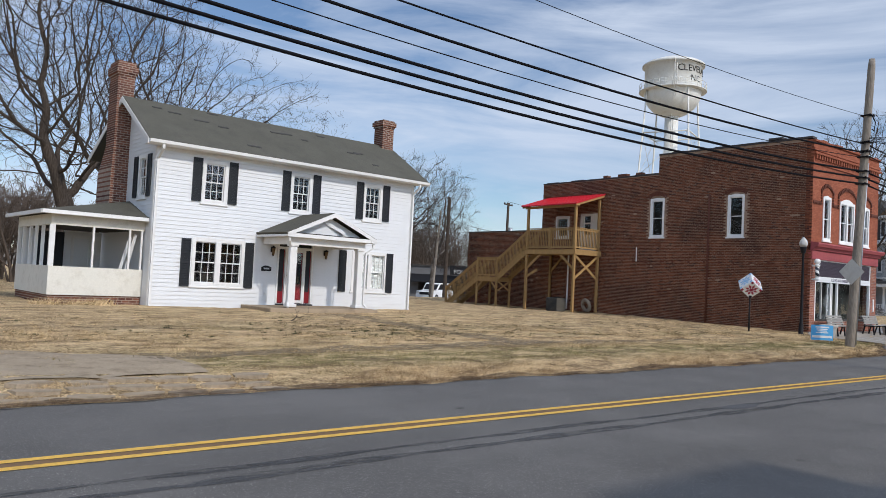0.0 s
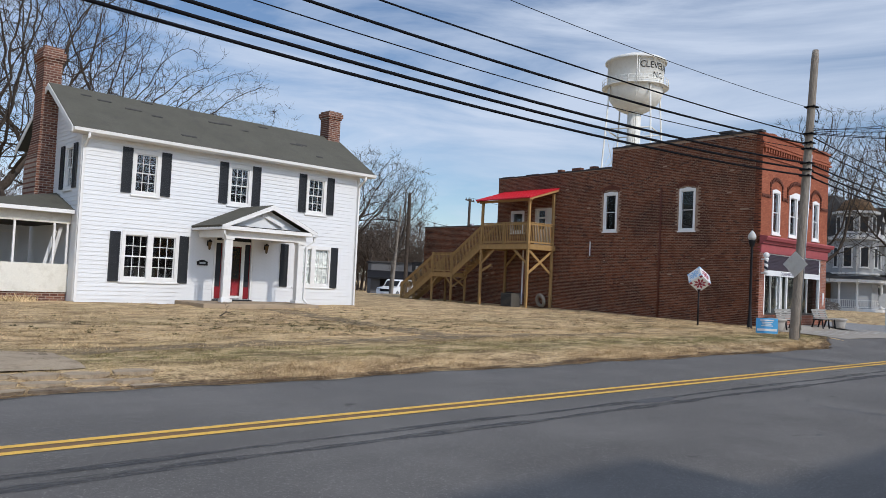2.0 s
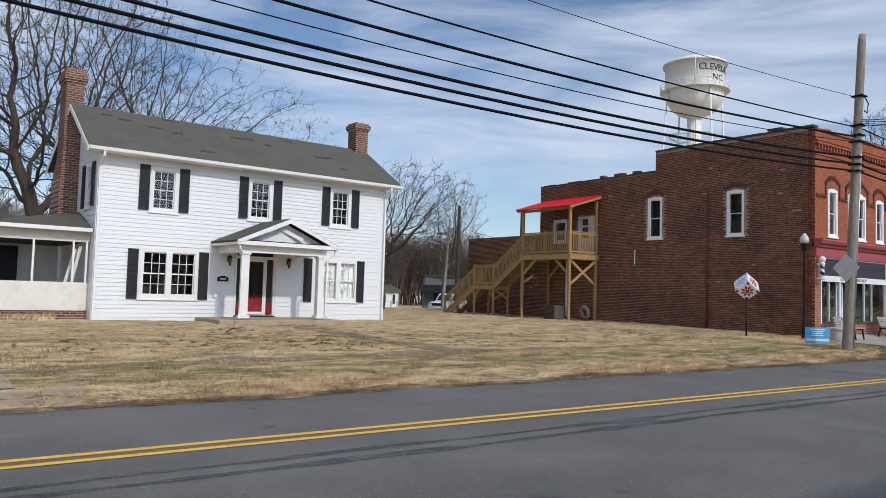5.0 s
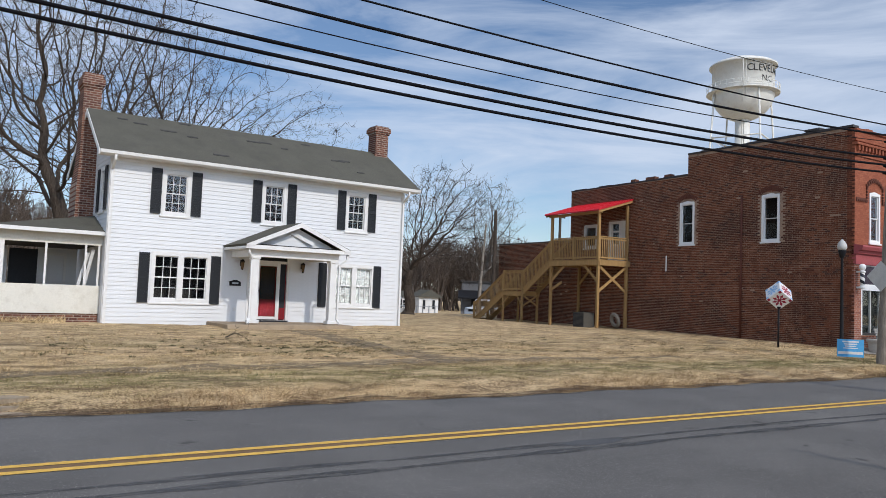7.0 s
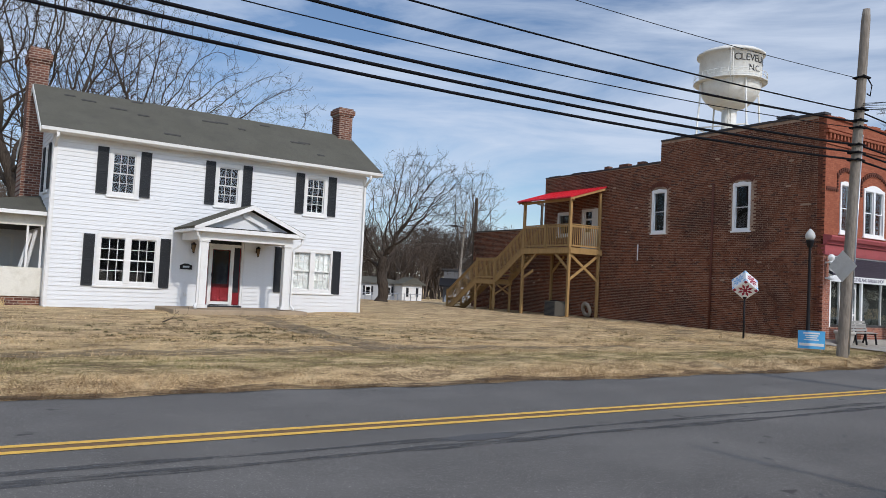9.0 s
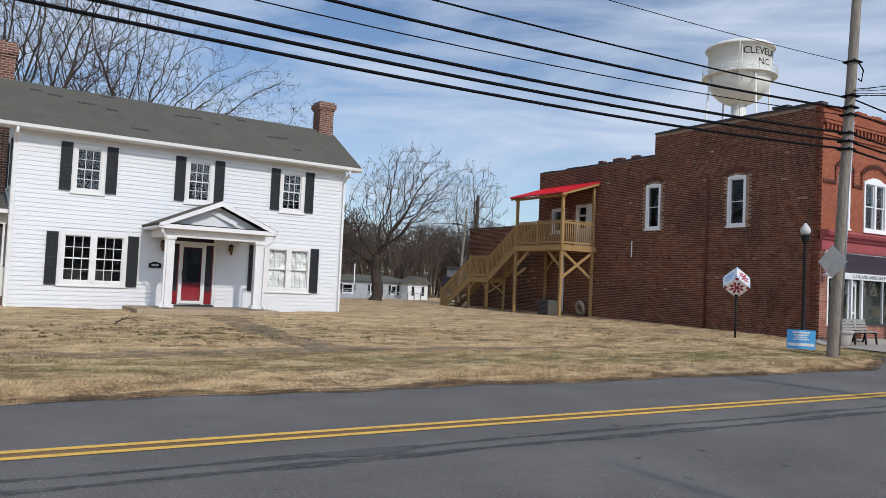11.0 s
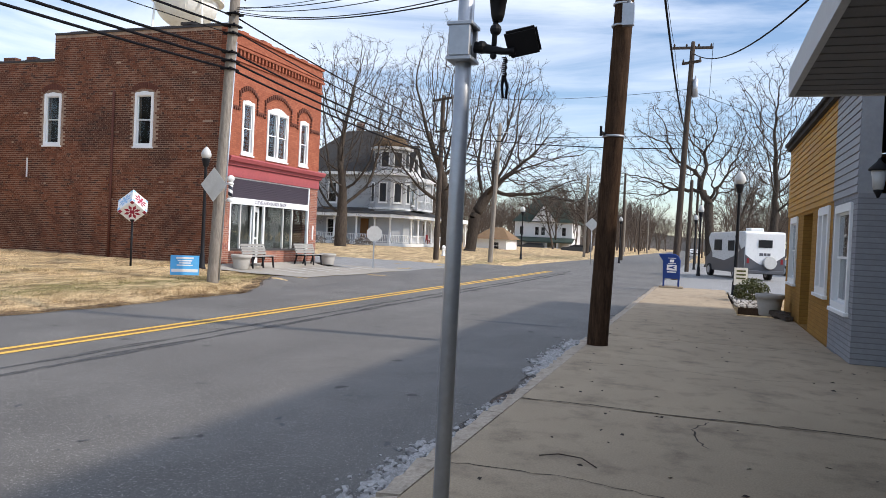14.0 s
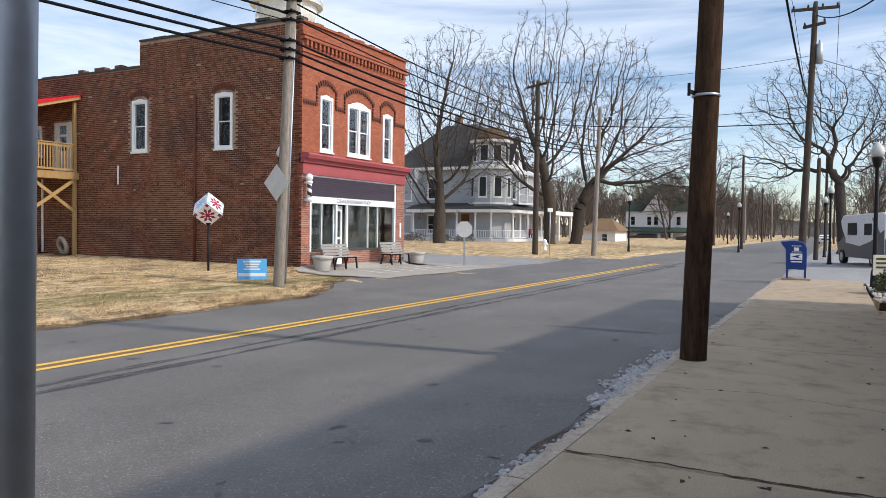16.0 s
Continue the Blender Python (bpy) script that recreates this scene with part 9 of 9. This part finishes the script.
part("lantern_glass", bm, M["milk"], lan)

nearb = thing("awning_shop", "near shopfront with a broad flat metal awning", "building", (0, -2.9, 0))
bm = bmesh.new()
box(bm, 8.9, 22.9, -0.3, 0.0, -0.2, 4.5)
box(bm, 22.7, 22.9, -8, -0.3, -0.2, 4.5)
box(bm, 6.4, 6.6, -8, -0.3, -0.2, 5.3)
box(bm, 6.4, 8.898, -0.3, 0.0, -0.2, 5.35)
box(bm, 6.6, 22.7, -8.2, -8, -0.2, 4.4)
part("wall", bm, M["grey_brick"], nearb)
bm = bmesh.new()
box(bm, 6.4, 22.9, -8.2, -0.3, 4.3, 4.4)
part("roof", bm, M["dark_shingle"], nearb)
M["soffit_dark"] = surface("dull_grey_metal_soffit", (0.17, 0.16, 0.155), 0.6, 14, 1.4, 0.15, stretch=(1, 6, 1))
bm = bmesh.new()
box(bm, 7.0, 18.25, 0.02, 1.88, 2.78, 2.84)
k = 7.1
while k < 18.2:
    rib = bmesh.new()
    box(rib, k, k + 0.17, 0.02, 1.88, 2.765, 2.78)
    part("soffit_rib", rib, M["soffit_dark"], nearb)
    k += 0.2
part("awning_soffit", bm, M["soffit_dark"], nearb, "dull ribbed awning soffit")
bm = bmesh.new()
box(bm, 7.0, 18.3, 1.885, 1.93, 2.755, 2.98)
box(bm, 18.255, 18.3, 0.0, 1.885, 2.755, 2.98)
part("awning_fascia", bm, surface("pale_metal_fascia", (0.50, 0.50, 0.49), 0.5, 14, 1.4, 0.1), nearb, "pale metal awning fascia")
bm = bmesh.new()
box(bm, 7.0, 18.25, 0.02, 1.88, 2.90, 2.95)
part("awning_top", bm, M["soffit_dark"], nearb)

# things on the near pavement
planter((30.3, -1.85, 0.0), "weathered grey planter on the pavement edge", 0.31, 0.50)
bed = [(31.9, -2.25), (38.6, -2.25), (38.6, -1.2), (36.4, -1.18), (34.2, -1.4), (32.0, -1.25)]
bm = bmesh.new()
prism(bm, bed, -0.2, 0.03, "z")
single("planting_bed", bm, M["soil"], "narrow planting bed of soil and pale stones", "planting bed", "structure")
bm = bmesh.new()
r = random.Random(44)
for _ in range(420):
    x, y = r.uniform(31.9, 38.5), r.uniform(-2.25, -1.2)
    vs = bmesh.ops.create_icosphere(bm, subdivisions=1, radius=r.uniform(0.02, 0.06))["verts"]
    for v in vs:
        v.co = Vector((v.co.x * 1.3, v.co.y, v.co.z * 0.6)) + Vector((x, y, 0.04))
single("bed_stones", bm, M["pale_concrete"], "pale stones scattered over the planting bed", "stones", "stuff")
leafy("boxwood_shrub", "rounded dark green boxwood in the planting bed", (35.2, -1.75, 0.0), 0.62, 0.5, 0.52, 2600, M["leaf"], 0.035, 5)
bm = bmesh.new()
for k in range(5):
    beam(bm, (29.0 + 0.25 * k, -2.15 + 0.05 * (k % 2), 0.06 + 0.03 * (k % 3)), (30.0 + 0.22 * k, -1.95 + 0.08 * (k % 3), 0.10), 0.16, 0.09)
box(bm, 29.6, 31.6, -2.25, -1.9, 0.0, 0.05)
single("timber_scraps", bm, M["pole_dark"], "dark old timber scraps by the shop wall", "timber")
mini = thing("bed_sign", "small pale sign leaning in the planting bed", "sign", (35.9, -1.45, 0.0), 20)
bm = bmesh.new()
box(bm, -0.02, 0.02, -0.2, 0.2, 0.42, 0.95)
part("board", bm, M["cream"], mini)
bm = bmesh.new()
box(bm, -0.015, 0.015, -0.02, 0.02, -0.05, 0.42)
part("stake", bm, M["treated"], mini)
for z in (0.85, 0.74, 0.63):
    bm = bmesh.new()
    box(bm, -0.026, -0.02, -0.14, 0.14, z - 0.025, z + 0.025)
    part("text_bar", bm, M["leaf"], mini)

post_box = thing("mail_box", "dark blue street mail collection box on legs", "mail box", (40.1, 0.72, 0.0), 3)
M["post_blue"] = surface("dark_blue_enamel", (0.018, 0.05, 0.20), 0.4, 16, 1.5, 0.12, None, 0, 0.05)
prof = [(-0.30, 0.34), (0.30, 0.34), (0.30, 0.98), (0.44, 1.14), (0.46, 1.22), (0.30, 1.22), (0.10, 1.25), (-0.12, 1.23), (-0.24, 1.15), (-0.30, 1.02)]
bm = bmesh.new()
prism(bm, prof, -0.26, 0.26, "x")
part("body", bevelled(bm, 0.015), M["post_blue"], post_box)
bm = bmesh.new()
for x in (-0.22, 0.22):
    for y in (-0.26, 0.26):
        box(bm, x - 0.03, x + 0.03, y - 0.03, y + 0.03, 0.06, 0.36)
parts("leg", bm, M["post_blue"], post_box)
bm = bmesh.new()
box(bm, -0.34, 0.34, -0.42, 0.42, 0.0, 0.06)
part("base_plate", bevelled(bm, 0.01), M["dirty_concrete"], post_box)
for y0, y1, z0, z1 in ((-0.16, 0.16, 0.56, 0.60), (-0.17, 0.17, 0.64, 0.84), (-0.07, 0.07, 0.93, 1.03), (-0.14, 0.14, 1.07, 1.09), (-0.14, 0.14, 0.88, 0.90)):
    bm = bmesh.new()
    box(bm, -0.268, -0.26, y0, y1, z0, z1)
    d = part("decal", bm, M["blind"], post_box, "pale decal")
bm = bmesh.new()
prism(bm, [(-0.14, 0.68), (0.15, 0.75), (-0.14, 0.81), (-0.05, 0.745)], -0.274, -0.268, "x")
part("decal", bm, M["post_blue"], post_box)


# ---- vehicles ----
def wheel(parent, x, y, z, rad, w):
    bm = bmesh.new()
    tube(bm, [(x, y - w / 2, z), (x, y + w / 2, z)], rad, 18)
    t = part("tyre", bm, M["black"], parent)
    bm = bmesh.new()
    tube(bm, [(x, y - w / 2 - 0.01, z), (x, y + w / 2 + 0.01, z)], rad * 0.6, 14)
    part("rim", bm, M["galv"], t)


rv = thing("motor_home", "white and dark grey motor home parked on the lot", "motor home", (53.1, -2.35, -0.06), 18)
RW, RL = 2.05, 6.6
M["rv_white"] = surface("white_fibreglass", (0.74, 0.74, 0.73), 0.3, 10, 0.8, 0.04, (0.5, 0.48, 0.45), 0.2, 0.03)
M["rv_grey"] = surface("dark_grey_fibreglass", (0.10, 0.10, 0.11), 0.35, 10, 0.8, 0.08)
bm = bmesh.new()
prism(bm, [(0, 0.40), (RL - 1.7, 0.40), (RL - 1.7, 1.35), (RL - 1.1, 1.8), (RL - 0.9, 2.2), (RL - 1.2, 2.5), (0.1, 2.55), (0, 2.45)], -RW, 0, "y")
part("body", bevelled(bm, 0.05, 2), M["rv_white"], rv)
bm = bmesh.new()
prism(bm, [(RL - 1.695, 0.42), (RL - 0.05, 0.42), (RL, 0.8), (RL - 0.1, 1.1), (RL - 0.75, 1.25), (RL - 1.25, 1.75), (RL - 1.695, 1.75)], -RW + 0.15, -0.15, "y")
part("cab", bevelled(bm, 0.05, 2), M["rv_grey"], rv, "dark grey cab")
for y, s in ((0.0, 1), (-RW, -1)):
    bm = bmesh.new()
    prism(bm, [(0.05, 0.36), (RL - 1.7, 0.36), (RL - 1.7, 1.1), (3.0, 0.95), (1.6, 1.2), (0.05, 1.75)], y + s * 0.002 if s > 0 else y - 0.012, y + 0.012 if s > 0 else y - 0.002, "y")
    part("side_graphic", bm, M["rv_grey"], rv, "dark sweeping side graphic")
    for x0, x1, z0, z1 in ((3.4, 4.6, 1.5, 2.1), (1.5, 2.4, 1.5, 2.05)):
        bm = bmesh.new()
        box(bm, x0, x1, y + 0.013 if s > 0 else y - 0.03, y + 0.03 if s > 0 else y - 0.013, z0, z1)
        part("window", bm, M["black"], rv)
    bm = bmesh.new()
    prism(bm, [(0.5, 1.6), (1.3, 2.3), (1.5, 2.3), (0.75, 1.55), (0.5, 1.3)], y + 0.013 if s > 0 else y - 0.03, y + 0.02 if s > 0 else y - 0.02, "y")
    part("swoosh", bm, M["rv_grey"], rv)
bm = bmesh.new()
prism(bm, [(-RW, 0.36), (0, 0.36), (0, 1.35), (-0.35, 1.1), (-0.75, 0.85), (-1.3, 0.85), (-1.7, 1.1), (-RW, 1.35)], -0.014, -0.003, "x")
part("rear_graphic", bm, M["rv_grey"], rv)
bm = bmesh.new()
box(bm, -0.03, -0.006, -1.38, -0.67, 1.72, 2.12)
part("rear_window", bevelled(bm, 0.008), M["black"], rv)
for k, (y0, y1) in enumerate(((-0.92, -0.74), (-1.10, -0.96), (-1.30, -1.14))):
    bm = bmesh.new()
    box(bm, -0.012, -0.003, y0, y1, 1.30, 1.44)
    part("logo_shape", bm, M["rv_grey"], rv)
bm = bmesh.new()
tube(bm, [(-0.02, -1.25, 0.95), (-0.2, -1.25, 0.95)], 0.33, 20)
part("spare_wheel_cover", bevelled(bm, 0.02), M["sign_back"], rv, "grey spare wheel cover")
bm = bmesh.new()
box(bm, -0.12, 0.0, -RW + 0.05, -0.05, 0.38, 0.55)
part("bumper", bevelled(bm, 0.02), M["rv_grey"], rv)
for y in (-0.16, -RW + 0.16):
    bm = bmesh.new()
    box(bm, -0.025, -0.005, y - 0.06, y + 0.06, 0.9, 1.15)
    part("tail_light", bm, M["red_door"], rv)
for x, y in ((1.6, -0.18), (1.6, -RW + 0.18), (RL - 0.85, -0.2), (RL - 0.85, -RW + 0.2)):
    wheel(rv, x, y, 0.36, 0.36, 0.24)
bm = bmesh.new()
box(bm, 1.2, 1.9, -1.4, -0.7, 2.55, 2.75)
part("roof_unit", bevelled(bm, 0.03), M["rv_white"], rv)


def car(label, loc, rz, paint, suv=False, name="car"):
    ob = thing(name, label, "car", loc, rz, "parked cars")
    h = 1.78 if suv else 1.42
    bm = bmesh.new()
    prism(bm, [(0, 0.32), (4.6, 0.32), (4.62, 0.75), (4.5, 0.95), (3.4, 1.05), (0.1, 1.05), (0, 0.9)], -0.92, 0.92, "y")
    part("body", bevelled(bm, 0.05, 2), paint, ob)
    bm = bmesh.new()
    prism(bm, [(0.12, 1.04), (3.5, 1.04), (2.75, h - 0.03), (2.5, h), (0.4, h), (0.25, h - 0.05)], -0.80, 0.80, "y")
    part("cabin", bevelled(bm, 0.04, 2), paint, ob)
    bm = bmesh.new()
    for y0, y1 in ((-0.815, -0.80), (0.80, 0.815)):
        prism(bm, [(0.35, 1.12), (3.2, 1.12), (2.65, h - 0.12), (0.5, h - 0.12)], y0, y1, "y")
    part("side_window", bm, M["black"], ob)
    bm = bmesh.new()
    prism(bm, [(3.42, 1.10), (3.46, 1.10), (2.80, h - 0.08), (2.76, h - 0.08)], -0.70, 0.70, "y")
    part("windscreen", bm, M["black"], ob)
    bm = bmesh.new()
    box(bm, 4.60, 4.64, -0.5, 0.5, 0.6, 0.85)
    part("grille", bm, M["black"], ob)
    for y in (-0.7, 0.7):
        bm = bmesh.new()
        box(bm, 4.5, 4.63, y - 0.16, y + 0.16, 0.76, 0.9)
        part("headlight", bm, M["milk"], ob)
    for x in (0.85, 3.7):
        for y in (-0.82, 0.82):
            wheel(ob, x, y, 0.34, 0.34, 0.22)
    return ob


M["car_white"] = surface("white_car_paint", (0.78, 0.79, 0.80), 0.2, 8, 0.6, 0.02, None, 0, 0)
M["car_dark"] = surface("dark_car_paint", (0.05, 0.055, 0.06), 0.2, 8, 0.6, 0.05, None, 0, 0)
car("white parked sport utility vehicle", (49.9, 60.2, ground_z(48, 59)), 205, M["car_white"], True)
car("dark parked car by the green-roofed house", (134.0, 24.5, -0.2), 95, M["car_dark"])
car("dark parked car along the far road", (128.0, 16.0, -0.2), 100, M["car_dark"])
car("pale parked car beyond the motor home", (62.0, -7.5, -0.06), 20, M["car_white"])
car("silver car far along the road", (150.0, 1.2, -0.12), 180, M["car_white"])
